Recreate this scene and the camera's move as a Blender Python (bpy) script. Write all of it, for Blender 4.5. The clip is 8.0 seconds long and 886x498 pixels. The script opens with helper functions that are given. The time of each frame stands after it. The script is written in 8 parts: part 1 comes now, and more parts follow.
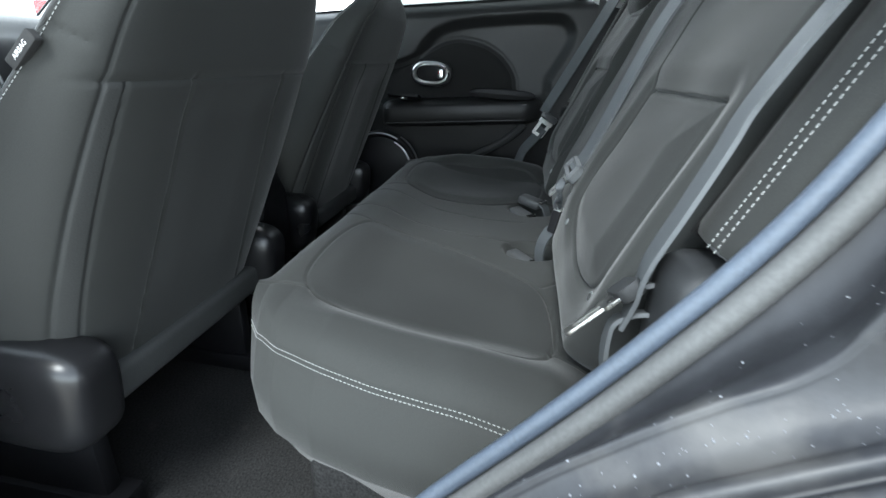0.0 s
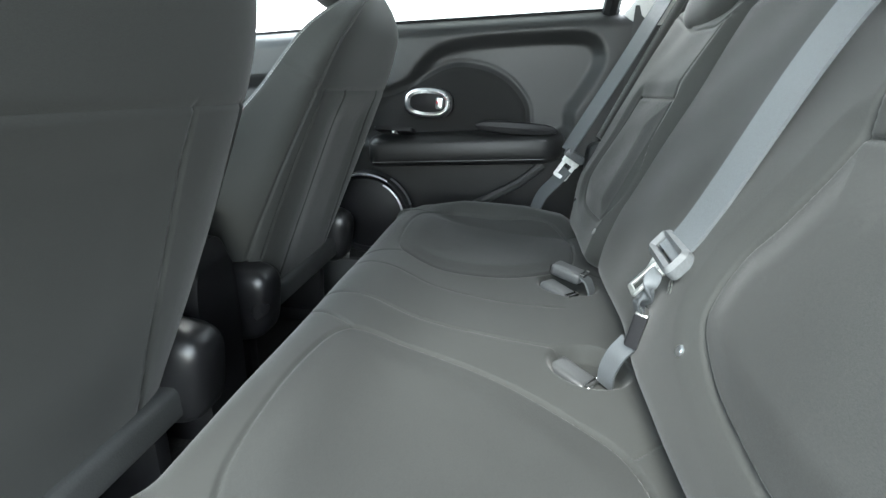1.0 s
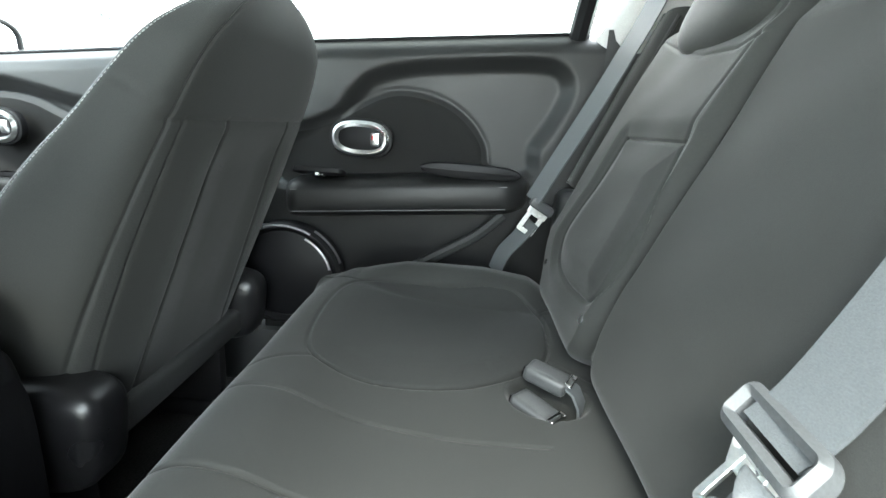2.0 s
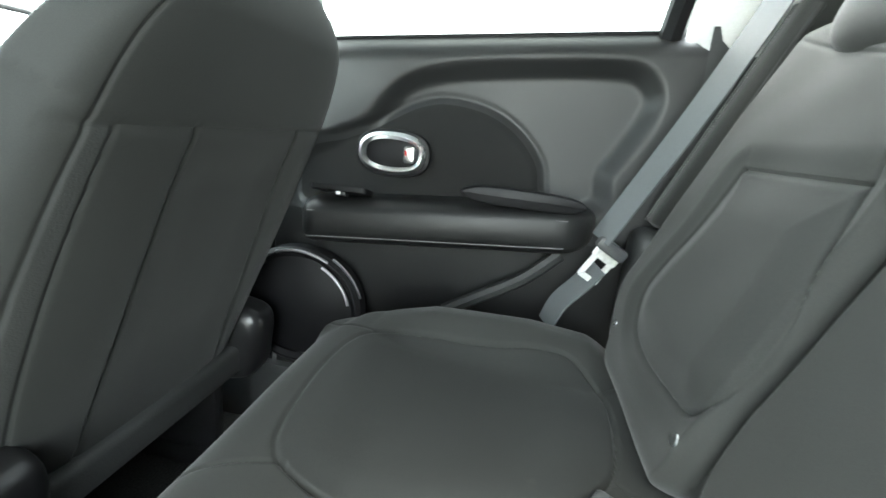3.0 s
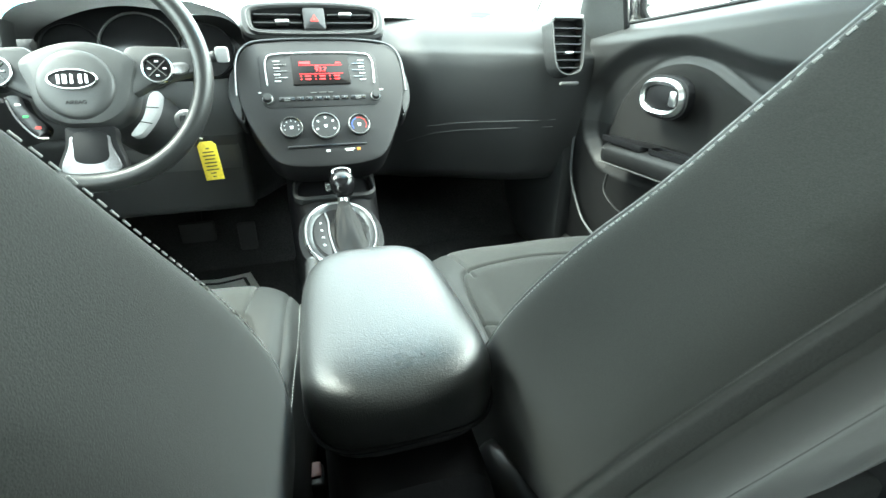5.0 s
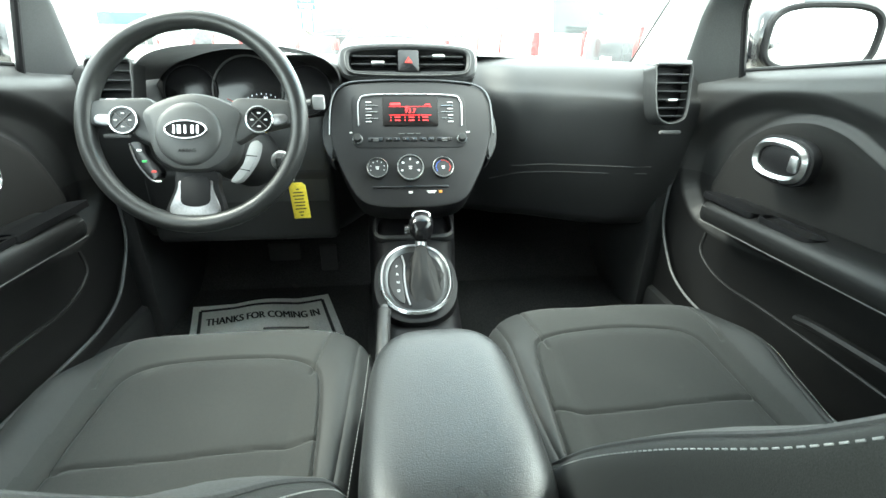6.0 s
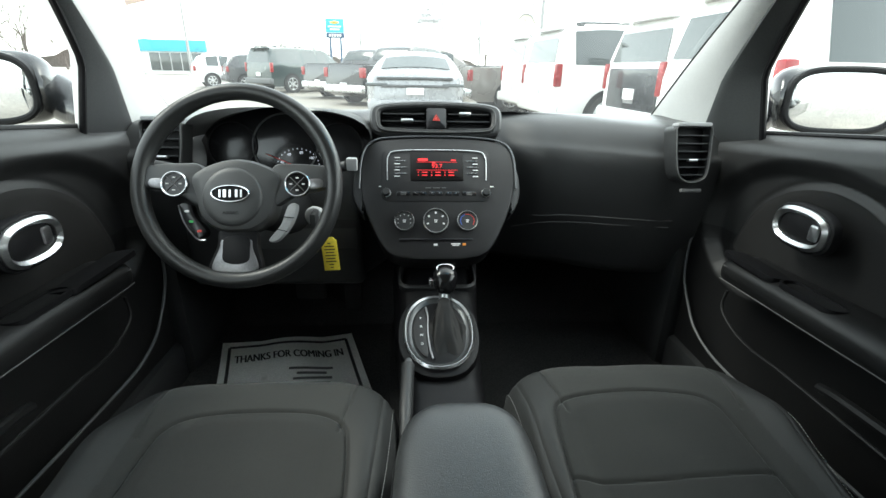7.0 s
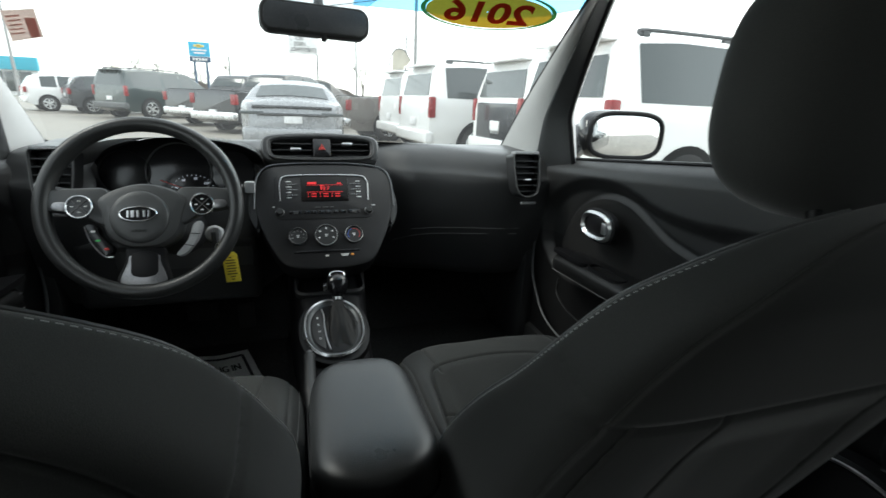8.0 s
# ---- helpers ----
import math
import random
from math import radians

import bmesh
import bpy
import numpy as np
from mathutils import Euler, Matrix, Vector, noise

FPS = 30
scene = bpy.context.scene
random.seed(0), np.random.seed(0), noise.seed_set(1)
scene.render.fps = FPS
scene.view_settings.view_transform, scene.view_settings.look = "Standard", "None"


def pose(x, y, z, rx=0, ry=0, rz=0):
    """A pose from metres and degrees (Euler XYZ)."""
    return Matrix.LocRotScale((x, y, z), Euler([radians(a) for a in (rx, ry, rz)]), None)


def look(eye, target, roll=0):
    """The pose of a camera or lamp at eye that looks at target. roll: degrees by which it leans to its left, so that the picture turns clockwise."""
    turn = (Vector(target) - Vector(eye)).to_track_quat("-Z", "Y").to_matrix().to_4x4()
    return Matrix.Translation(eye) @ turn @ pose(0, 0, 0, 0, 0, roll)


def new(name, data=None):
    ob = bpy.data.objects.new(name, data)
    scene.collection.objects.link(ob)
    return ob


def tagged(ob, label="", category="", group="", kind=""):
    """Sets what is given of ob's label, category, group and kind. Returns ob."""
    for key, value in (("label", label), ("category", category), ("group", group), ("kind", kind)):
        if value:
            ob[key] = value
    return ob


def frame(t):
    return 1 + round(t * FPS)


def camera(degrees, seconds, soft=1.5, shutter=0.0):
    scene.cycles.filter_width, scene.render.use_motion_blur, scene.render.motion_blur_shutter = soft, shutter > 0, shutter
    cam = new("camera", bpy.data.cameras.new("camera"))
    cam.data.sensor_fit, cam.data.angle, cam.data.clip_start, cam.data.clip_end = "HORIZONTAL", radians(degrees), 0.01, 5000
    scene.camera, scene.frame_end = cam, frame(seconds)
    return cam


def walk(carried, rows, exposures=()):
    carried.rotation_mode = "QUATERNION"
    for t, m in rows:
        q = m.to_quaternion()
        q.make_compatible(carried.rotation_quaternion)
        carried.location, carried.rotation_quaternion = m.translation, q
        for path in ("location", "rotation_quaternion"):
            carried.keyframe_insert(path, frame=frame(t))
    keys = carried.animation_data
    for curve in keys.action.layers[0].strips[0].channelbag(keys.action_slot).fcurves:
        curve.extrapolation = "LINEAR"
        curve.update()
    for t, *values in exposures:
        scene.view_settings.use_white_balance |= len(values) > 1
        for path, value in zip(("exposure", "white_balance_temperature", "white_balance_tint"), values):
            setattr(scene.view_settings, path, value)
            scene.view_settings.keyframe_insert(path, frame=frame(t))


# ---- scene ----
cam = camera(87.4, 8.0, 1.5, 0.12)
PATH = [
    (0, (-0.968, 0.105, 0.997), (0.859, 0.387, 0.234), 2.9),
    (0.5, (-0.809, 0.181, 0.99), (1.044, 0.461, 0.292), 3.2),
    (1, (-0.652, 0.196, 0.988), (1.222, 0.437, 0.33), 2.9),
    (1.5, (-0.502, 0.192, 0.991), (1.403, 0.352, 0.402), 2.8),
    (1.7, (-0.449, 0.208, 0.989), (1.473, 0.282, 0.444), 3.4),
    (2.8, (-0.216, 0.176, 0.994), (1.724, 0.276, 0.519), 6.3),
    (3, (-0.181, 0.197, 0.995), (1.739, 0.466, 0.504), 6.1),
    (3.2, (-0.152, 0.232, 0.991), (1.727, 0.688, 0.477), 6.3),
    (3.5, (-0.099, 0.244, 0.982), (1.621, 1.108, 0.441), 5.6),
    (4, (-0.0519, 0.3447, 0.9823), (1.2351, 1.7324, 0.3360), 3.34),
    (4.5, (-0.0368, 0.4054, 1.0105), (0.7731, 2.0738, 0.2618), 0.75),
    (5, (-0.0463, 0.4470, 1.0332), (0.4648, 2.1866, 0.1890), 0.03),
    (5.2, (-0.0332, 0.4637, 1.0454), (0.3748, 2.2205, 0.1811), -0.16),
    (6.3, (-0.0407, 0.5106, 1.1291), (0.1284, 2.3428, 0.3453), 1.15),
    (6.5, (-0.0428, 0.5136, 1.1470), (0.1062, 2.3554, 0.3817), 1.18),
    (7, (-0.0480, 0.4973, 1.1781), (0.0706, 2.3574, 0.4528), 1.04),
    (7.5, (-0.0586, 0.4160, 1.2010), (0.0985, 2.2858, 0.5087), 1.38),
    (8, (-0.0747, 0.2878, 1.2017), (0.5207, 2.0995, 0.5989), 2.55),
]
walk(cam, [(t, look(eye, target, roll)) for t, eye, target, roll in PATH],
     [(0, 3.3, 5950, 3), (0.5, 4.15, 6100, 1), (1.0, 4.65, 6250, 2), (1.6, 4.9, 6350, 1), (3.0, 5.2, 6500, -1), (3.5, 5.55, 6480, -3), (4.0, 5.38, 6570, -6), (4.6, 5.0, 6450, -10), (5.2, 4.75, 6400, -11), (6.3, 3.8, 6550, -5), (6.6, 3.3, 6550, -3), (7.0, 2.7, 6520, 0), (7.5, 2.15, 6500, 2), (8.0, 1.9, 6480, 3)])

# ---- light ----
world = bpy.data.worlds.new("overcast_sky")
scene.world = world
world.use_nodes = True
wn, wl = world.node_tree.nodes, world.node_tree.links
sky = wn.new("ShaderNodeTexSky")
sky.sky_type = "NISHITA"
sky.sun_disc = False
sky.sun_elevation, sky.sun_rotation = radians(50), radians(77)
grey_sky = wn.new("ShaderNodeHueSaturation")
grey_sky.inputs["Saturation"].default_value = 0.22
wl.new(sky.outputs[0], grey_sky.inputs["Color"])
wl.new(grey_sky.outputs[0], wn["Background"].inputs["Color"])
wn["Background"].inputs["Strength"].default_value = 0.15

sun = new("sun", bpy.data.lights.new("sun", "SUN"))
sun.data.energy, sun.data.angle, sun.data.color = 0.6, radians(25), (1.0, 0.97, 0.93)
sun.matrix_world = look((0, 0, 20), (13.0, -3.0, 4.0))


# ---- materials ----
def mat(name, col, rough=0.5, metal=0.0, spread=0.15, big=6.0, fine=300.0, bump=0.15, grain=0.12, weave=False,
        coat=0.0, spec=0.5, emit=None, emit_power=0.0, stain=None, sheen=0.0):
    m = bpy.data.materials.new(name)
    m.use_nodes = True
    nd, ln = m.node_tree.nodes, m.node_tree.links
    b = nd["Principled BSDF"]
    b.inputs["Roughness"].default_value, b.inputs["Metallic"].default_value = rough, metal
    b.inputs["Specular IOR Level"].default_value = spec
    b.inputs["Coat Weight"].default_value = coat
    b.inputs["Sheen Weight"].default_value, b.inputs["Sheen Roughness"].default_value = sheen, 0.35
    co = nd.new("ShaderNodeTexCoord")
    n1 = nd.new("ShaderNodeTexNoise")
    n1.inputs["Scale"].default_value, n1.inputs["Detail"].default_value = big, 5.0
    n2 = nd.new("ShaderNodeTexNoise")
    n2.inputs["Scale"].default_value, n2.inputs["Detail"].default_value = fine, 3.0
    ln.new(co.outputs["Object"], n1.inputs["Vector"]), ln.new(co.outputs["Object"], n2.inputs["Vector"])
    ramp = nd.new("ShaderNodeMapRange")
    ramp.inputs["From Min"].default_value, ramp.inputs["From Max"].default_value = 0.3, 0.7
    ramp.inputs["To Min"].default_value, ramp.inputs["To Max"].default_value = 1 - spread, 1 + spread
    ln.new(n1.outputs["Fac"], ramp.inputs["Value"])
    ramp2 = nd.new("ShaderNodeMapRange")
    ramp2.inputs["From Min"].default_value, ramp2.inputs["From Max"].default_value = 0.3, 0.7
    ramp2.inputs["To Min"].default_value, ramp2.inputs["To Max"].default_value = 1 - grain, 1 + grain
    ln.new(n2.outputs["Fac"], ramp2.inputs["Value"])
    mul = nd.new("ShaderNodeMath")
    mul.operation = "MULTIPLY"
    ln.new(ramp.outputs[0], mul.inputs[0]), ln.new(ramp2.outputs[0], mul.inputs[1])
    mix = nd.new("ShaderNodeVectorMath")
    mix.operation = "SCALE"
    mix.inputs[0].default_value = col
    ln.new(mul.outputs[0], mix.inputs["Scale"])
    out = mix.outputs[0]
    if stain:
        n3 = nd.new("ShaderNodeTexNoise")
        n3.inputs["Scale"].default_value, n3.inputs["Detail"].default_value = stain[1], 6.0
        ln.new(co.outputs["Object"], n3.inputs["Vector"])
        r3 = nd.new("ShaderNodeMapRange")
        r3.inputs["From Min"].default_value, r3.inputs["From Max"].default_value = stain[2], stain[2] + 0.12
        r3.inputs["To Min"].default_value, r3.inputs["To Max"].default_value = 0.0, stain[3]
        ln.new(n3.outputs["Fac"], r3.inputs["Value"])
        mx = nd.new("ShaderNodeMix")
        mx.data_type = "RGBA"
        ln.new(r3.outputs[0], mx.inputs["Factor"]), ln.new(out, mx.inputs["A"])
        mx.inputs["B"].default_value = (*stain[0], 1)
        out = mx.outputs["Result"]
    ln.new(out, b.inputs["Base Color"])
    rr = nd.new("ShaderNodeMapRange")
    rr.inputs["From Min"].default_value, rr.inputs["From Max"].default_value = 0.3, 0.7
    rr.inputs["To Min"].default_value, rr.inputs["To Max"].default_value = max(0.02, rough - 0.06), min(1, rough + 0.06)
    ln.new(n1.outputs["Fac"], rr.inputs["Value"]), ln.new(rr.outputs[0], b.inputs["Roughness"])
    if bump:
        bp = nd.new("ShaderNodeBump")
        bp.inputs["Strength"].default_value, bp.inputs["Distance"].default_value = bump, 0.001
        if weave:
            w1, w2 = nd.new("ShaderNodeTexWave"), nd.new("ShaderNodeTexWave")
            for w, axis in ((w1, "X"), (w2, "DIAGONAL")):
                w.bands_direction = axis
                w.inputs["Scale"].default_value, w.inputs["Distortion"].default_value = 180.0, 1.5
                ln.new(co.outputs["Object"], w.inputs["Vector"])
            ad = nd.new("ShaderNodeMath")
            ln.new(w1.outputs["Fac"], ad.inputs[0]), ln.new(w2.outputs["Fac"], ad.inputs[1])
            ad2 = nd.new("ShaderNodeMath")
            ln.new(ad.outputs[0], ad2.inputs[0]), ln.new(n2.outputs["Fac"], ad2.inputs[1])
            ln.new(ad2.outputs[0], bp.inputs["Height"])
        else:
            ln.new(n2.outputs["Fac"], bp.inputs["Height"])
        ln.new(bp.outputs[0], b.inputs["Normal"])
    if emit:
        b.inputs["Emission Color"].default_value = (*emit, 1)
        b.inputs["Emission Strength"].default_value = emit_power
    return m


def glass_mat(name, tint=(0.95, 0.98, 0.97), gloss=1.0, veil=0.0):
    m = bpy.data.materials.new(name)
    m.use_nodes = True
    nd, ln = m.node_tree.nodes, m.node_tree.links
    nd.remove(nd["Principled BSDF"])
    tr, gl, lw, pw, mx = (nd.new("ShaderNode" + k) for k in ("BsdfTransparent", "BsdfGlossy", "LayerWeight", "Math", "MixShader"))
    tr.inputs["Color"].default_value = (*tint, 1)
    gl.inputs["Roughness"].default_value = 0.02
    lw.inputs["Blend"].default_value = 0.5
    pw.operation = "POWER"
    pw.inputs[1].default_value = 5.0
    ad, sc = nd.new("ShaderNodeMath"), nd.new("ShaderNodeMath")
    sc.operation = "MULTIPLY"
    sc.inputs[1].default_value, ad.inputs[1].default_value = 0.7 * gloss, 0.04 * gloss
    ln.new(lw.outputs["Facing"], pw.inputs[0]), ln.new(pw.outputs[0], sc.inputs[0]), ln.new(sc.outputs[0], ad.inputs[0])
    ln.new(ad.outputs[0], mx.inputs[0]), ln.new(tr.outputs[0], mx.inputs[1]), ln.new(gl.outputs[0], mx.inputs[2])
    out = mx.outputs[0]
    # pale translucent film that imitates veiling glare on the glass
    if veil:
        film, dm, dn = nd.new("ShaderNodeBsdfTranslucent"), nd.new("ShaderNodeMixShader"), nd.new("ShaderNodeTexNoise")
        film.inputs["Color"].default_value = (0.75, 0.76, 0.76, 1)
        dn.inputs["Scale"].default_value, dn.inputs["Detail"].default_value = 5.0, 6.0
        co, dr = nd.new("ShaderNodeTexCoord"), nd.new("ShaderNodeMapRange")
        dr.inputs["From Min"].default_value, dr.inputs["From Max"].default_value = 0.3, 0.7
        dr.inputs["To Min"].default_value, dr.inputs["To Max"].default_value = veil * 0.6, veil * 1.4
        ln.new(co.outputs["Object"], dn.inputs["Vector"]), ln.new(dn.outputs["Fac"], dr.inputs["Value"]), ln.new(dr.outputs[0], dm.inputs[0])
        ln.new(out, dm.inputs[1]), ln.new(film.outputs[0], dm.inputs[2])
        out = dm.outputs[0]
    ln.new(out, nd["Material Output"].inputs["Surface"])
    return m


def backlit_mat(name, col):
    """Thin paper or film that lets light through."""
    m = bpy.data.materials.new(name)
    m.use_nodes = True
    nd, ln = m.node_tree.nodes, m.node_tree.links
    nd.remove(nd["Principled BSDF"])
    df, tl, mx, nz, rg, sc = (nd.new("ShaderNode" + k) for k in ("BsdfDiffuse", "BsdfTranslucent", "MixShader", "TexNoise", "MapRange", "VectorMath"))
    nz.inputs["Scale"].default_value, sc.operation, mx.inputs[0].default_value = 25.0, "SCALE", 0.6
    sc.inputs[0].default_value = col
    rg.inputs["To Min"].default_value, rg.inputs["To Max"].default_value = 0.85, 1.1
    ln.new(nz.outputs["Fac"], rg.inputs["Value"]), ln.new(rg.outputs[0], sc.inputs["Scale"])
    ln.new(sc.outputs[0], df.inputs["Color"]), ln.new(sc.outputs[0], tl.inputs["Color"])
    ln.new(df.outputs[0], mx.inputs[1]), ln.new(tl.outputs[0], mx.inputs[2]), ln.new(mx.outputs[0], nd["Material Output"].inputs["Surface"])
    return m


FABRIC = mat("seat_fabric", (0.029, 0.030, 0.0285), 0.82, spread=0.10, big=5, fine=1800, bump=0.22, grain=0.22, spec=0.24, sheen=0.15)
INSERT = mat("insert_fabric", (0.027, 0.028, 0.027), 0.88, spread=0.12, big=7, fine=1700, bump=0.28, grain=0.28, spec=0.22, sheen=0.12,
             stain=((0.12, 0.12, 0.11), 9.0, 0.66, 0.3))
VINYL = mat("seat_vinyl", (0.044, 0.0455, 0.0455), 0.55, spread=0.08, big=8, fine=500, bump=0.35, grain=0.08, spec=0.4)
# seat cloth between the two backrest edge seams, close to FABRIC in colour
STRIP = mat("strip_cloth", (0.031, 0.032, 0.0310), 0.75, spread=0.08, big=8, fine=500, bump=0.3, grain=0.08, spec=0.3)
SEAM = mat("seam_shadow", (0.02, 0.02, 0.02), 0.9, spread=0.1)
THREAD = mat("white_thread", (0.36, 0.37, 0.36), 0.8, spread=0.1, fine=900)
PIPING = mat("grey_piping", (0.10, 0.10, 0.10), 0.6)
PLASTIC = mat("black_plastic", (0.020, 0.021, 0.022), 0.5, spread=0.12, big=9, fine=700, bump=0.25, grain=0.12)
DOORTRIM = mat("door_trim", (0.018, 0.0185, 0.019), 0.48, spec=0.4, spread=0.08, big=6, fine=900, bump=0.3, grain=0.1)
DOORCLOTH = mat("door_cloth", (0.014, 0.014, 0.014), 0.9, spread=0.1, big=7, fine=1700, bump=0.28, grain=0.25, spec=0.2)
DOORARM = mat("door_armrest", (0.009, 0.0092, 0.0095), 0.46, spec=0.30, spread=0.1, big=6, fine=900, bump=0.25, grain=0.1)
SOFT = mat("soft_trim", (0.036, 0.037, 0.038), 0.38, spec=0.6, spread=0.08, big=6, fine=900, bump=0.3, grain=0.1)
SATIN = mat("dark_satin_metal", (0.10, 0.105, 0.11), 0.32, 0.6, spread=0.05, bump=0.03)
BOOT = mat("shifter_boot", (0.006, 0.006, 0.006), 0.5, spec=0.2, spread=0.1, fine=500, bump=0.2)
CARPALE = mat("grey_silver_paint", (0.30, 0.305, 0.315), 0.28, 0.3, spread=0.05, bump=0.02)
CARDARK = mat("dark_grey_paint", (0.055, 0.058, 0.062), 0.3, spread=0.05, bump=0.02)
RECLINER = mat("recliner_plastic", (0.010, 0.010, 0.011), 0.33, spread=0.1, fine=600, bump=0.1)
STACK = mat("stack_panel", (0.014, 0.014, 0.015), 0.48, spread=0.1, fine=700, bump=0.15, spec=0.35)
WHEELPAD = mat("wheel_pad", (0.055, 0.057, 0.058), 0.40, spread=0.08, big=8, fine=800, bump=0.25, grain=0.08)
BLACKGLOSS = mat("polished_black_knob", (0.008, 0.008, 0.009), 0.16, spread=0.08, bump=0.02)
BOLSTER = mat("bolster_cloth", (0.025, 0.026, 0.0255), 0.6, spread=0.10, big=6, fine=1500, bump=0.2, grain=0.15, spec=0.3)
DARK = mat("deep_black_plastic", (0.007, 0.007, 0.008), 0.5, spread=0.15, fine=500, spec=0.2)
PIANO = mat("gloss_black", (0.010, 0.010, 0.011), 0.22, spread=0.1, bump=0.02)
LEATHER = mat("armrest_leather", (0.035, 0.037, 0.038), 0.33, spread=0.08, big=7, fine=850, bump=0.4, grain=0.08, spec=0.55)
RIM = mat("wheel_leather", (0.020, 0.021, 0.021), 0.36, spread=0.1, fine=600, bump=0.3)
SILVER = mat("satin_silver", (0.62, 0.63, 0.64), 0.28, 1.0, spread=0.05, bump=0.03)
ARC = mat("dull_satin", (0.30, 0.30, 0.31), 0.42, 1.0, spread=0.06, bump=0.05)
CHROME = mat("chrome", (0.78, 0.79, 0.80), 0.10, 1.0, spread=0.03, bump=0.0)
LATCH = mat("bright_latch_steel", (0.66, 0.66, 0.65), 0.42, 0.35, spread=0.06, fine=200, bump=0.05)
STEEL = mat("zinc_steel", (0.60, 0.60, 0.58), 0.3, 1.0, spread=0.12, fine=200, bump=0.1)
GREYP = mat("grey_plastic", (0.080, 0.084, 0.087), 0.5, spread=0.1, fine=400)
BUCKLE = mat("buckle_plastic", (0.048, 0.050, 0.052), 0.45, spread=0.1, fine=400)
BELT = mat("belt_webbing", (0.080, 0.086, 0.091), 0.55, spread=0.06, big=4, fine=800, bump=0.4, grain=0.12)
CARPET = mat("dark_carpet", (0.028, 0.028, 0.028), 0.95, spread=0.25, big=5, fine=260, bump=1.0, grain=0.45, spec=0.1,
             stain=((0.07, 0.065, 0.06), 14.0, 0.64, 0.35))
HEADLINER = mat("pale_headliner", (0.46, 0.45, 0.42), 0.95, spread=0.05, fine=500, bump=0.4)
PILLAR = mat("pillar_trim", (0.34, 0.345, 0.35), 0.6, spread=0.06, fine=700, bump=0.25)
PALETRIM = mat("pale_pillar_trim", (0.50, 0.505, 0.50), 0.65, spread=0.06, fine=700, bump=0.25)
PAINT = mat("black_paint", (0.018, 0.019, 0.021), 0.18, spread=0.1, big=3, bump=0.03, coat=0.6,
            stain=((0.05, 0.05, 0.048), 8.0, 0.55, 0.25))
JAMB = mat("dusty_jamb_paint", (0.018, 0.019, 0.022), 0.48, spread=0.35, big=14, fine=160, bump=0.2, spec=0.45,
           stain=((0.085, 0.082, 0.078), 11.0, 0.54, 0.6))
FLANGE = mat("seal_flange_rubber", (0.075, 0.076, 0.076), 0.6, spread=0.15, big=10, fine=300, bump=0.2)
# seal rubber; the sky's blue sheen is mixed into its base colour
RUBBER = mat("rubber_with_sky_sheen", (0.060, 0.075, 0.100), 0.45, spread=0.12, big=10, fine=300, bump=0.2)
TYRE = mat("tyre", (0.022, 0.022, 0.022), 0.8, spread=0.2, fine=120, bump=0.4)
PAPER = mat("paper_mat", (0.84, 0.84, 0.81), 0.9, spread=0.07, big=9, fine=250, bump=0.25, stain=((0.30, 0.29, 0.27), 11.0, 0.62, 0.4))
INK = mat("black_ink", (0.02, 0.02, 0.02), 0.8)
WHITE = mat("white_print", (0.72, 0.72, 0.72), 0.6, bump=0.0)
RED = mat("red_print", (0.55, 0.04, 0.03), 0.6, bump=0.0)
GREENP = mat("green_print", (0.05, 0.40, 0.10), 0.6, bump=0.0)
BLUEP = mat("blue_print", (0.05, 0.12, 0.50), 0.6, bump=0.0)
YELLOW = mat("yellow_card", (0.75, 0.60, 0.05), 0.6, spread=0.06, bump=0.05)
SCREEN = mat("display_glass", (0.008, 0.007, 0.007), 0.32, bump=0.0, spec=0.2)
REDGLOW = mat("red_display_segments", (0.5, 0.02, 0.02), 0.5, bump=0.0, emit=(1.0, 0.035, 0.05), emit_power=0.16)
DIALGLOW = mat("dial_marks", (0.5, 0.5, 0.52), 0.5, bump=0.0, emit=(0.8, 0.85, 1.0), emit_power=0.12)
ORANGE = mat("amber_lamp", (0.5, 0.18, 0.02), 0.5, bump=0.0)
ASPHALT = mat("wet_asphalt", (0.20, 0.182, 0.155), 0.55, spread=0.22, big=0.35, fine=60, bump=0.5, grain=0.2,
              stain=((0.30, 0.27, 0.225), 0.6, 0.55, 0.5))
CARWHITE = mat("white_car_paint", (0.80, 0.80, 0.79), 0.25, spread=0.03, big=1.2, bump=0.0, coat=0.5)
CARBLACK = mat("black_car_paint", (0.02, 0.022, 0.025), 0.25, spread=0.1, big=1.2, bump=0.0, coat=0.5)
CARGREEN = mat("dark_green_car_paint", (0.03, 0.045, 0.045), 0.25, spread=0.1, big=1.2, bump=0.0, coat=0.5)
CARGREY = mat("grey_brown_car_paint", (0.20, 0.185, 0.17), 0.3, 0.3, spread=0.05, big=1.2, bump=0.0, coat=0.5)
CARGLASS = mat("tinted_car_glass", (0.04, 0.05, 0.05), 0.06, spread=0.05, big=0.8, bump=0.0, spec=0.75)
TAIL = mat("red_tail_lamp", (0.24, 0.018, 0.02), 0.25, spread=0.2, big=20, bump=0.0)
SIGNBLUE = mat("blue_sign_face", (0.05, 0.38, 0.60), 0.5, bump=0.0)
SIGNNAVY = mat("navy_sign_band", (0.02, 0.06, 0.12), 0.5, bump=0.0)
GOLD = mat("gold_emblem", (0.75, 0.6, 0.15), 0.4, bump=0.0)
TEAL = mat("teal_fascia", (0.05, 0.38, 0.50), 0.6, spread=0.05, big=0.3, bump=0.0)
POLE = mat("galvanised_pole", (0.28, 0.28, 0.28), 0.5, 0.4, spread=0.1, big=3)
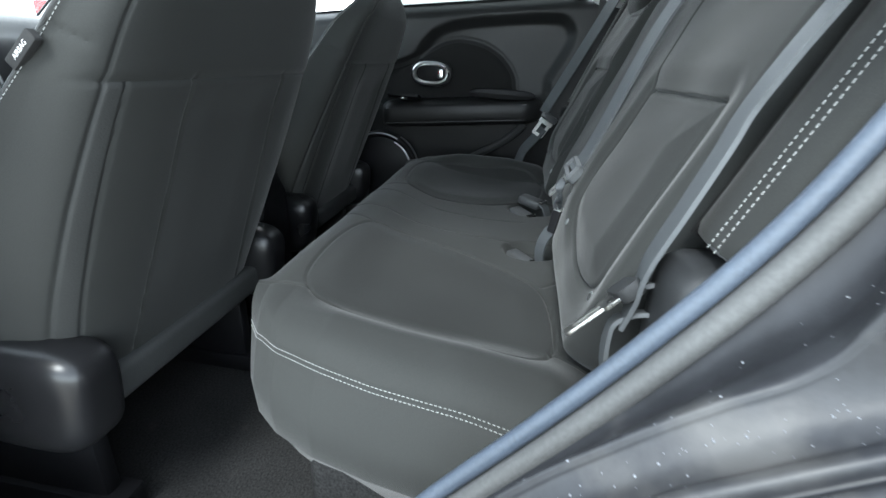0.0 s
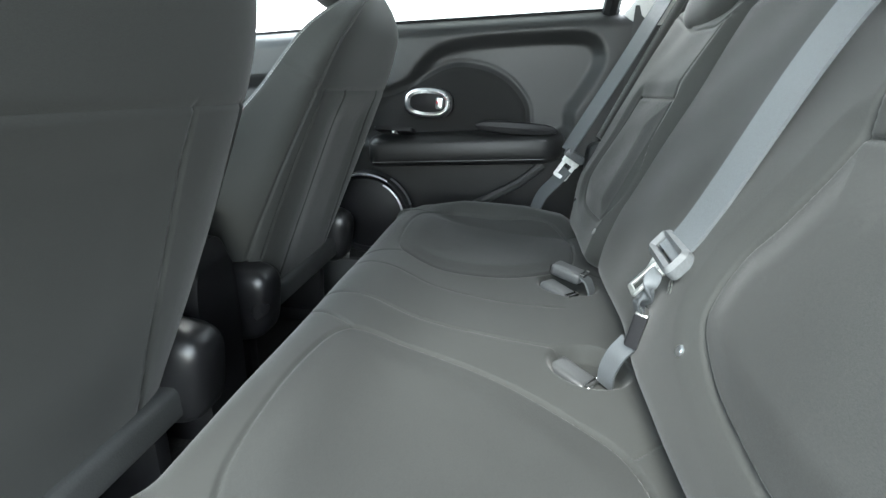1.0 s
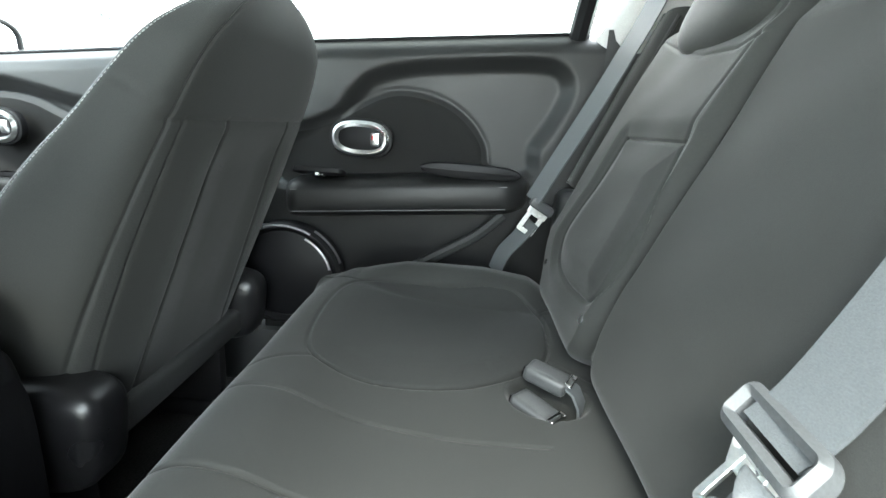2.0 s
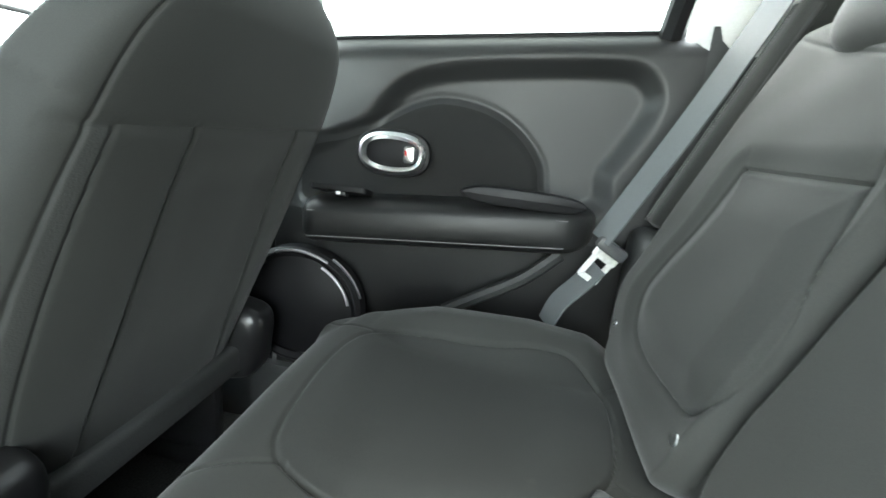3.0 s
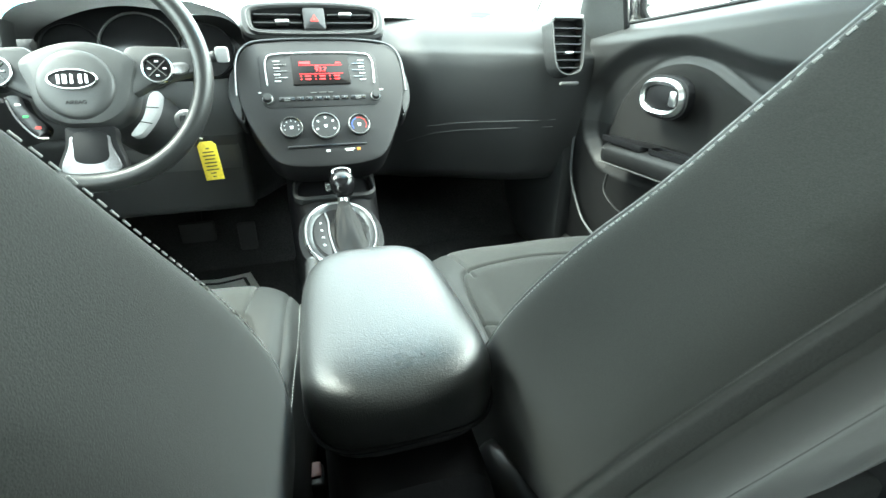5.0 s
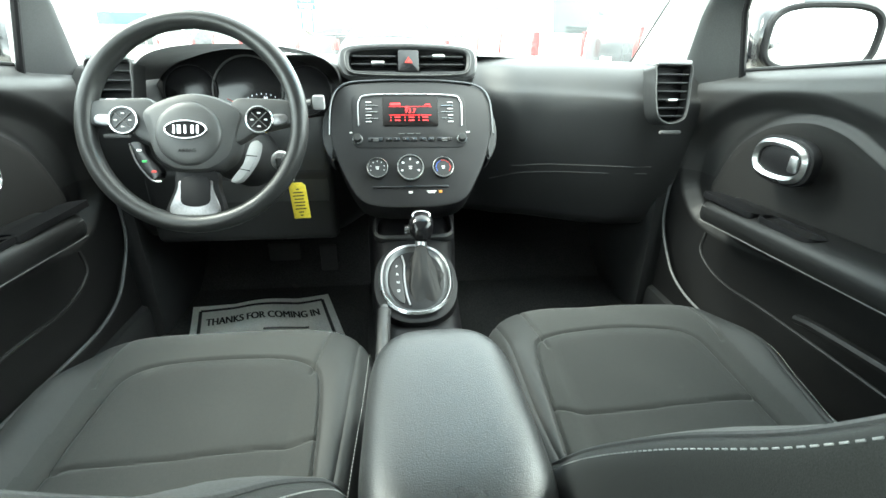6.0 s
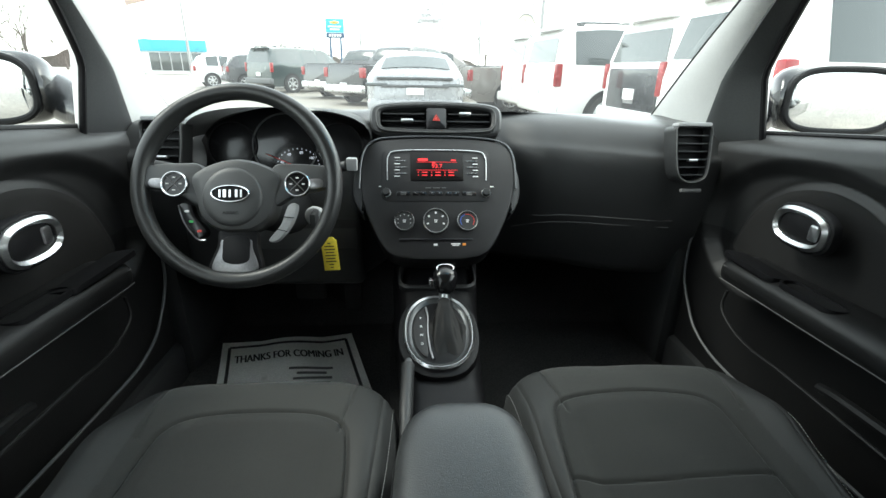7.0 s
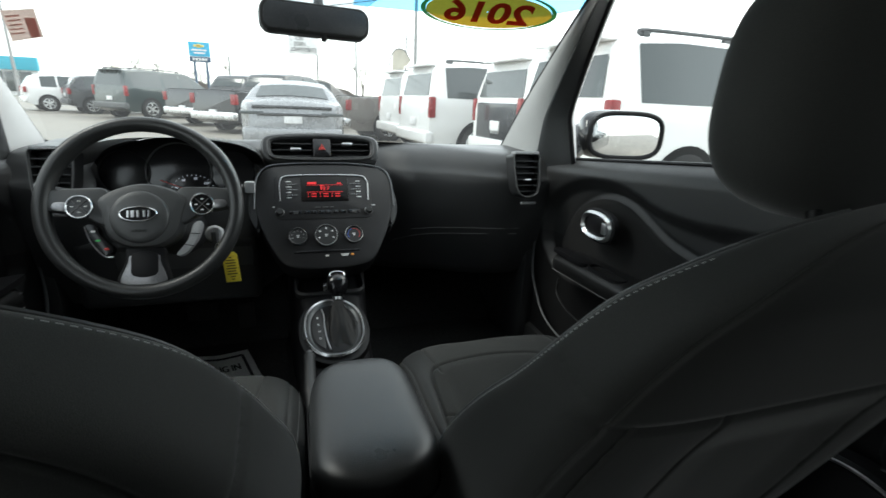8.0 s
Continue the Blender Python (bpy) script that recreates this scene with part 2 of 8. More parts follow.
FLAGWHITE = mat("flag_cloth", (0.65, 0.62, 0.55), 0.8, spread=0.06, bump=0.1)
BRANCH = mat("bare_twigs", (0.10, 0.085, 0.075), 0.9, spread=0.3, big=3, fine=20)
GLASS = glass_mat("car_window_glass")
# windscreen with a milky film added for the glare's haze
SCREENGLASS = glass_mat("veiled_windscreen_glass", veil=0.03)
NOTE_W, NOTE_R = backlit_mat("thin_pale_paper", (0.74, 0.66, 0.62)), backlit_mat("thin_red_print", (0.78, 0.50, 0.46))
GLASSDARK = glass_mat("rear_privacy_glass", (0.10, 0.108, 0.105))
BLUEFILM = glass_mat("blue_sun_band", (0.25, 0.62, 0.90), 0.6)
MIRROR = mat("mirror_glass", (0.85, 0.86, 0.87), 0.02, 1.0, spread=0.0, bump=0.0)
STICK_Y = backlit_mat("yellow_sticker", (0.30, 0.20, 0.02))
STICK_G = backlit_mat("green_sticker_rim", (0.03, 0.11, 0.03))
STICK_R = backlit_mat("red_digits", (0.42, 0.03, 0.03))
WATER = mat("water_drop", (0.22, 0.23, 0.25), 0.08, spread=0.0, bump=0.0, spec=1.0)


# ---- building tools ----
def finish(ob, m, parent=None, label="", smooth=True):
    if m:
        ob.data.materials.append(m)
    if smooth:
        ob.data.shade_smooth()
    if parent:
        ob.parent = parent
        top = parent
        while top.parent:
            top = top.parent
        ob.matrix_parent_inverse = Matrix.Translation(-top.location) if parent is top else Matrix.Identity(4)
        if parent is not top:
            ob.matrix_parent_inverse = Matrix.Identity(4)
    if label:
        ob["label"] = label
    return ob


def part(name, bm, m, parent=None, label="", smooth=True):
    me = bpy.data.meshes.new(name)
    bmesh.ops.recalc_face_normals(bm, faces=bm.faces)
    bm.to_mesh(me)
    bm.free()
    ob = finish(new(name, me), m, parent, label, smooth)
    if smooth:
        ob.data.set_sharp_from_angle(angle=radians(38))
    return ob


def thing(name, loc, label, category, group="", kind=""):
    return tagged_at(new(name), loc, label, category, group, kind)


def tagged_at(ob, loc, label, category, group="", kind=""):
    ob.location = loc
    return tagged(ob, label, category, group, kind)


def grid_bm(P, close_u=False, close_v=False, cap=False, keep=None):
    P = np.asarray(P, float)
    nu, nv = P.shape[:2]
    bm = bmesh.new()
    vs = [[bm.verts.new(P[i, j]) for j in range(nv)] for i in range(nu)]
    for i in range(nu if close_u else nu - 1):
        for j in range(nv if close_v else nv - 1):
            if keep is None or keep[i, j]:
                bm.faces.new((vs[i][j], vs[(i + 1) % nu][j], vs[(i + 1) % nu][(j + 1) % nv], vs[i][(j + 1) % nv]))
    if cap:
        bm.faces.new(vs[0])
        bm.faces.new(list(reversed(vs[-1])))
    if keep is not None:
        bmesh.ops.delete(bm, geom=[v for v in bm.verts if not v.link_faces], context="VERTS")
    return bm


def box(bm, c, s, bev=0.004, m=None, seg=2):
    r = bmesh.ops.create_cube(bm, size=1.0)
    vs = r["verts"]
    for v in vs:
        v.co = Vector((v.co.x * s[0], v.co.y * s[1], v.co.z * s[2]))
    if bev:
        es = list({e for v in vs for e in v.link_edges})
        k = bmesh.ops.bevel(bm, geom=es, offset=min(bev, 0.45 * min(s)), segments=seg, profile=0.6, affect="EDGES")
        vs = list({v for v in vs if v.is_valid} | {v for v in k["verts"] if v.is_valid})
    t = (m or Matrix.Identity(4)) @ Matrix.Translation(c)
    for v in vs:
        v.co = t @ v.co
    return bm


def tube(bm, pts, r, closed=False, seg=8):
    pts = [Vector(p) for p in pts]
    n = len(pts)
    rings = []
    up = Vector((0.13, 0.21, 0.97))
    for i, p in enumerate(pts):
        a = pts[(i - 1) % n] if closed or i else p
        b = pts[(i + 1) % n] if closed or i < n - 1 else p
        t = (b - a).normalized()
        u = (up - up.dot(t) * t).normalized()
        up = u
        w = t.cross(u)
        rr = r[i] if isinstance(r, (list, tuple)) else r
        rings.append([bm.verts.new(p + rr * (math.cos(k * math.tau / seg) * u + math.sin(k * math.tau / seg) * w)) for k in range(seg)])
    for i in range(n if closed else n - 1):
        for k in range(seg):
            bm.faces.new((rings[i][k], rings[(i + 1) % n][k], rings[(i + 1) % n][(k + 1) % seg], rings[i][(k + 1) % seg]))
    if not closed:
        bm.faces.new(rings[0][::-1])
        bm.faces.new(rings[-1])
    return bm


def smooth_line(pts, n=40, closed=False):
    """Catmull-Rom through a few points."""
    pts = [np.array(p, float) for p in pts]
    k = len(pts)
    out = []
    for t in np.linspace(0, k if closed else k - 1, n, endpoint=not closed):
        i = min(int(t), k - 1 if closed else k - 2)
        f = t - i
        g = (lambda j: pts[j % k]) if closed else (lambda j: pts[min(max(j, 0), k - 1)])
        a, b, c, d = g(i - 1), g(i), g(i + 1), g(i + 2)
        out.append(0.5 * (2 * b + (c - a) * f + (2 * a - 5 * b + 4 * c - d) * f * f + (3 * b - a - 3 * c + d) * f ** 3))
    return out


def rrect(w, h, r, n=6):
    out = []
    for cx, cy, a0 in ((w / 2 - r, h / 2 - r, 0), (-w / 2 + r, h / 2 - r, 90), (-w / 2 + r, -h / 2 + r, 180), (w / 2 - r, -h / 2 + r, 270)):
        out += [(cx + r * math.cos(radians(a0 + 90 * k / n)), cy + r * math.sin(radians(a0 + 90 * k / n))) for k in range(n + 1)]
    return out


def oval(a, b, n=36, p=2.0):
    out = []
    for k in range(n):
        c, s = math.cos(math.tau * k / n), math.sin(math.tau * k / n)
        out.append((a * math.copysign(abs(c) ** (2 / p), c), b * math.copysign(abs(s) ** (2 / p), s)))
    return out


def shifted(o, dx, dy):
    return [(x + dx, y + dy) for x, y in o]


def inset(o, d):
    n = len(o)
    out = []
    area = sum(o[i][0] * o[(i + 1) % n][1] - o[(i + 1) % n][0] * o[i][1] for i in range(n))
    sg = 1 if area > 0 else -1
    for i in range(n):
        a, b = Vector(o[i - 1]), Vector(o[(i + 1) % n])
        t = (b - a).normalized()
        out.append((o[i][0] - sg * d * t.y, o[i][1] + sg * d * t.x))
    return out


def plate(bm, o, z0, z1, m, bev=0.002):
    """An outline raised from z0 to z1 in the frame m, with a rounded upper edge."""
    levels = [(o, z0), (o, z1 - bev), (inset(o, bev * 0.3), z1 - bev * 0.3), (inset(o, bev), z1)]
    rings = [[bm.verts.new(m @ Vector((x, y, z))) for x, y in ol] for ol, z in levels]
    n = len(o)
    for a, b in zip(rings, rings[1:]):
        for k in range(n):
            bm.faces.new((a[k], a[(k + 1) % n], b[(k + 1) % n], b[k]))
    bm.faces.new(rings[-1])
    bm.faces.new(rings[0][::-1])
    return bm


def hoop(bm, o, width, z0, z1, m, bev=0.0015):
    """A ring of that width inside an outline."""
    i = inset(o, width)
    levels = [(o, z0), (o, z1 - bev), (inset(o, bev), z1), (inset(o, width - bev), z1), (i, z1 - bev), (i, z0)]
    rings = [[bm.verts.new(m @ Vector((x, y, z))) for x, y in ol] for ol, z in levels]
    n = len(o)
    for a, b in zip(rings, rings[1:] + rings[:1]):
        for k in range(n):
            bm.faces.new((a[k], a[(k + 1) % n], b[(k + 1) % n], b[k]))
    return bm


def lathe(bm, prof, m, seg=28):
    rings = [[bm.verts.new(m @ Vector((r * math.cos(math.tau * k / seg), r * math.sin(math.tau * k / seg), z))) for k in range(seg)] for r, z in prof]
    for a, b in zip(rings, rings[1:]):
        for k in range(seg):
            bm.faces.new((a[k], a[(k + 1) % seg], b[(k + 1) % seg], b[k]))
    bm.faces.new(rings[-1])
    bm.faces.new(rings[0][::-1])
    return bm


def basis(o, u, v):
    u, v = Vector(u).normalized(), Vector(v).normalized()
    w = u.cross(v)
    return Matrix(((u.x, v.x, w.x, o[0]), (u.y, v.y, w.y, o[1]), (u.z, v.z, w.z, o[2]), (0, 0, 0, 1)))


def letters(name, body, size, m, material, parent, align="CENTER", depth=0.0004, sx=1.0, label="", bold=0.0):
    cu = bpy.data.curves.new(name, "FONT")
    cu.body, cu.size, cu.extrude, cu.offset = body, size, depth, bold
    cu.align_x, cu.align_y = align, "CENTER"
    ob = new(name, cu)
    dg = bpy.context.evaluated_depsgraph_get()
    me = bpy.data.meshes.new_from_object(ob.evaluated_get(dg))
    bpy.data.objects.remove(ob)
    me.materials.clear()
    me.transform(m @ Matrix.Diagonal((sx, 1, 1, 1)))
    return finish(new(name, me), material, parent, label, smooth=False)


def dashes(bm, pts, dash=0.0042, gap=0.0026, r=0.0009):
    """Stitches along a line."""
    pts = [Vector(p) for p in pts]
    left, on = dash, True
    run = [pts[0]]
    for a, b in zip(pts, pts[1:]):
        d, at = (b - a).length, 0.0
        while d - at > left:
            at += left
            q = a.lerp(b, at / d)
            if on:
                run.append(q)
                tube(bm, [run[0], run[-1]], r, seg=5)
            run, on = [q], not on
            left = dash if on else gap
        left -= d - at
    return bm


def sdf(poly, X, Y):
    """Distance to a closed outline, below zero inside."""
    poly = np.asarray(poly, float)
    best, inside = np.full(X.shape, 1e9), np.zeros(X.shape, bool)
    for (ax, ay), (bx, by) in zip(poly, np.roll(poly, -1, 0)):
        ex, ey = bx - ax, by - ay
        t = np.clip(((X - ax) * ex + (Y - ay) * ey) / (ex * ex + ey * ey + 1e-12), 0, 1)
        best = np.minimum(best, np.hypot(X - ax - t * ex, Y - ay - t * ey))
        inside ^= ((ay > Y) != (by > Y)) & (X < ex * (Y - ay) / (ey + 1e-12) + ax)
    return np.where(inside, -best, best)


def line_dist(line, X, Y):
    best = np.full(X.shape, 1e9)
    line = np.asarray(line, float)
    for (ax, ay), (bx, by) in zip(line, line[1:]):
        ex, ey = bx - ax, by - ay
        t = np.clip(((X - ax) * ex + (Y - ay) * ey) / (ex * ex + ey * ey + 1e-12), 0, 1)
        best = np.minimum(best, np.hypot(X - ax - t * ex, Y - ay - t * ey))
    return best


def step(a, b, x):
    t = np.clip((np.asarray(x, float) - a) / (b - a), 0, 1)
    return t * t * (3 - 2 * t)


def groove(d, depth=0.003, width=0.004):
    return -depth * np.exp(-(d / width) ** 2)


def cut_grid(P, S, close_v=False, cap=False):
    """Two meshes of one sheet, cut along the line where S crosses zero: inside (S below zero) and the rest."""
    nu, nv = S.shape
    out = []
    for sg in (1.0, -1.0):
        T = S * sg
        T = np.where(np.abs(T) < 1e-7, 1e-7, T)
        bm, known = bmesh.new(), {}

        def corner(i, j):
            k = (i, j)
            if k not in known:
                known[k] = bm.verts.new(P[i, j])
            return known[k]

        def cross(a, b):
            k = (a, b) if a < b else (b, a)
            if k not in known:
                p, q = k
                f = T[p] / (T[p] - T[q])
                known[k] = bm.verts.new(P[p] + (P[q] - P[p]) * f)
            return known[k]

        for i in range(nu - 1):
            for j in range(nv if close_v else nv - 1):
                j2 = (j + 1) % nv
                c = [(i, j), (i + 1, j), (i + 1, j2), (i, j2)]
                neg = [T[k] < 0 for k in c]
                if not any(neg):
                    continue
                if all(neg):
                    bm.faces.new([corner(*k) for k in c])
                    continue
                poly = []
                for n in range(4):
                    a, b = c[n], c[(n + 1) % 4]
                    if T[a] < 0:
                        poly.append(corner(*a))
                    if (T[a] < 0) != (T[b] < 0):
                        poly.append(cross(a, b))
                if len(poly) > 2 and len(set(poly)) == len(poly):
                    try:
                        bm.faces.new(poly)
                    except ValueError:
                        pass
        if cap and sg < 0:
            bm.faces.new([corner(0, j) for j in range(nv)])
            bm.faces.new([corner(nu - 1, j) for j in range(nv)][::-1])
        out.append(bm)
    return out

# ---- the car's shell ----
def belt(y):
    """Height of the lower window edge along the car."""
    return float(np.interp(y, (-0.9, 0.0, 0.536, 1.333, 1.66, 2.3), (1.27, 1.198, 1.152, 1.074, 1.043, 1.0)))


ground = tagged(part("ground", grid_bm([[(x, y, 0.0) for y in (-300, -40, 0, 20, 60, 900)] for x in (-700, -60, 0, 60, 700)]), ASPHALT),
                "wet grey asphalt of a car dealer's lot", "ground", kind="structure")

floor_z = 0.30
bm = bmesh.new()
box(bm, (0, 0.95, 0.285), (1.46, 2.9, 0.03), 0.01)
tagged(part("floor", bm, CARPET), "dark carpeted car floor", "floor", kind="structure")
bm = bmesh.new()
box(bm, (0, 1.52, 0.325), (1.40, 0.80, 0.06), 0.02)
tagged(part("floor_front", bm, CARPET), "dark carpet of the raised front footwells", "floor", kind="structure")
ys, xs = np.linspace(-0.2, 2.25, 50), np.linspace(-0.16, 0.16, 20)
tun = [[(x, y, 0.302 + 0.13 * (1 - (abs(x) / 0.16) ** 2.5) * (0.7 + 0.3 * step(1.3, 1.9, y))) for y in ys] for x in xs]
tagged(part("floor_tunnel", grid_bm(tun), CARPET), "carpeted tunnel hump along the car floor", "floor", kind="structure")
toe = [[(x, 1.78 + 0.5 * t, 0.305 + 0.42 * t ** 1.5) for t in np.linspace(0, 1, 14)] for x in np.linspace(-0.72, 0.72, 8)]
tagged(part("toe_board", grid_bm(toe), CARPET), "dark carpet sloping up under the dashboard", "floor", kind="structure")
for s in (-1, 1):
    bm = bmesh.new()
    box(bm, (s * 0.735, 0.95, 0.37), (0.07, 2.5, 0.16), 0.02)
    tagged(part("sill", bm, PLASTIC), "black plastic door sill trim", "door sill", kind="structure")
    bm = bmesh.new()
    box(bm, (s * 0.70, 1.86, 0.60), (0.05, 0.42, 0.66), 0.02)
    tagged(part("kick_panel", bm, PLASTIC), "black kick panel beside the footwell", "trim", kind="structure")


def roof_half(y):
    return 0.60 - 0.05 * float(step(0.9, 1.5, y))


def roof_height(x, y):
    return 1.505 - 0.045 * (x / 0.62) ** 4 - 0.03 * float(step(0.7, 1.6, y)) ** 1.2 - 0.03 * float(step(0.2, -0.9, y))


for nm, dz, mm, lab in (("ceiling", 0.0, HEADLINER, "pale fabric headliner"), ("roof", 0.06, PAINT, "black painted car roof")):
    P = [[(u * (roof_half(y) + (0.03 if dz else 0)), y, roof_height(u * 0.6, y) + dz) for u in np.linspace(-1, 1, 25)] for y in np.linspace(-0.95, 1.32, 30)]
    bm = grid_bm(P)
    if not dz:
        bmesh.ops.solidify(bm, geom=bm.faces[:], thickness=0.012)
    tagged(part(nm, bm, mm), lab, nm, kind="structure")


def bar(name, a, b, wa, wb, material, label, outward=0.05, kind="structure"):
    """A tapered pillar between two points: wa, wb are (width along, depth across) at each end."""
    a, b = Vector(a), Vector(b)
    rows = []
    for t in np.linspace(0, 1, 16):
        p = a.lerp(b, t)
        w, d = wa[0] + (wb[0] - wa[0]) * t, wa[1] + (wb[1] - wa[1]) * t
        s = 1 if p.x > 0 else -1
        bow = outward * math.sin(math.pi * t)
        rows.append([(p.x + s * (bow + d * math.sin(q) * 0.5), p.y + w * 0.5 * math.cos(q), p.z) for q in np.linspace(0, math.tau, 20, endpoint=False)])
    return tagged(part(name, grid_bm(rows, close_v=True, cap=True), material), label, "pillar", kind=kind)


# A pillars: broad inner trim between the windscreen and the door window.
def windscreen_edge(t, s=1):
    half = 0.755 - 0.205 * t + (0.08 if s < 0 else 0.0)
    return Vector((0.965 * half, 2.24 - 0.98 * t - 0.149 * (1 - 0.4 * t), 1.004 + 0.47 * t + 0.02 * math.sin(math.pi * t)))


for s in (-1, 1):
    rows, frame_rows = [], []
    for t in np.linspace(-0.06, 1.04, 26):
        a = windscreen_edge(max(t, 0), s) + Vector((0, 0, min(t, 0)))
        b = Vector((0.742, 0, 1.02)).lerp(Vector((0.615, 0, 1.475)), t)
        b.y = 1.512 - 0.03 * t - 0.24 * max(0.0, (t - 0.35) / 0.65) ** 1.1
        ring, dark = [], []
        for v in np.linspace(0, 1, 22):
            p = a.lerp(b, v)
            fall = 0.030 * math.sin(math.pi * v) ** 0.8
            q = Vector((s * (p.x - fall * 0.75), p.y - fall * 0.35, p.z - fall * 0.45))
            ring.append(q)
            if v > 0.58:
                lip = 0.010 * min(1.0, (v - 0.58) / 0.08)
                dark.append(q + Vector((-s * lip, -lip * 0.4, -lip * 0.3)))
        for v in np.linspace(0.95, 0.05, 8):
            p = a.lerp(b, v)
            ring.append(Vector((s * (p.x + 0.03), p.y + 0.02, p.z + 0.02)))
        rows.append(ring)
        frame_rows.append(dark)
    tagged(part("pillar_front", grid_bm(rows, close_v=True, cap=True), PALETRIM), "grey front roof pillar trim beside the windscreen", "pillar", kind="structure")
    bm = grid_bm(frame_rows)
    bmesh.ops.solidify(bm, geom=bm.faces[:], thickness=0.003)
    tagged(part("door_frame", bm, GREYP), "dark grey door frame along the front roof pillar", "frame", kind="structure")
    bm = bmesh.new()
    tube(bm, [r[-1] for r in frame_rows], 0.007, seg=8)
    tagged(part("window_frame", bm, DARK), "black rubber edge of the front side window", "frame", kind="structure")
    for nm, y0, y1, w in (("pillar_middle", 0.66, 0.60, 0.10), ("pillar_rear", -0.12, -0.30, 0.20)):
        bar(nm, (s * 0.735, y0, belt(y0) - 0.10), (s * 0.585, y1, 1.46), (w, 0.06), (w * 0.8, 0.05), PALETRIM,
            "grey roof pillar trim between the side windows", 0.03)
    bm = bmesh.new()
    tube(bm, smooth_line([(s * 0.52, 1.22, 1.455), (s * 0.575, 0.8, 1.475), (s * 0.595, 0.2, 1.475), (s * 0.585, -0.9, 1.43)], 30), 0.028, seg=10)
    tagged(part("roof_rail_trim", bm, HEADLINER), "pale trim along the roof edge", "trim", kind="structure")

# Windscreen, side glass and the black band round it.


def screen_at(u, t, off=0.0):
    """A place on the windscreen: u from -1 to 1 across, t from 0 at the dash to 1 at the roof."""
    half = 0.755 - 0.205 * t + (0.08 if u < 0 else 0.0)
    y = 2.24 - 0.98 * t - 0.16 * u * u * (1 - 0.4 * t)
    z = 1.015 + 0.47 * t + 0.02 * math.sin(math.pi * t) - 0.012 * u * u
    return Vector((u * half, y - off * 0.43, z - off * 0.90))


pane = part("window_1", grid_bm([[screen_at(u, t) for t in np.linspace(0, 1, 14)] for u in np.linspace(-1, 1, 24)]), SCREENGLASS)
tagged(pane, "clear windscreen glass with rain drops", "windscreen", kind="structure")
pane.visible_shadow = False
edge = [screen_at(u, 0.02, 0.004) for u in np.linspace(-0.93, 0.93, 30)] + [screen_at(0.97, t, 0.004) for t in np.linspace(0.08, 0.95, 20)] + \
       [screen_at(u, 0.985, 0.004) for u in np.linspace(0.93, -0.93, 30)] + [screen_at(-0.97, t, 0.004) for t in np.linspace(0.95, 0.08, 20)]
bm = bmesh.new()
tube(bm, edge, 0.006, True, 8)
tagged(part("windscreen_seal", bm, DARK), "black seal round the windscreen", "seal", kind="structure")

n_win = 2
for s in (-1, 1):
    for y0, y1 in ((0.68, 1.56), (-0.02, 0.60), (-0.88, -0.22)):
        if s < 0 and y0 == -0.02:
            continue
        def edge_y(t, y1=y1, y0=y0):
            return (1.52 - 0.03 * t - 0.22 * max(0.0, (t - 0.35) / 0.65) ** 1.1) if y1 > 1.5 else y1 - 0.03 * t
        P = [[(s * (0.755 - 0.155 * t + 0.02 * math.sin(math.pi * t)), y0 + (edge_y(t) - y0) * k - 0.02 * t, belt(y0 + (y1 - y0) * k) - 0.03 + (1.45 - belt(y0)) * t)
              for t in np.linspace(0, 1, 12)] for k in np.linspace(0, 1, 12)]
        w = part("window_%d" % n_win, grid_bm(P), GLASS if y1 > 1.5 else GLASSDARK)
        n_win += 1
        w.visible_shadow = y1 < 1.5
        tagged(w, "clear side window glass of a car door" if y1 > 1.5 else "tinted rear side window glass", "car window", kind="structure")
        bm = bmesh.new()
        tube(bm, [Vector((s * 0.745, y, belt(y) - 0.002)) for y in np.linspace(y0 - 0.03, y1, 24)], 0.006, seg=8)
        tagged(part("window_seal", bm, DARK), "black rubber seal along the lower window edge", "seal", kind="structure")
        if s > 0 and -0.1 < y0 < 0.5:
            bm = bmesh.new()
            tube(bm, [Vector(P[0][k]) + Vector((-s * 0.012, -0.01, 0)) for k in range(12)], 0.022, seg=8)
            tagged(part("window_frame", bm, DARK), "black window frame behind the rear side window", "frame", kind="structure")

# Tail: load floor, hatch with its window, rear side trims.
bm = bmesh.new()
box(bm, (0, -0.62, 0.60), (1.36, 0.72, 0.03), 0.01)
tagged(part("load_floor", bm, CARPET), "dark carpeted load floor behind the seats", "floor", kind="structure")
bm = bmesh.new()
box(bm, (0, -1.0, 0.80), (1.4, 0.06, 0.62), 0.03)
tagged(part("wall_hatch", bm, PLASTIC), "black inner trim of the tailgate", "tailgate", kind="structure")
w = part("window_%d" % n_win, grid_bm([[(x, -1.0 + 0.10 * t, 1.10 + 0.36 * t) for t in np.linspace(0, 1, 6)] for x in np.linspace(-0.6, 0.6, 8)]), GLASSDARK)
tagged(w, "tinted glass of the tailgate", "car window", kind="structure")


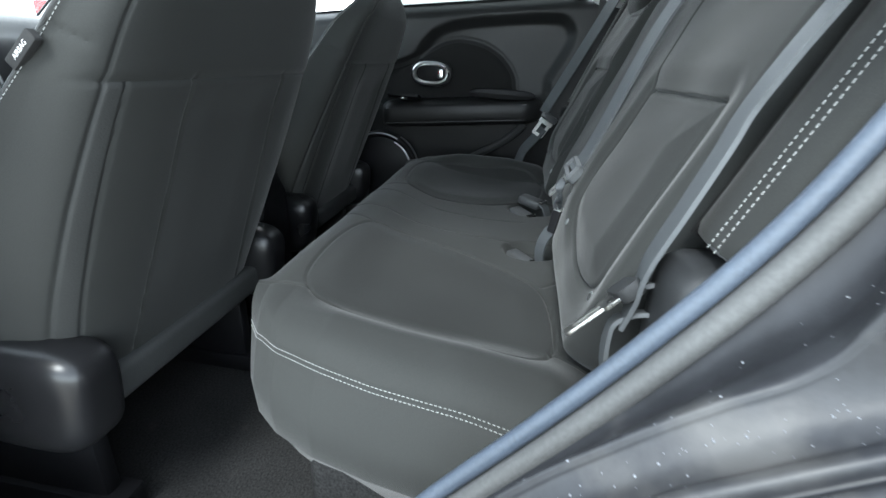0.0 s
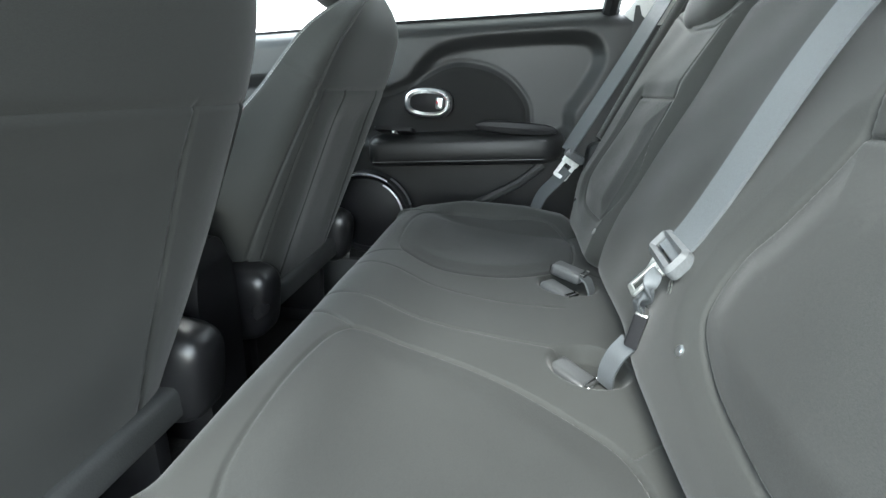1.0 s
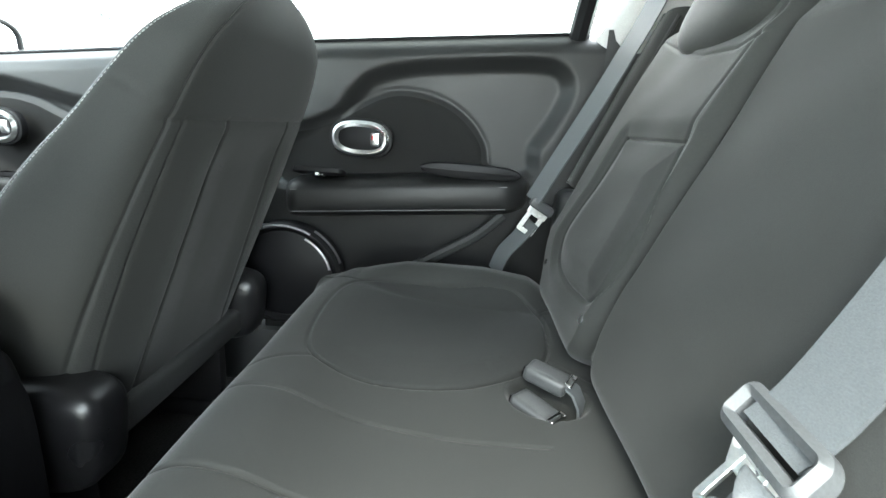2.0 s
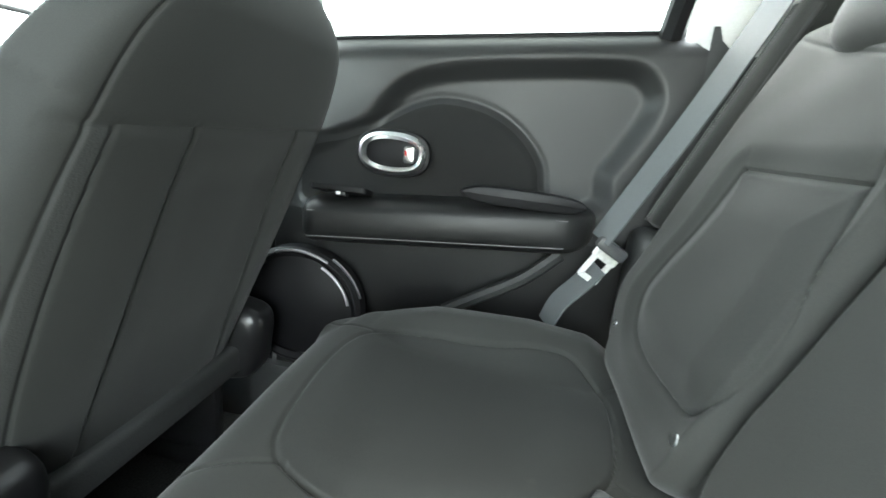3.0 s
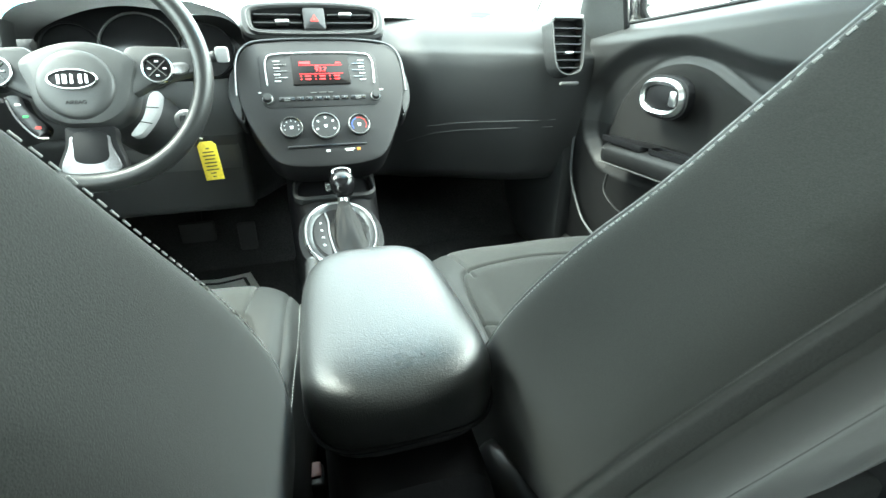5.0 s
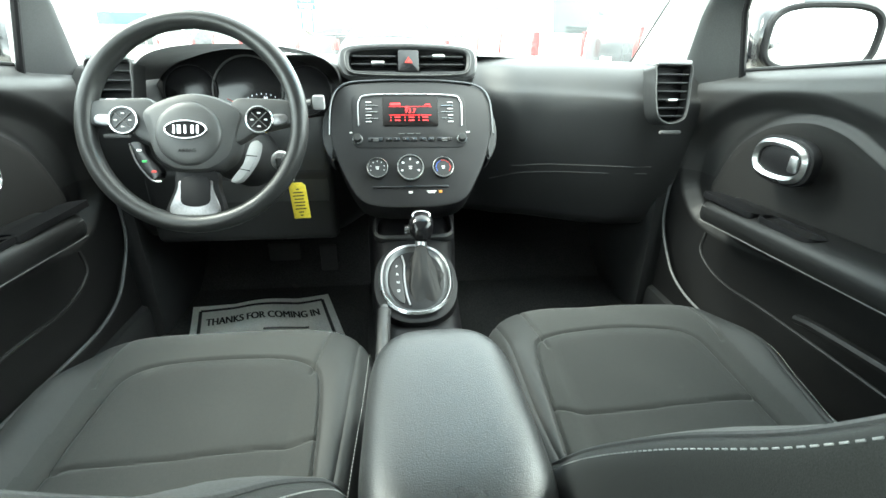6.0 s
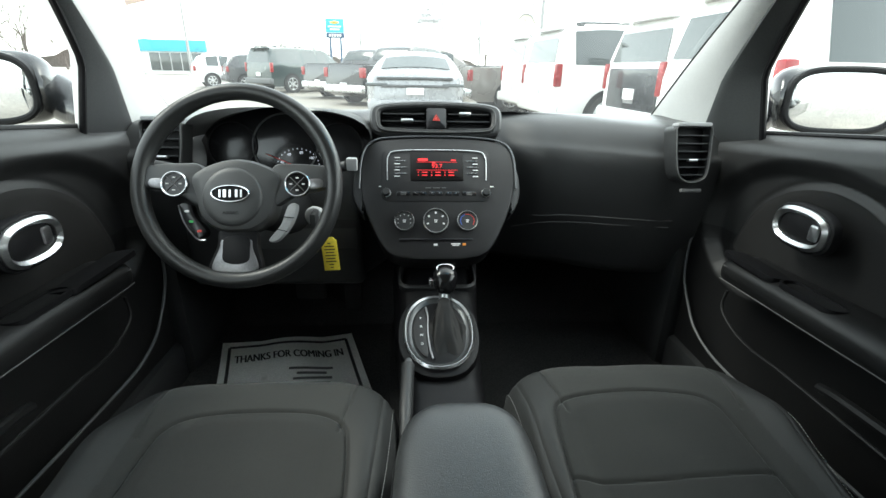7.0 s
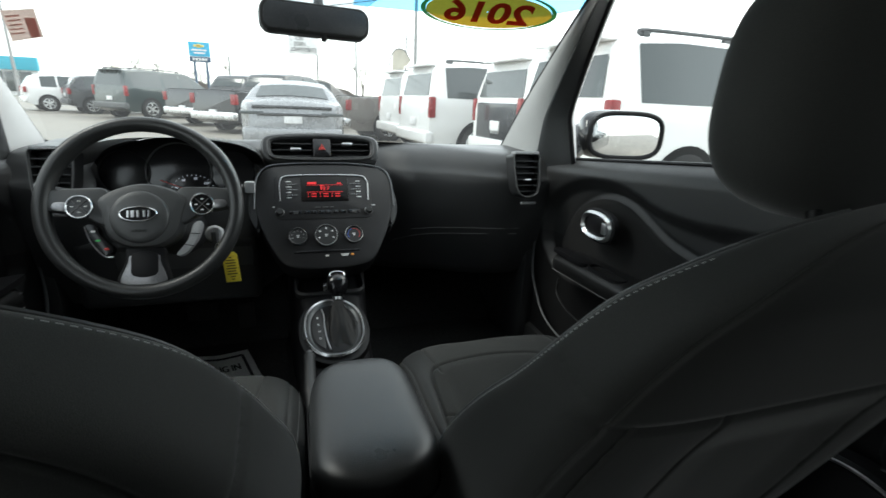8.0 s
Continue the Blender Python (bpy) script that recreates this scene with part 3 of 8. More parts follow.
# ---- doors ----
def side_panel(name, s, y0, y1, z0, recess, inlay, label, shade=DOORTRIM, bulge=0.018, base=0.70, ny=230, nz=190, front=None):
    """Sculpted inner trim of a door or side wall: shoulder above, recess, padded inlay."""
    ys = np.linspace(y0, y1, ny)
    tops = np.array([belt(y) for y in ys])
    Y = np.repeat(ys[:, None], nz, 1)
    T = np.repeat(np.linspace(0, 1, nz)[None, :], ny, 0)
    Z = z0 + (tops[:, None] - z0) * T
    d = np.zeros_like(Y)
    below = tops[:, None] - Z
    d += bulge * step(0.0, 0.05, below) - 0.030 * np.clip(1 - below / 0.03, 0, 1) ** 2
    if recess is not None:
        a = sdf(recess, Y, Z)
        d -= 0.030 * step(0.012, -0.03, a)
    if inlay is not None:
        b = sdf(inlay, Y, Z)
        d += 0.008 * step(0.008, -0.022, b) - 0.003 * np.exp(-((b - 0.006) / 0.006) ** 2)
    d -= 0.02 * step(0.85, 0.55, Z)
    X = s * (base + 0.018 - d)
    root = thing(name, (s * base, 0.5 * (y0 + y1), z0), label, "car door")
    P = np.stack([X, Y, Z], -1)
    low, high = cut_grid(P, Z - 0.815)
    part("panel", high, shade, root)
    part("lower_panel", low, DOORARM, root, "black lower door trim")
    if inlay is not None:
        Q = P.copy()
        Q[..., 0] -= s * 0.004
        pad, rest = cut_grid(Q, sdf(inlay, Y, Z) + 0.008)
        rest.free()
        part("inlay", pad, DOORCLOTH, root, "dark cloth inlay")
    # the door's own thickness and outer skin
    bm = bmesh.new()
    outer = [[(s * (0.86 - 0.05 * t * t), y, z0 - 0.05 + (belt(y) - z0 + 0.04) * t) for t in np.linspace(0, 1, 8)] for y in np.linspace(y0, y1, 12)]
    part("outer_skin", grid_bm(outer), PAINT, root, "black painted outer skin")
    return root


def door_handle(root, s, y, z, x=0.668, lock=True):
    # on the car's left the inside face looks to +x, on the right to -x
    m = basis((s * x, y, z), (0, -s, 0), (0, 0, 1)) if s > 0 else basis((s * x, y, z), (0, 1, 0), (0, 0, 1))
    bezel = part("handle_bezel", plate(bmesh.new(), oval(0.070, 0.043, 44, 2.6), -0.012, 0.004, m, 0.003), DARK, root, "black handle recess rim")
    part("handle_ring", hoop(bmesh.new(), oval(0.063, 0.038, 56, 2.5), 0.013, 0.002, 0.014, m, 0.006), SILVER, root, "satin silver ring of the door handle")
    part("handle_cup", plate(bmesh.new(), oval(0.049, 0.024, 36, 2.7), -0.010, 0.0045, m, 0.001), DARK, bezel)
    lever = part("handle_lever", plate(bmesh.new(), shifted(rrect(0.020, 0.030, 0.005), 0.032, 0), 0.001, 0.0085, m, 0.003), SILVER, bezel, "silver lever in the handle cup")
    if lock:
        part("lock_mark", plate(bmesh.new(), shifted(rrect(0.004, 0.009, 0.0015), 0.026, 0.003), 0.006, 0.0093, m, 0.0005), RED, bezel, "red lock mark")
    return bezel


def door_armrest(root, s, y_front, y_back, z_front, z_back, drop, x_in, cup=None):
    rows = []
    for t in np.linspace(0, 1, 50):
        y = y_front + (y_back - y_front) * t
        ztop = z_front + (z_back - z_front) * t
        e = max(0.02, 1 - max(0, (t - 0.86) / 0.14) ** 2.4) ** 0.5 * max(0.05, 1 - max(0, (0.07 - t) / 0.07) ** 2) ** 0.5
        hh = drop * 0.5 * (0.35 + 0.65 * e)
        depth = (0.70 - x_in) * e + 0.004
        ring = []
        for q in np.linspace(0, math.tau, 30, endpoint=False):
            c, sn = math.cos(q), math.sin(q)
            xx = depth * math.copysign(abs(c) ** 0.6, c)
            zz = hh * math.copysign(abs(sn) ** 0.6, sn)
            ring.append((s * (0.70 - max(xx, -0.01)), y, ztop - drop * 0.5 + zz))
        rows.append(ring)
    arm = part("armrest", grid_bm(rows, close_v=True, cap=True), DOORARM, root, "black moulded armrest")
    bm = bmesh.new()
    for f in (0.27, 0.80):
        pts = []
        for t in np.linspace(0.05, 0.90, 30):
            y = y_front + (y_back - y_front) * t
            ztop = z_front + (z_back - z_front) * t
            pts.append((s * (x_in - 0.0005), y, ztop - drop * f))
        tube(bm, pts, 0.0012, seg=6)
    part("armrest_seam", bm, PIPING, arm, "thin grey seam line")
    return arm


bm = bmesh.new()
box(bm, (0, 0.20, 0.40), (1.06, 0.30, 0.24), 0.03, None, 3)
tagged(part("bench_base", bm, CARPET), "grey carpeted base below the rear bench", "seat base", kind="structure")
# Rear door on the car's right.
rec = smooth_line([(0.63, 0.93), (0.57, 0.965), (0.50, 1.00), (0.46, 1.05), (0.413, 1.088), (0.33, 1.112), (0.2, 1.128), (0.06, 1.138), (0.0, 1.128), (-0.028, 1.085), (-0.015, 1.03), (0.028, 0.953), (0.09, 0.86), (0.63, 0.83)], 90, True)
inl = smooth_line([(0.62, 0.935), (0.541, 0.968), (0.49, 0.99), (0.452, 1.012), (0.40, 1.04), (0.345, 1.052), (0.27, 1.042), (0.21, 1.012), (0.165, 0.965), (0.150, 0.92), (0.16, 0.85), (0.40, 0.83), (0.62, 0.83)], 80, True)
rear_door = side_panel("door_rear", 1, -0.09, 0.68, 0.42, rec, inl, "closed black rear car door trim with silver handle ring")
door_handle(rear_door, 1, 0.428, 0.946)
arm = door_armrest(rear_door, 1, 0.60, 0.045, 0.850, 0.898, 0.092, 0.622)
bm = bmesh.new()
plate(bm, [(x, y) for x, y in smooth_line([(-0.290, 0.0), (-0.25, -0.016), (-0.12, -0.018), (-0.075, -0.008), (-0.09, 0.006), (-0.15, 0.012), (-0.25, 0.012)], 40, True)], -0.02, 0.004, basis((0.622, 0, 0.898), (0, -1, 0), (0, 0, 1)), 0.004)
part("pull_lip", bm, DARK, arm, "black pull lip")
m = basis((0.648, 0.515, 0.868), (0, -1, 0), (-1, 0, 0.25))
part("switch_plate", plate(bmesh.new(), rrect(0.11, 0.05, 0.012), -0.006, 0.004, m, 0.003), DARK, arm, "black window switch plate")
part("switch", plate(bmesh.new(), rrect(0.025, 0.022, 0.005), 0.003, 0.010, m, 0.003), PLASTIC, arm)
part("switch_mark", plate(bmesh.new(), shifted(rrect(0.008, 0.0025, 0.001), 0.0, 0.018), 0.003, 0.0105, m, 0.0005), WHITE, arm)
# speaker, its rim highlights built as metal arcs, and the lower pocket edge
m = basis((0.664, 0.60, 0.62), (0, -1, 0), (0, 0, 1))
sp = part("speaker_rim", hoop(bmesh.new(), oval(0.135, 0.125, 48), 0.020, -0.02, 0.018, m, 0.008), DARK, rear_door, "black ring round the door speaker")
part("speaker_grille", plate(bmesh.new(), oval(0.118, 0.108, 48), -0.015, 0.004, m, 0.003), DARK, sp)
for r0, r1, a0, a1 in ((0.142, 0.142, 18, 58), (0.112, 0.112, 12, 62), (0.128, 0.128, 60, 110)):
    bm = bmesh.new()
    tube(bm, [m @ Vector((r0 * math.cos(radians(a)), r1 * 0.93 * math.sin(radians(a)), 0.020)) for a in np.linspace(a0, a1, 16)], 0.0030, seg=6)
    part("speaker_highlight", bm, ARC, sp, "curved highlight on the speaker ring, built as a metal strip")
bm = bmesh.new()
tube(bm, smooth_line([(0.665, 0.10, 0.80), (0.66, 0.16, 0.745), (0.655, 0.235, 0.70), (0.655, 0.30, 0.66)], 20), 0.013, seg=8)
part("pocket_edge", bm, DOORTRIM, rear_door)


def front_door(s):
    rec = smooth_line([(1.597, 0.84), (1.572, 0.91), (1.52, 0.964), (1.44, 1.000), (1.36, 1.015), (1.275, 1.019), (1.19, 1.006), (1.10, 0.987), (1.00, 0.983), (0.90, 0.992), (0.80, 1.000), (0.73, 0.98), (0.73, 0.79), (1.0, 0.76), (1.45, 0.70), (1.58, 0.755)], 90, True)
    inl = smooth_line([(1.512, 0.776), (1.503, 0.830), (1.463, 0.905), (1.388, 0.961), (1.30, 0.984), (1.225, 0.977), (1.165, 0.953), (1.10, 0.925), (1.02, 0.908), (0.92, 0.900), (0.78, 0.892), (0.75, 0.82), (1.0, 0.78), (1.4, 0.72)], 80, True)
    door = side_panel("door_front", s, 0.69, 1.66, 0.40, rec, inl, "closed black front car door trim with silver handle ring")
    if s > 0:
        door_handle(door, 1, 1.272, 0.914, lock=False)
    else:
        door_handle(door, -1, 1.232, 0.908, lock=False)
    arm = door_armrest(door, s, 1.43, 0.80, 0.802, 0.822, 0.060, 0.628)
    m = basis((s * 0.660, 1.325, 0.800), (0, -s, 0), (-s, 0, 0.15))
    sw = part("switch_plate", plate(bmesh.new(), shifted(rrect(0.20 if s < 0 else 0.15, 0.055, 0.014), -0.02 * s, 0), -0.01, 0.002, m, 0.002), DARK, arm, "gloss black window switch plate")
    marks = ((-0.07, 0.005), (-0.05, -0.008), (-0.02, 0.006), (0.0, -0.008), (0.03, 0.006), (0.055, -0.008)) if s < 0 else ((-0.03, 0.0), (0.03, 0.006))
    for a, b in marks:
        k = part("switch", plate(bmesh.new(), shifted(rrect(0.022, 0.018, 0.004), a, b), 0.000, 0.006, m, 0.002), PLASTIC, sw)
        part("switch_mark", plate(bmesh.new(), shifted(rrect(0.007, 0.002, 0.0008), a, b + 0.003), 0.005, 0.0066, m, 0.0003), WHITE, k)
    # hollow behind the switches
    m = basis((s * 0.660, 1.20, 0.803), (0, -s, 0), (-s, 0, 0.05))
    part("pull_cup", hoop(bmesh.new(), rrect(0.13, 0.045, 0.02), 0.005, -0.01, 0.003, m, 0.004), DARK, arm)
    # pocket and lower rim
    bm = bmesh.new()
    tube(bm, smooth_line([(s * 0.664, 1.413, 0.715), (s * 0.655, 1.404, 0.676), (s * 0.650, 1.35, 0.652), (s * 0.646, 1.28, 0.645), (s * 0.643, 1.18, 0.652), (s * 0.64, 0.95, 0.655), (s * 0.64, 0.75, 0.65)], 40), 0.0035, seg=8)
    part("pocket_edge", bm, DOORARM, door)
    bm = bmesh.new()
    tube(bm, smooth_line([(s * 0.66, 1.13, 0.666), (s * 0.655, 1.06, 0.678), (s * 0.655, 0.80, 0.690)], 20), 0.009, seg=8)
    part("map_pocket", bm, DOORARM, door)
    # black door edge: its bright highlight is drawn as a grey bead
    bm = bmesh.new()
    tube(bm, smooth_line([(s * 0.700, 1.622, 0.88), (s * 0.700, 1.637, 0.80), (s * 0.70, 1.641, 0.70), (s * 0.70, 1.628, 0.64), (s * 0.70, 1.590, 0.585), (s * 0.695, 1.53, 0.540), (s * 0.69, 1.43, 0.518), (s * 0.685, 1.28, 0.522), (s * 0.685, 1.0, 0.53)], 60), 0.0036, seg=8)
    part("door_edge_bead", bm, GREYP, door, "bead along the door's black front edge, grey for its highlight")
    return door


front_door(1)
front_door(-1)

# Left rear door opening: seal, painted jamb that steps outwards, wheel arch.
seal = smooth_line([(-0.705, 0.62, 0.452), (-0.705, 0.36, 0.47), (-0.705, 0.24, 0.545), (-0.703, 0.151, 0.664), (-0.702, 0.069, 0.764), (-0.701, 0.014, 0.836), (-0.700, -0.038, 0.913), (-0.695, -0.078, 0.986), (-0.69, -0.122, 1.09), (-0.66, -0.13, 1.28), (-0.60, -0.10, 1.42)], 60)
bm = bmesh.new()
tube(bm, seal, 0.0068, seg=14)
tagged(part("door_seal", bm, RUBBER), "grey rubber seal round the open door's opening, sky sheen in its blue tint", "seal", kind="structure")
bm = bmesh.new()
tube(bm, [(x - 0.009, y - 0.011, z - 0.008) for x, y, z in seal], 0.0088, seg=14)
tagged(part("seal_flange", bm, FLANGE), "grey flange outside the door seal", "seal", kind="structure")
inner = smooth_line([(-0.702, 0.36, 0.40), (-0.702, 0.24, 0.540), (-0.702, 0.151, 0.658), (-0.702, 0.069, 0.758), (-0.701, 0.014, 0.830), (-0.700, -0.038, 0.907), (-0.695, -0.078, 0.980), (-0.69, -0.122, 1.085), (-0.66, -0.14, 1.28)], 60)
lip = smooth_line([(-0.76, 0.38, 0.40), (-0.76, 0.25, 0.54), (-0.76, 0.16, 0.67), (-0.76, 0.09, 0.759), (-0.76, 0.038, 0.808), (-0.76, -0.004, 0.842), (-0.76, -0.038, 0.866), (-0.76, -0.056, 0.895), (-0.755, -0.085, 0.98), (-0.72, -0.15, 1.20)], 60)
ridge = smooth_line([(-0.79, 0.39, 0.40), (-0.79, 0.27, 0.52), (-0.79, 0.18, 0.645), (-0.79, 0.09, 0.748), (-0.79, 0.022, 0.806), (-0.79, -0.020, 0.833), (-0.79, -0.06, 0.857), (-0.79, -0.12, 0.893), (-0.785, -0.19, 0.95), (-0.75, -0.25, 1.15)], 60)
rows = []
for i in range(60):
    p, q, r = Vector(inner[i]), Vector(lip[i]), Vector(ridge[i])
    t = (Vector(inner[min(i + 1, 59)]) - Vector(inner[max(i - 1, 0)])).normalized()
    away = Vector((0, -abs(t.z), -abs(t.y)))
    out = Vector((-1, 0, 0))
    line = [p, p.lerp(q, 0.18) + away * 0.012, p.lerp(q, 0.40) + away * 0.017, p.lerp(q, 0.62) + away * 0.014, p.lerp(q, 0.85) + away * 0.004, q - away * 0.001, q + out * 0.003 + away * 0.002,
            q + out * 0.005 + away * 0.006, q.lerp(r, 0.5) + away * 0.007, q.lerp(r, 0.85) + away * 0.004, r, r + out * 0.005 + away * 0.001, r + out * 0.008 + away * 0.008, r + out * 0.011 + away * 0.008,
            r + out * 0.015 + away * 0.003, r + out * 0.024 + away * 0.008, r + out * 0.034 + away * 0.03, r + out * 0.04 + away * 0.10]
    rows.append([Vector(v) for v in smooth_line([tuple(v) for v in line], 110)])
jamb = tagged(part("door_jamb", grid_bm(rows), JAMB), "dusty wet dark paint of the open door's jamb", "door jamb", kind="structure")
random.seed(4)
bm = bmesh.new()
for k in range(120):
    i = random.uniform(14, 50)
    j = random.choice((random.uniform(44, 62), random.gauss(50, 0.8), random.uniform(12, 34)))
    a, b = int(i), int(j)
    p = rows[a][b].lerp(rows[a + 1][b], i - a).lerp(rows[a][b + 1].lerp(rows[a + 1][b + 1], i - a), j - b)
    r = random.choice((0.0003, 0.0003, 0.0004, 0.0005, 0.0008))
    v = bmesh.ops.create_icosphere(bm, subdivisions=1, radius=r)["verts"]
    for q in v:
        q.co = p + Vector((q.co.x * 1.2, q.co.y * 1.2, q.co.z * 0.9))
tagged(part("rain_drops", bm, WATER), "clear rain drops on the dark jamb paint", "water", kind="stuff")
for s in (-1, 1):
    P = [[(s * (0.895 - 0.045 * step(0.75, 1.25, z)), y, z) for z in np.linspace(0.30, belt(-0.5) - 0.02, 10)] for y in np.linspace(-1.05, -0.12, 10)]
    tagged(part("rear_wing", grid_bm(P), PAINT), "black painted rear wing of the car", "car body", kind="structure")
    P = [[(s * (0.69 - 0.02 * math.sin(3 * z)), y, z) for z in np.linspace(0.5, belt(y), 10)] for y in np.linspace(-1.0, -0.085, 10)]
    tagged(part("wall_side_trim", grid_bm(P), PLASTIC), "black side trim beside the load floor", "trim", kind="structure")
P = [[(x, 2.25 + 0.85 * t, 1.0 - 0.10 * t * t - 0.05 * (x / 0.8) ** 2) for t in np.linspace(0, 1, 10)] for x in np.linspace(-0.82, 0.82, 12)]
tagged(part("bonnet", grid_bm(P), PAINT), "black painted bonnet", "car body", kind="structure")
for s in (-1, 1):
    P = [[(s * 0.86, y, z) for z in np.linspace(0.35, 0.96, 6)] for y in np.linspace(1.67, 3.1, 8)]
    tagged(part("front_wing", grid_bm(P), PAINT), "black painted front wing", "car body", kind="structure")
bm = bmesh.new()
box(bm, (0, 2.32, 0.66), (1.5, 0.05, 0.62), 0.01)
tagged(part("wall_bulkhead", bm, PLASTIC), "dark bulkhead behind the dashboard", "bulkhead", kind="structure")


# ---- seats ----
def dense(prof, low, n_top, n_rest):
    """A closed outline with close points where it lies above low."""
    p = np.array(smooth_line(prof, 1200, True))
    w = np.where(p[:, 1] > low, 1.0, 0.0)
    k = int(np.argmax((w == 0) & (np.roll(w, -1) == 1))) + 1
    p, w = np.roll(p, -k, 0), np.roll(w, -k)
    m = int(w.sum())
    return np.r_[p[np.linspace(0, m - 1, n_top).astype(int)], p[np.linspace(m + 4, len(p) - 4, n_rest).astype(int)]]


def rear_cushion():
    root = thing("rear_seat_cushion", (0, 0.2, 0.33), "dark grey cloth rear bench cushion with white edge stitching", "car seat")
    prof = dense([(-0.07, 0.56), (-0.055, 0.635), (0.0, 0.652), (0.10, 0.652), (0.20, 0.657), (0.30, 0.672), (0.375, 0.700), (0.425, 0.700),
                  (0.452, 0.674), (0.446, 0.62), (0.405, 0.53), (0.365, 0.45), (0.345, 0.39), (0.26, 0.35), (0.1, 0.35), (-0.06, 0.40)], 0.60, 320, 70)
    half = np.r_[np.linspace(0.0, 0.50, 230), np.linspace(0.502, 0.60, 50), np.linspace(0.602, 0.660, 40)]
    xs = np.r_[-half[::-1], half[1:]]
    X = np.repeat(xs[:, None], len(prof), 1)
    k = (1 - np.clip(np.abs(xs) / 0.6602, 0, 1) ** 34) ** 0.5
    cy, cz = 0.19, 0.47
    yf = 1 - 0.12 * np.clip((np.abs(xs) - 0.45) / 0.21, 0, 1) ** 2
    dyv = prof[None, :, 0] - cy
    Y = cy + np.where(dyv > 0, dyv * yf[:, None], dyv) * (0.93 + 0.07 * k)[:, None]
    crest = np.interp(Y, (0.0, 0.02, 0.139, 0.30, 0.41), (0.678, 0.684, 0.704, 0.711, 0.699))
    lift = np.clip(crest - prof[None, :, 1], 0, 0.06) * step(0.45, 0.57, np.abs(X)) * step(0.60, 0.64, prof[None, :, 1]) * step(-0.03, 0.05, Y)
    Zt = prof[None, :, 1] + lift
    Z = cz + (Zt - cz) * (0.35 + 0.65 * k)[:, None]
    # the ends narrow towards the front and tuck in below the seam
    xe = np.interp(Y, (-0.08, 0.0, 0.10, 0.162, 0.23, 0.30, 0.36, 0.40, 0.43, 0.46), (0.650, 0.645, 0.630, 0.622, 0.611, 0.594, 0.566, 0.535, 0.497, 0.450))
    xe = xe + np.interp(Z, (0.35, 0.42, 0.50, 0.56, 0.61, 0.665), (-0.11, -0.085, -0.035, 0.004, 0.012, 0.0))
    ax = np.abs(X)
    X = np.sign(X) * np.where(ax > 0.36, 0.36 + (ax - 0.36) * (xe - 0.36) / 0.30, ax)
    top = step(0.60, 0.64, Z)
    ax = np.abs(X)
    ins = np.array(smooth_line([(0.140, 0.345), (0.170, 0.385), (0.27, 0.398), (0.39, 0.392), (0.445, 0.362), (0.472, 0.305), (0.488, 0.20), (0.505, 0.124), (0.502, 0.070), (0.44, 0.034), (0.35, 0.034), (0.275, 0.050), (0.226, 0.092), (0.172, 0.168), (0.143, 0.26)], 90, True))
    s = sdf(ins, ax, Y)
    h = groove(s, 0.0062, 0.0028) * (1 - 0.55 * step(0.33, 0.385, Y)) + 0.005 * step(0.0, -0.05, s) - 0.003 * step(-0.02, -0.12, s)
    for ln in ([(0.062, 0.47), (0.060, 0.30), (0.066, 0.08)], [(0.104, 0.46), (0.150, 0.365)], [(0.265, 0.046), (0.21, -0.02)], [(0.440, 0.47), (0.437, 0.372)], [(0.452, 0.040), (0.50, -0.02)]):
        h += groove(line_dist(ln, ax, Y), 0.0030, 0.0022) * np.where(X > 0, 0.6, 1.0)
    # hollows for the buckles by the backrest
    for bx in (-0.115, 0.155):
        h -= 0.024 * step(1.0, 0.7, np.hypot((X - bx - 0.015) / 0.055, (Y - 0.065) / 0.058))
    h += 0.002 * np.sin(X * 21 + 3 * Y) * np.sin(Y * 17 + 1.3)
    # piped seam round each end
    u_edge = 0.6405
    h += groove(np.abs(xs)[:, None] - u_edge + 0 * Y, 0.0022, 0.0028)
    Z = Z + top * h
    P = np.stack([X, Y, Z], -1)
    inner, outer = cut_grid(P, np.maximum(s + 0.0005, 0.6 - Z), close_v=True, cap=True)
    part("cushion", outer, FABRIC, root)
    for sg in (-1, 1):
        one = inner.copy()
        bmesh.ops.delete(one, geom=[v for v in one.verts if v.co.x * sg < 0], context="VERTS")
        part("centre_panel", one, INSERT, root, "darker woven centre panel")
    inner.free()
    # double row of stitches round the outboard ends
    for sg in (-1, 1):
        for u in (0.6385, 0.6425):
            i = int(np.argmin(np.abs(xs - sg * u)))
            line = [P[i, j] + np.array((sg * 0.0007, 0.0, 0.0012)) for j in range(312, 6, -1) if -0.02 < P[i, j, 1]]
            bm = bmesh.new()
            dashes(bm, smooth_line([tuple(q) for q in line[::9]], 160), 0.0030, 0.0020, 0.0004)
            part("stitching", bm, THREAD, root, "white double stitching")
    return root


def backrest_y(z):
    return 0.030 - 0.415 * (np.asarray(z, float) - 0.735)


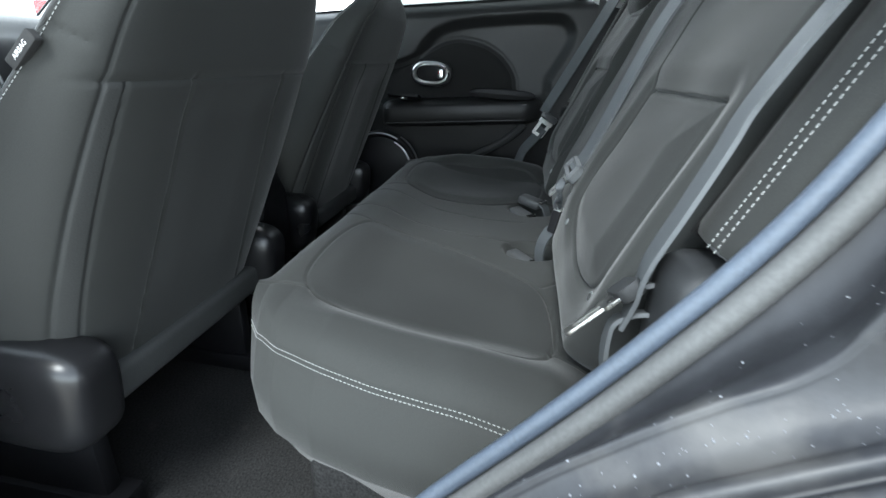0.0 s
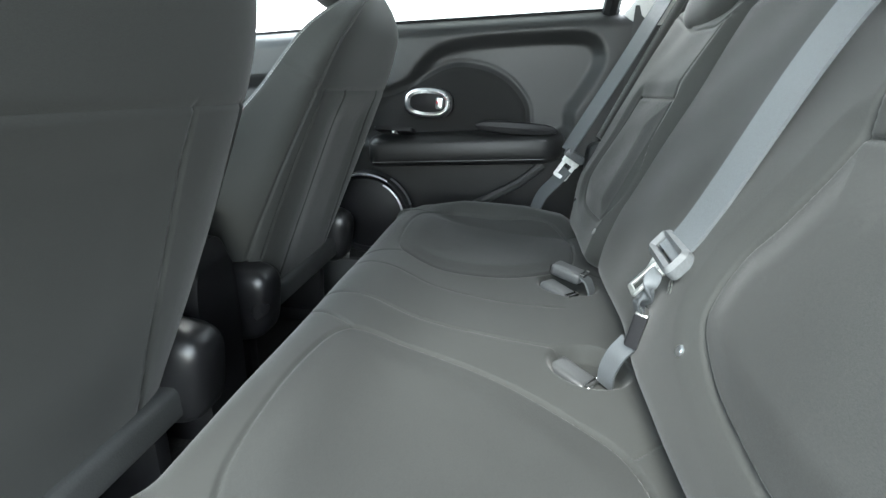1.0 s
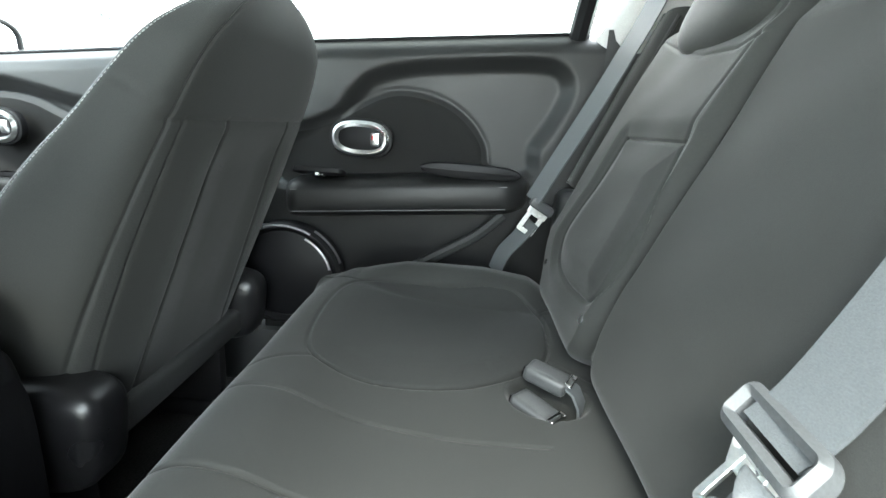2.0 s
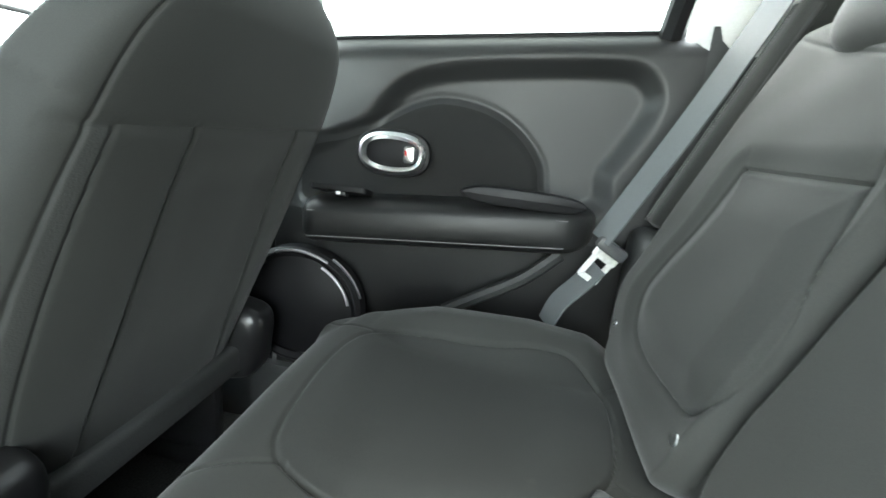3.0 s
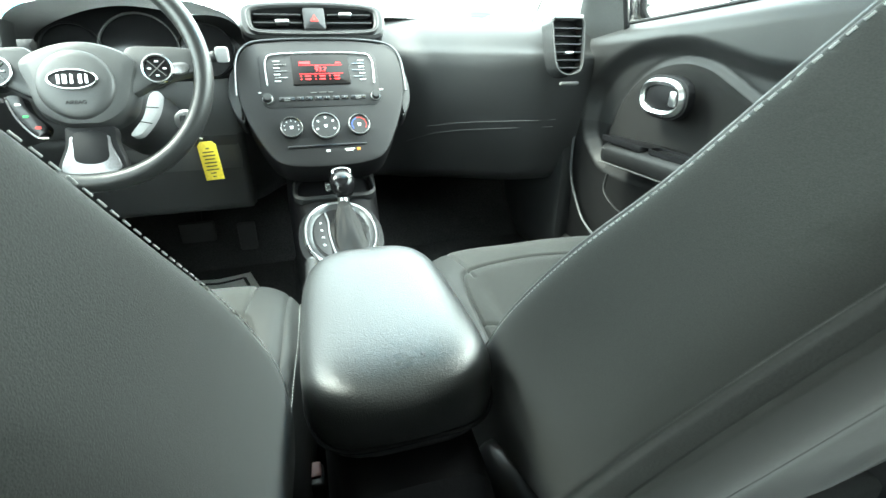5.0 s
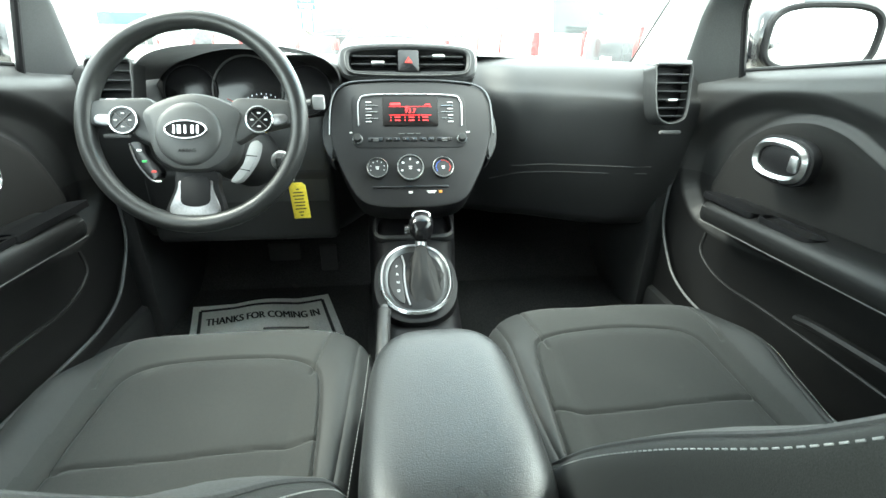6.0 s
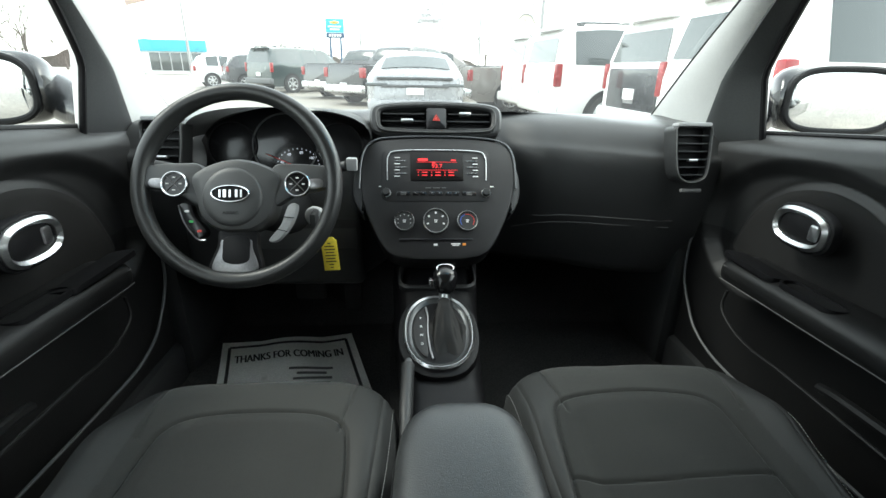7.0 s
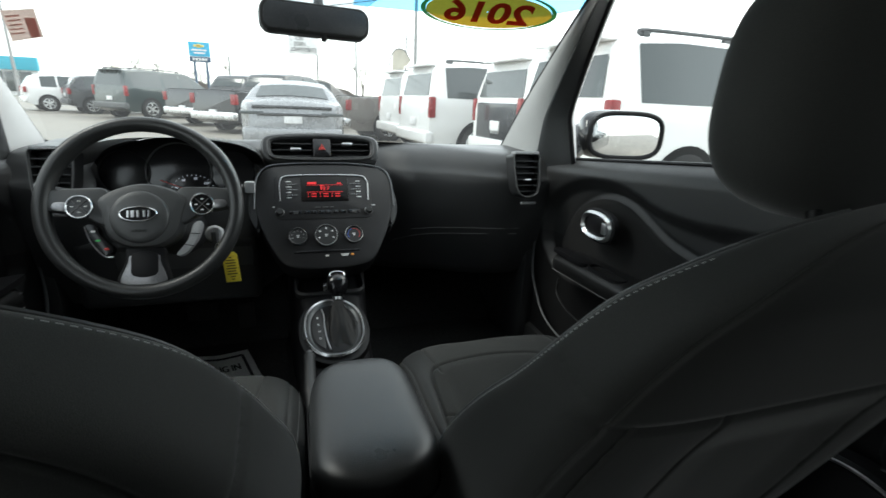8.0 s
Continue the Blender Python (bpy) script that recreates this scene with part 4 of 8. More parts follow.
def rear_backrest(name, x0, x1, cx, label, wide):
    """One part of the split rear backrest; cx is the middle of its outer seat."""
    root = thing(name, (0.5 * (x0 + x1), -0.08, 0.60), label, "car seat")
    nx, nz = (420 if wide else 210), 270
    us, zs = np.linspace(0, 1, nx), np.linspace(0.655, 1.20, nz)
    U, Z = np.meshgrid(us, zs, indexing="ij")
    X = x0 + (x1 - x0) * U
    w = x1 - x0
    Y = backrest_y(Z)
    edge = np.minimum(Z - 0.655, 1.205 - Z)
    split = (1 - U if wide else U) * w
    outer = (U if wide else 1 - U) * w
    # rounded lower corner beside the split
    split = split - 0.05 * np.clip(1 - (Z - 0.655) / 0.10, 0, 1) ** 2
    Y = Y - 0.05 * np.clip(1 - edge / 0.05, 0, 1) ** 2.4 - 0.05 * np.clip(1 - outer / 0.04, 0, 1) ** 2.4 - 0.030 * np.clip(1 - split / 0.016, 0, 1) ** 2.0 - 0.022 * np.clip(1 - (Z - 0.655) / 0.15, 0, 1) ** 1.2
    if wide:
        Y = Y - 0.014 * step(-0.19, -0.02, X)
    sg = 1 if cx > 0 else -1
    L = (X - cx) * sg
    if wide:
        ins = smooth_line([(-0.125, 1.034), (-0.107, 0.972), (-0.122, 0.90), (-0.137, 0.86), (-0.134, 0.82), (-0.115, 0.79), (-0.062, 0.764), (0.0, 0.757), (0.051, 0.755), (0.087, 0.757), (0.118, 0.765), (0.138, 0.785), (0.144, 0.83), (0.146, 0.90), (0.144, 0.972), (0.14, 1.034)], 120, True)
        crown, head = 0.972, [(-0.107, 0.972), (-0.125, 1.06), (-0.13, 1.20)]
    else:
        ins = smooth_line([(-0.125, 1.04), (-0.128, 0.987), (-0.150, 0.89), (-0.153, 0.824), (-0.146, 0.785), (-0.125, 0.763), (-0.085, 0.757), (-0.02, 0.755), (0.05, 0.760), (0.088, 0.775), (0.113, 0.815), (0.106, 0.86), (0.090, 0.91), (0.083, 0.987), (0.083, 1.04)], 120, True)
        crown, head = 0.987, [(-0.128, 0.987), (-0.135, 1.06), (-0.14, 1.20)]
    ins = np.array([(x, z) for x, z in ins if z <= crown])
    s = sdf(ins, L, Z)
    h = groove(s, 0.0055, 0.0026) + 0.010 * step(0.0, -0.05, s)
    Lb = np.abs(L)
    clear = step(0.0, 0.035, s)
    h += 0.008 * clear * step(0.32, 0.20, Lb) * step(0.68, 0.80, Z) * step(1.15, 1.0, Z)
    # the lower outer corner falls away into a soft hollow
    h -= (0.050 if wide else 0.03) * clear * step(0.0, 0.055, ((L - 0.150) * 0.098 - (Z - 0.740) * 0.055) / 0.112)
    # upper panel seam and the dip under the head restraint
    h += groove(line_dist(head, L, Z), 0.003, 0.003)
    dip = [(-0.150, 1.119), (-0.106, 1.104), (-0.025, 1.107), (0.077, 1.127), (0.192, 1.161)]
    h += groove(line_dist(dip, L, Z), 0.003, 0.003) - 0.010 * step(0.0, 0.03, Z - np.interp(L, [a for a, b in dip], [b for a, b in dip]))
    Y = Y + h + 0.0016 * np.sin(X * 33 + Z * 11) * np.sin(Z * 27)
    P = np.stack([X, Y, Z], -1)
    panel, body = cut_grid(P, s + 0.0005)
    back = P.copy()
    back[..., 1] = backrest_y(Z) - 0.11
    b2 = grid_bm(back[::6, ::6])
    me = bpy.data.meshes.new("tmp")
    b2.to_mesh(me)
    body.from_mesh(me)
    b2.free()
    bpy.data.meshes.remove(me)
    part("backrest", body, FABRIC, root)
    part("centre_panel", panel, INSERT, root, "darker woven centre panel")
    bm = bmesh.new()
    # sides and top of the pad
    for ii in (0, nx - 1):
        side = np.stack([P[ii], back[ii]], 0)
        sb = grid_bm(side)
        me = bpy.data.meshes.new("tmp")
        sb.to_mesh(me)
        bm.from_mesh(me)
        sb.free()
        bpy.data.meshes.remove(me)
    for jj in (0, nz - 1):
        sb = grid_bm(np.stack([P[:, jj], back[:, jj]], 0))
        me = bpy.data.meshes.new("tmp")
        sb.to_mesh(me)
        bm.from_mesh(me)
        sb.free()
        bpy.data.meshes.remove(me)
    part("backrest_side", bm, FABRIC, root)
    # child-seat anchor buttons
    for bx in ((0.22, 0.50) if sg > 0 else (-0.498, -0.240)):
        z = 0.745 if sg > 0 else 0.764
        i = np.unravel_index(np.argmin((X - bx) ** 2 + (Z - z) ** 2), X.shape)
        m = basis((bx, float(Y[i]), z), (-1, 0, 0), (0, -0.38, 0.92))
        part("anchor_button", lathe(bmesh.new(), [(0.0060, -0.006), (0.0060, 0.0003), (0.0052, 0.0010), (0.003, 0.0012)], m, 20), SILVER, root, "round pale anchor button")
    # head restraint
    rows = []
    for t in np.linspace(-1, 1, 26):
        f = max(0.02, 1 - abs(t) ** 3.2) ** 0.45
        z = 1.215 + 0.105 * t
        c = float(backrest_y(z)) - 0.030
        rows.append([(cx + 0.135 * f * math.copysign(abs(math.cos(q)) ** 0.55, math.cos(q)), c + 0.055 * f * math.copysign(abs(math.sin(q)) ** 0.75, math.sin(q)), z) for q in np.linspace(0, math.tau, 40, endpoint=False)])
    part("headrest", grid_bm(rows, close_v=True, cap=True), FABRIC, root)
    return root


rear_cushion()
rear_backrest("split_rear_seat", 0.200, 0.585, 0.362, "dark grey cloth narrow rear backrest", False)
rear_backrest("split_rear_seat", -0.585, 0.196, -0.362, "dark grey cloth wide rear backrest", True)

# Side bolsters beside the rear backrests, with double stitching.
for s in (-1, 1):
    root = thing("side_bolster", (s * 0.63, -0.08, 0.70), "dark grey vinyl side bolster with white double stitching", "car seat")
    rows = []
    for t in np.linspace(0, 1, 60):
        z = 0.872 + 0.36 * t
        y = float(backrest_y(z)) - 0.043
        f = max(0.05, 1 - (1 - min(t / 0.05, 1)) ** 2) ** 0.5
        ring = []
        for q in np.linspace(0, math.tau, 64, endpoint=False):
            c, sn = math.cos(q), math.sin(q)
            x = 0.0455 * f * math.copysign(abs(c) ** 0.55, c)
            dip = 0.0035 * math.exp(-((x - 0.014) / 0.0035) ** 2) if sn > 0 else 0.0
            ring.append((s * (0.6345 + x), y + 0.045 * f * math.copysign(abs(sn) ** 0.6, sn) - dip, z))
        rows.append(ring)
    pad = part("pad", grid_bm(rows, close_v=True, cap=True), FABRIC, root)
    for x in (0.6425, 0.6540):
        bm = bmesh.new()
        dashes(bm, [(s * x, float(backrest_y(0.884 + 0.33 * t)) + 0.0018, 0.884 + 0.33 * t) for t in np.linspace(0, 1, 40)], 0.0027, 0.0019, 0.0004)
        part("stitching", bm, THREAD, root, "white stitching")
    bm = bmesh.new()
    tube(bm, [(s * 0.590, float(backrest_y(0.876 + 0.34 * t)) - 0.012, 0.876 + 0.34 * t) for t in np.linspace(0, 1, 40)], 0.0045, seg=8)
    part("welt", bm, SEAM, root, "dark piped welt")
    # dark plastic foot under the bolster
    bm = bmesh.new()
    box(bm, (s * 0.634, -0.058, 0.760), (0.080, 0.10, 0.225), 0.03, None, 4)
    tagged(part("bolster_base", bm, PLASTIC), "black plastic base trim below the seat bolster", "trim", kind="structure")


BACK_FRONT = np.array(smooth_line([(0.55, 0.915), (0.66, 0.868), (0.72, 0.830), (0.77, 0.794), (0.82, 0.757), (0.87, 0.716), (0.92, 0.672), (0.97, 0.624), (1.02, 0.587), (1.07, 0.556), (1.10, 0.532), (1.13, 0.509), (1.165, 0.483)], 120))
BACK_HALF = np.array(smooth_line([(0.55, 0.238), (0.62, 0.247), (0.70, 0.256), (0.77, 0.260), (0.82, 0.261), (0.87, 0.259), (0.92, 0.255), (0.97, 0.248), (1.02, 0.234), (1.06, 0.213), (1.09, 0.184), (1.115, 0.146), (1.135, 0.100), (1.150, 0.040)], 120))


def seat_back_front(z):
    return np.interp(z, BACK_FRONT[:, 0], BACK_FRONT[:, 1])


def seat_back_rear(z):
    z = np.asarray(z, float)
    return 0.648 - 0.385 * (z - 0.62) + 2.0 * np.clip(z - 1.08, 0, 1) ** 1.6


def front_seat(cx, dy, name, label, sg, off=0.0, fore=0.0, aft=0.0, flare=0.0):
    """A front seat; sg is +1 where its inner side looks to -x; flare widens the cushion's outer side; fore deepens the backrest to the front, aft pulls its outer front edge back."""
    root = thing(name, (cx, 0.9, floor_z), label, "car seat", group="front seats")
    # cushion
    W = 0.245
    prof = dense([(0.80, 0.57), (0.82, 0.612), (0.88, 0.624), (0.95, 0.628), (1.05, 0.640), (1.13, 0.655), (1.20, 0.654), (1.247, 0.636), (1.266, 0.59), (1.256, 0.525),
                                 (1.21, 0.47), (1.0, 0.45), (0.81, 0.47)], 0.575, 270, 60)
    us = np.linspace(-1, 1, 210)
    U = np.repeat(us[:, None], len(prof), 1)
    k = (1 - np.abs(us) ** 7) ** 0.42
    cy, cz = 0.95, 0.54
    # the front corners are rounded in plan
    nose = 0.64 + 0.36 * (1 - np.abs(us) ** 4.2) ** 0.5
    fy = prof[None, :, 0] - cy
    Y = cy + dy + fy * np.where(fy > 0, nose[:, None], (0.78 + 0.22 * k)[:, None])
    Z = cz + (prof[None, :, 1] - cz) * (0.25 + 0.75 * k)[:, None]
    X = cx + U * W * (0.93 + 0.07 * step(0.8, 1.1, Y)) * (1 + flare * step(1.22, 0.90, Y - dy) * step(0.0, 0.6, U * sg))
    top = step(0.58, 0.61, Z)
    L = np.abs(X - cx)
    h = 0.030 * step(0.13, 0.20, L) * step(1.20, 1.05, Y - dy) * step(0.245, 0.215, L)
    yy = Y - dy
    ins = np.array(smooth_line([(0.0, 1.148), (0.085, 1.142), (0.132, 1.12), (0.150, 1.07), (0.158, 0.95), (0.163, 0.72), (0.0, 0.70), (-0.163, 0.72), (-0.158, 0.95), (-0.150, 1.07), (-0.132, 1.12), (-0.085, 1.142)], 70, True))
    shift = -0.026 * sg if sg > 0 else 0.016
    Xp = X - cx - shift
    s = sdf(ins, Xp, yy)
    h = h + groove(s, 0.0055, 0.003) + 0.005 * step(0, -0.03, s)
    h += groove(line_dist([(-0.16, 0.972), (0.16, 0.985)], Xp, yy), 0.004, 0.003) * (s < 0)
    h += groove(line_dist([(0.166, 1.30), (0.160, 1.17), (0.150, 1.10)], L, yy), 0.0035, 0.003)
    h += groove((np.abs(us) - 0.865)[:, None] + 0 * Y, 0.0028, 0.010)
    Z = Z + top * (h + 0.0012 * np.sin(40 * X + 9 * Y) * np.sin(31 * Y))
    P = np.stack([X, Y, Z], -1)
    panel, rest = cut_grid(P, np.maximum(s + 0.0005, 0.59 - Z), close_v=True, cap=True)
    for q in (-1, 1):
        wing = rest.copy()
        gone = [f for f in wing.faces if (f.calc_center_median().x - cx) * q < float(np.interp(f.calc_center_median().y - dy, (0.70, 1.10, 1.17, 1.30), (0.172, 0.158, 0.160, 0.166)))]
        bmesh.ops.delete(wing, geom=gone, context="FACES")
        part("cushion_wing", wing, BOLSTER, root, "darker smooth side wing of the cushion")
    gone = [f for f in rest.faces if abs(f.calc_center_median().x - cx) >= float(np.interp(f.calc_center_median().y - dy, (0.70, 1.10, 1.17, 1.30), (0.172, 0.158, 0.160, 0.166)))]
    bmesh.ops.delete(rest, geom=gone, context="FACES")
    part("cushion", rest, FABRIC, root)
    part("cushion_panel", panel, INSERT, root, "darker woven centre panel")
    for q in (-1, 1):
        bm = bmesh.new()
        i = int(np.argmin(np.abs(us - q * 0.93)))
        line = [P[i, j] + np.array((q * 0.0015, 0, 0.0015)) for j in range(269, -1, -1) if P[i, j, 1] > 0.75 + dy]
        dashes(bm, line, 0.0034, 0.0022, 0.0004)
        part("cushion_stitching", bm, THREAD, root, "white edge stitching")
    # backrest, ring by ring
    seat_cx, cx = cx, cx + off
    zs = np.r_[np.linspace(0.555, 1.04, 110), 1.04 + 0.109 * np.sin(np.linspace(0.02, math.pi / 2 - 0.03, 40))]
    n = 520
    rows, mids, edges, seams = [], [], {-1: [], 1: []}, {-1: [], 1: []}
    qs = np.linspace(0, math.tau, 1200, endpoint=False)
    cs, sn = np.cos(qs), np.sin(qs)
    for z in zs:
        w = float(np.interp(z, BACK_HALF[:, 0], BACK_HALF[:, 1]))
        y0, y1 = float(seat_back_rear(z)) + dy, float(seat_back_front(z)) + dy + fore
        cyy, hd = 0.5 * (y0 + y1), 0.5 * (y1 - y0)
        y = hd * np.sign(sn) * np.where(sn > 0, np.abs(sn) ** 0.20, np.abs(sn) ** 0.525)
        x = w * np.sign(cs) * np.where(sn > 0, np.abs(cs) ** 0.15, np.abs(cs) ** 0.42) * (0.965 + 0.035 * np.clip(y / hd, -1, 1))
        y = y - np.where(sn > 0, 0.085 * hd / 0.09 * np.abs(np.cos(np.minimum(1, np.abs(x) / (w * 0.86)) * math.pi / 2)) ** 0.8 * min(1, hd / 0.06) * 0.55, 0)
        y = y - aft * min(1.0, hd / 0.055) * np.clip(y / hd, 0, 1) * step(0.3, -0.85, -sg * x / w)
        ring = np.stack([x, cyy + y], -1)
        d = np.r_[0, np.cumsum(np.hypot(*(np.roll(ring, -1, 0) - ring).T) * np.where((sn < -0.1) & (np.abs(x) > 0.80 * w), 3.5, 1.0))]
        at = np.linspace(0, d[-1], n, endpoint=False)
        closed = np.vstack([ring, ring[:1]])
        rows.append(np.stack([np.interp(at, d, closed[:, 0]), np.interp(at, d, closed[:, 1])], -1))
        mids.append((cyy, hd, w))
        for q in (-1, 1):
            ok = (ring[:, 0] * q > 0) & (sn > 0.02)
            cand = ring[ok]
            ex, ey = cand[np.argmax(cand[:, 0] * q / w + 0.62 * (cand[:, 1] - cyy) / hd)]
            edges[q].append((cx + ex, ey, z))
            behind = ring[(ring[:, 0] * q > 0) & (ring[:, 1] > ey - 0.0075) & (ring[:, 1] < ey) & (np.abs(ring[:, 0]) > 0.9 * w)]
            sx, sy = behind[np.argmin(behind[:, 1])] if len(behind) else (ex, ey)
            seams[q].append((cx + sx, sy, z))
    R = np.array(rows)
    M3 = np.array(mids)[:, None, :]
    Zg = np.repeat(zs[:, None], n, 1)
    Xl, Yg = R[..., 0].copy(), R[..., 1].copy()
    yrel, wv = (Yg - M3[..., 0]) / M3[..., 1], M3[..., 2] + 0 * Zg
    rear = step(-0.25, -0.40, yrel)
    ax = np.abs(Xl)
    taper = 1 - 0.05 * np.clip((Zg - 0.60) / 0.37, 0, 1) ** 1.4
    in_w, out_w = 0.825 * wv * taper, 0.908 * wv * taper
    seam_z = 0.972 if sg > 0 else 0.961
    d = groove(line_dist([(-0.30, seam_z), (0.30, seam_z)], Xl, Zg), 0.0030, 0.0034)
    d += groove(line_dist([(0.106, seam_z), (0.130, 0.56)], ax, Zg), 0.0032, 0.0026)
    d -= 0.010 * step(0.16, 0.05, ax) * step(0.56, 0.7, Zg) * step(0.97, 0.9, Zg)
    low = step(seam_z + 0.006, seam_z - 0.002, Zg)
    Yg = Yg - d * rear
    # the two strip seams sink along the surface's own normal
    tx, ty = np.roll(R[..., 0], -1, 1) - np.roll(R[..., 0], 1, 1), np.roll(R[..., 1], -1, 1) - np.roll(R[..., 1], 1, 1)
    ln_ = np.hypot(tx, ty) + 1e-9
    g = (groove(ax - in_w, 0.0026, 0.0022) * low + groove(ax - out_w, 0.0026, 0.0022)) * rear
    Xl, Yg = Xl + g * ty / ln_, Yg - g * tx / ln_
    side = step(0.90, 0.94, ax / wv)
    ln = [(0.66 + dy, 1.050), (0.590 + dy, 1.020), (0.535 + dy, 0.995), (0.47 + dy, 0.970)]
    Xl = Xl + np.sign(Xl) * groove(line_dist(ln, Yg, Zg), 0.0026, 0.0040) * side
    P = np.stack([Xl + cx, Yg, Zg], -1)
    S = np.maximum(np.maximum(in_w - ax, ax - out_w), np.maximum(Zg - seam_z + 0.002, 0.585 - Zg))
    S = np.maximum(S, (yrel + 0.30) * 0.05)
    strips, rest = cut_grid(P, S, close_v=True, cap=True)
    part("backrest", rest, FABRIC, root)
    for q in (-1, 1):
        one = strips.copy()
        bmesh.ops.delete(one, geom=[v for v in one.verts if (v.co.x - cx) * q < 0], context="VERTS")
        part("side_strip", one, STRIP, root, "cloth strip between two seams along the backrest edge")
        bm = bmesh.new()
        line = np.array(seams[q])
        line = np.stack([np.convolve(np.pad(line[:, c], 5, mode="edge"), np.ones(11) / 11, "valid") for c in range(3)], -1)
        dashes(bm, [Vector(e) + Vector((q * 0.0013, 0.0006, 0.0)) for e in line][12:-22], 0.0032, 0.0022, 0.0004)
        part("backrest_stitching", bm, THREAD, root, "white edge stitching")
        bm = bmesh.new()
        tube(bm, [Vector(e) for e in edges[q]][8:-8], 0.0022, seg=8)
        part("backrest_piping", bm, VINYL, root, "grey piped edge")
    strips.free()
    # carpeted flap below the backrest
    bm = bmesh.new()
    box(bm, (cx, 0.672 + dy, 0.545), (0.46, 0.035, 0.055), 0.014, None, 3)
    part("lower_flap", bm, VINYL, root, "grey lower edge trim of the backrest")
    # recliner covers wrapped round the lower corners
    for q in (-1, 1):
        rows = []
        for t in np.linspace(-1, 1, 28):
            f = max(0.04, 1 - abs(t) ** 4.5) ** 0.4
            z = 0.570 + 0.082 * t
            yc = 0.715 + dy - 0.11 * (z - 0.57)
            rows.append([(cx + q * 0.226 + 0.045 * f * math.copysign(abs(math.cos(v)) ** 0.5, math.cos(v)), yc + 0.092 * f * math.copysign(abs(math.sin(v)) ** 0.6, math.sin(v)), z) for v in np.linspace(0, math.tau, 44, endpoint=False)])
        part("recliner_cover", grid_bm(rows, close_v=True, cap=True), RECLINER, root, "black plastic recliner cover")
    # slides and legs under the cushion
    for q in (-1, 1):
        bm = bmesh.new()
        box(bm, (cx + q * 0.19, 0.93 + dy, 0.33), (0.05, 0.52, 0.04), 0.006)
        box(bm, (cx + q * 0.19, 0.93 + dy, 0.41), (0.03, 0.46, 0.14), 0.01)
        part("seat_slide", bm, DARK, root)
    # head restraint on two posts
    rows = []
    for t in np.linspace(-1, 1, 30):
        f = max(0.012, 1 - abs(t) ** 3.0) ** 0.45
        z = 1.222 + 0.102 * t
        c = 0.548 + dy - 0.010 * t
        rows.append([(cx + 0.004 + 0.138 * f * (0.95 + 0.04 * t) * math.copysign(abs(math.cos(q)) ** 0.55, math.cos(q)), c + 0.058 * f * math.copysign(abs(math.sin(q)) ** 0.8, math.sin(q)), z) for q in np.linspace(0, math.tau, 48, endpoint=False)])
    part("headrest", grid_bm(rows, close_v=True, cap=True), FABRIC, root)
    for q in (-1, 1):
        bm = bmesh.new()
        tube(bm, [(cx + q * 0.060, 0.520 + dy, 1.12), (cx + q * 0.060, 0.545 + dy, 1.19)], 0.005, seg=12)
        part("headrest_post", bm, DARK, root)
    return root


front_seat(0.352, 0.0, "passenger_seat", "dark grey cloth front seat with white bolster stitching", 1, flare=-0.09)
dseat = front_seat(-0.318, -0.03, "driver_seat", "dark grey cloth front seat with airbag tag on its side", -1, -0.024, 0.022, 0.045, 0.09)
TG = basis((-0.5890, 0.553, 0.986), (0, -0.75, 0.66), (0, 0.66, 0.75))
tag_part = part("airbag_tag", plate(bmesh.new(), rrect(0.042, 0.012, 0.002), -0.006, 0.0015, TG, 0.0006), INK, dseat, "small black cloth tag")
letters("tag_word", "AIRBAG", 0.0064, TG @ Matrix.Translation((0, 0, 0.0017)), WHITE, tag_part, depth=0.0001, label="white printed word")


# ---- belts ----
def strap(bm, pts, width, across, thick=0.0018):
    pts = [Vector(p) for p in pts]
    ends = across if isinstance(across, list) else [across, across]
    rows = []
    for i, p in enumerate(pts):
        a = Vector(ends[0]).normalized().lerp(Vector(ends[1]).normalized(), min(1.0, 1.8 * i / (len(pts) - 1))).normalized()
        t = (pts[min(i + 1, len(pts) - 1)] - pts[max(i - 1, 0)]).normalized()
        w = (a - a.dot(t) * t).normalized()
        nrm = t.cross(w)
        rows.append([p + w * width * 0.5 + nrm * thick, p - w * width * 0.5 + nrm * thick, p - w * width * 0.5 - nrm * thick, p + w * width * 0.5 - nrm * thick])
    me = bpy.data.meshes.new("tmp")
    g = grid_bm(rows, close_v=True, cap=True)
    g.to_mesh(me)
    g.free()
    bm.from_mesh(me)
    bpy.data.meshes.remove(me)
    return bm


# centre belt, hanging over the wide backrest
root = thing("centre_seat_belt", (-0.14, 0.0, 0.66), "grey webbing seat belt with tongue, clipped at the bench", "seat belt")
bm = bmesh.new()
strap(bm, smooth_line([(-0.139, 0.012, 0.826), (-0.141, -0.004, 0.850), (-0.145, -0.026, 0.905), (-0.154, -0.070, 1.03), (-0.166, -0.100, 1.10), (-0.20, -0.145, 1.20), (-0.22, -0.24, 1.24)], 44), 0.047, (1, 0.1, 0.1))
part("webbing", bm, BELT, root)
m = basis((-0.139, 0.010, 0.828), (-1, 0.0, -0.08), (0.10, -0.62, 0.78))
tg = part("tongue_grip", hoop(bmesh.new(), rrect(0.076, 0.034, 0.010), 0.010, -0.008, 0.009, m, 0.005), GREYP, root, "grey plastic tongue grip")
part("latch_plate", hoop(bmesh.new(), shifted(rrect(0.026, 0.046, 0.004), 0.004, -0.036), 0.006, -0.0015, 0.0015, m, 0.0005), STEEL, tg, "steel latch plate")
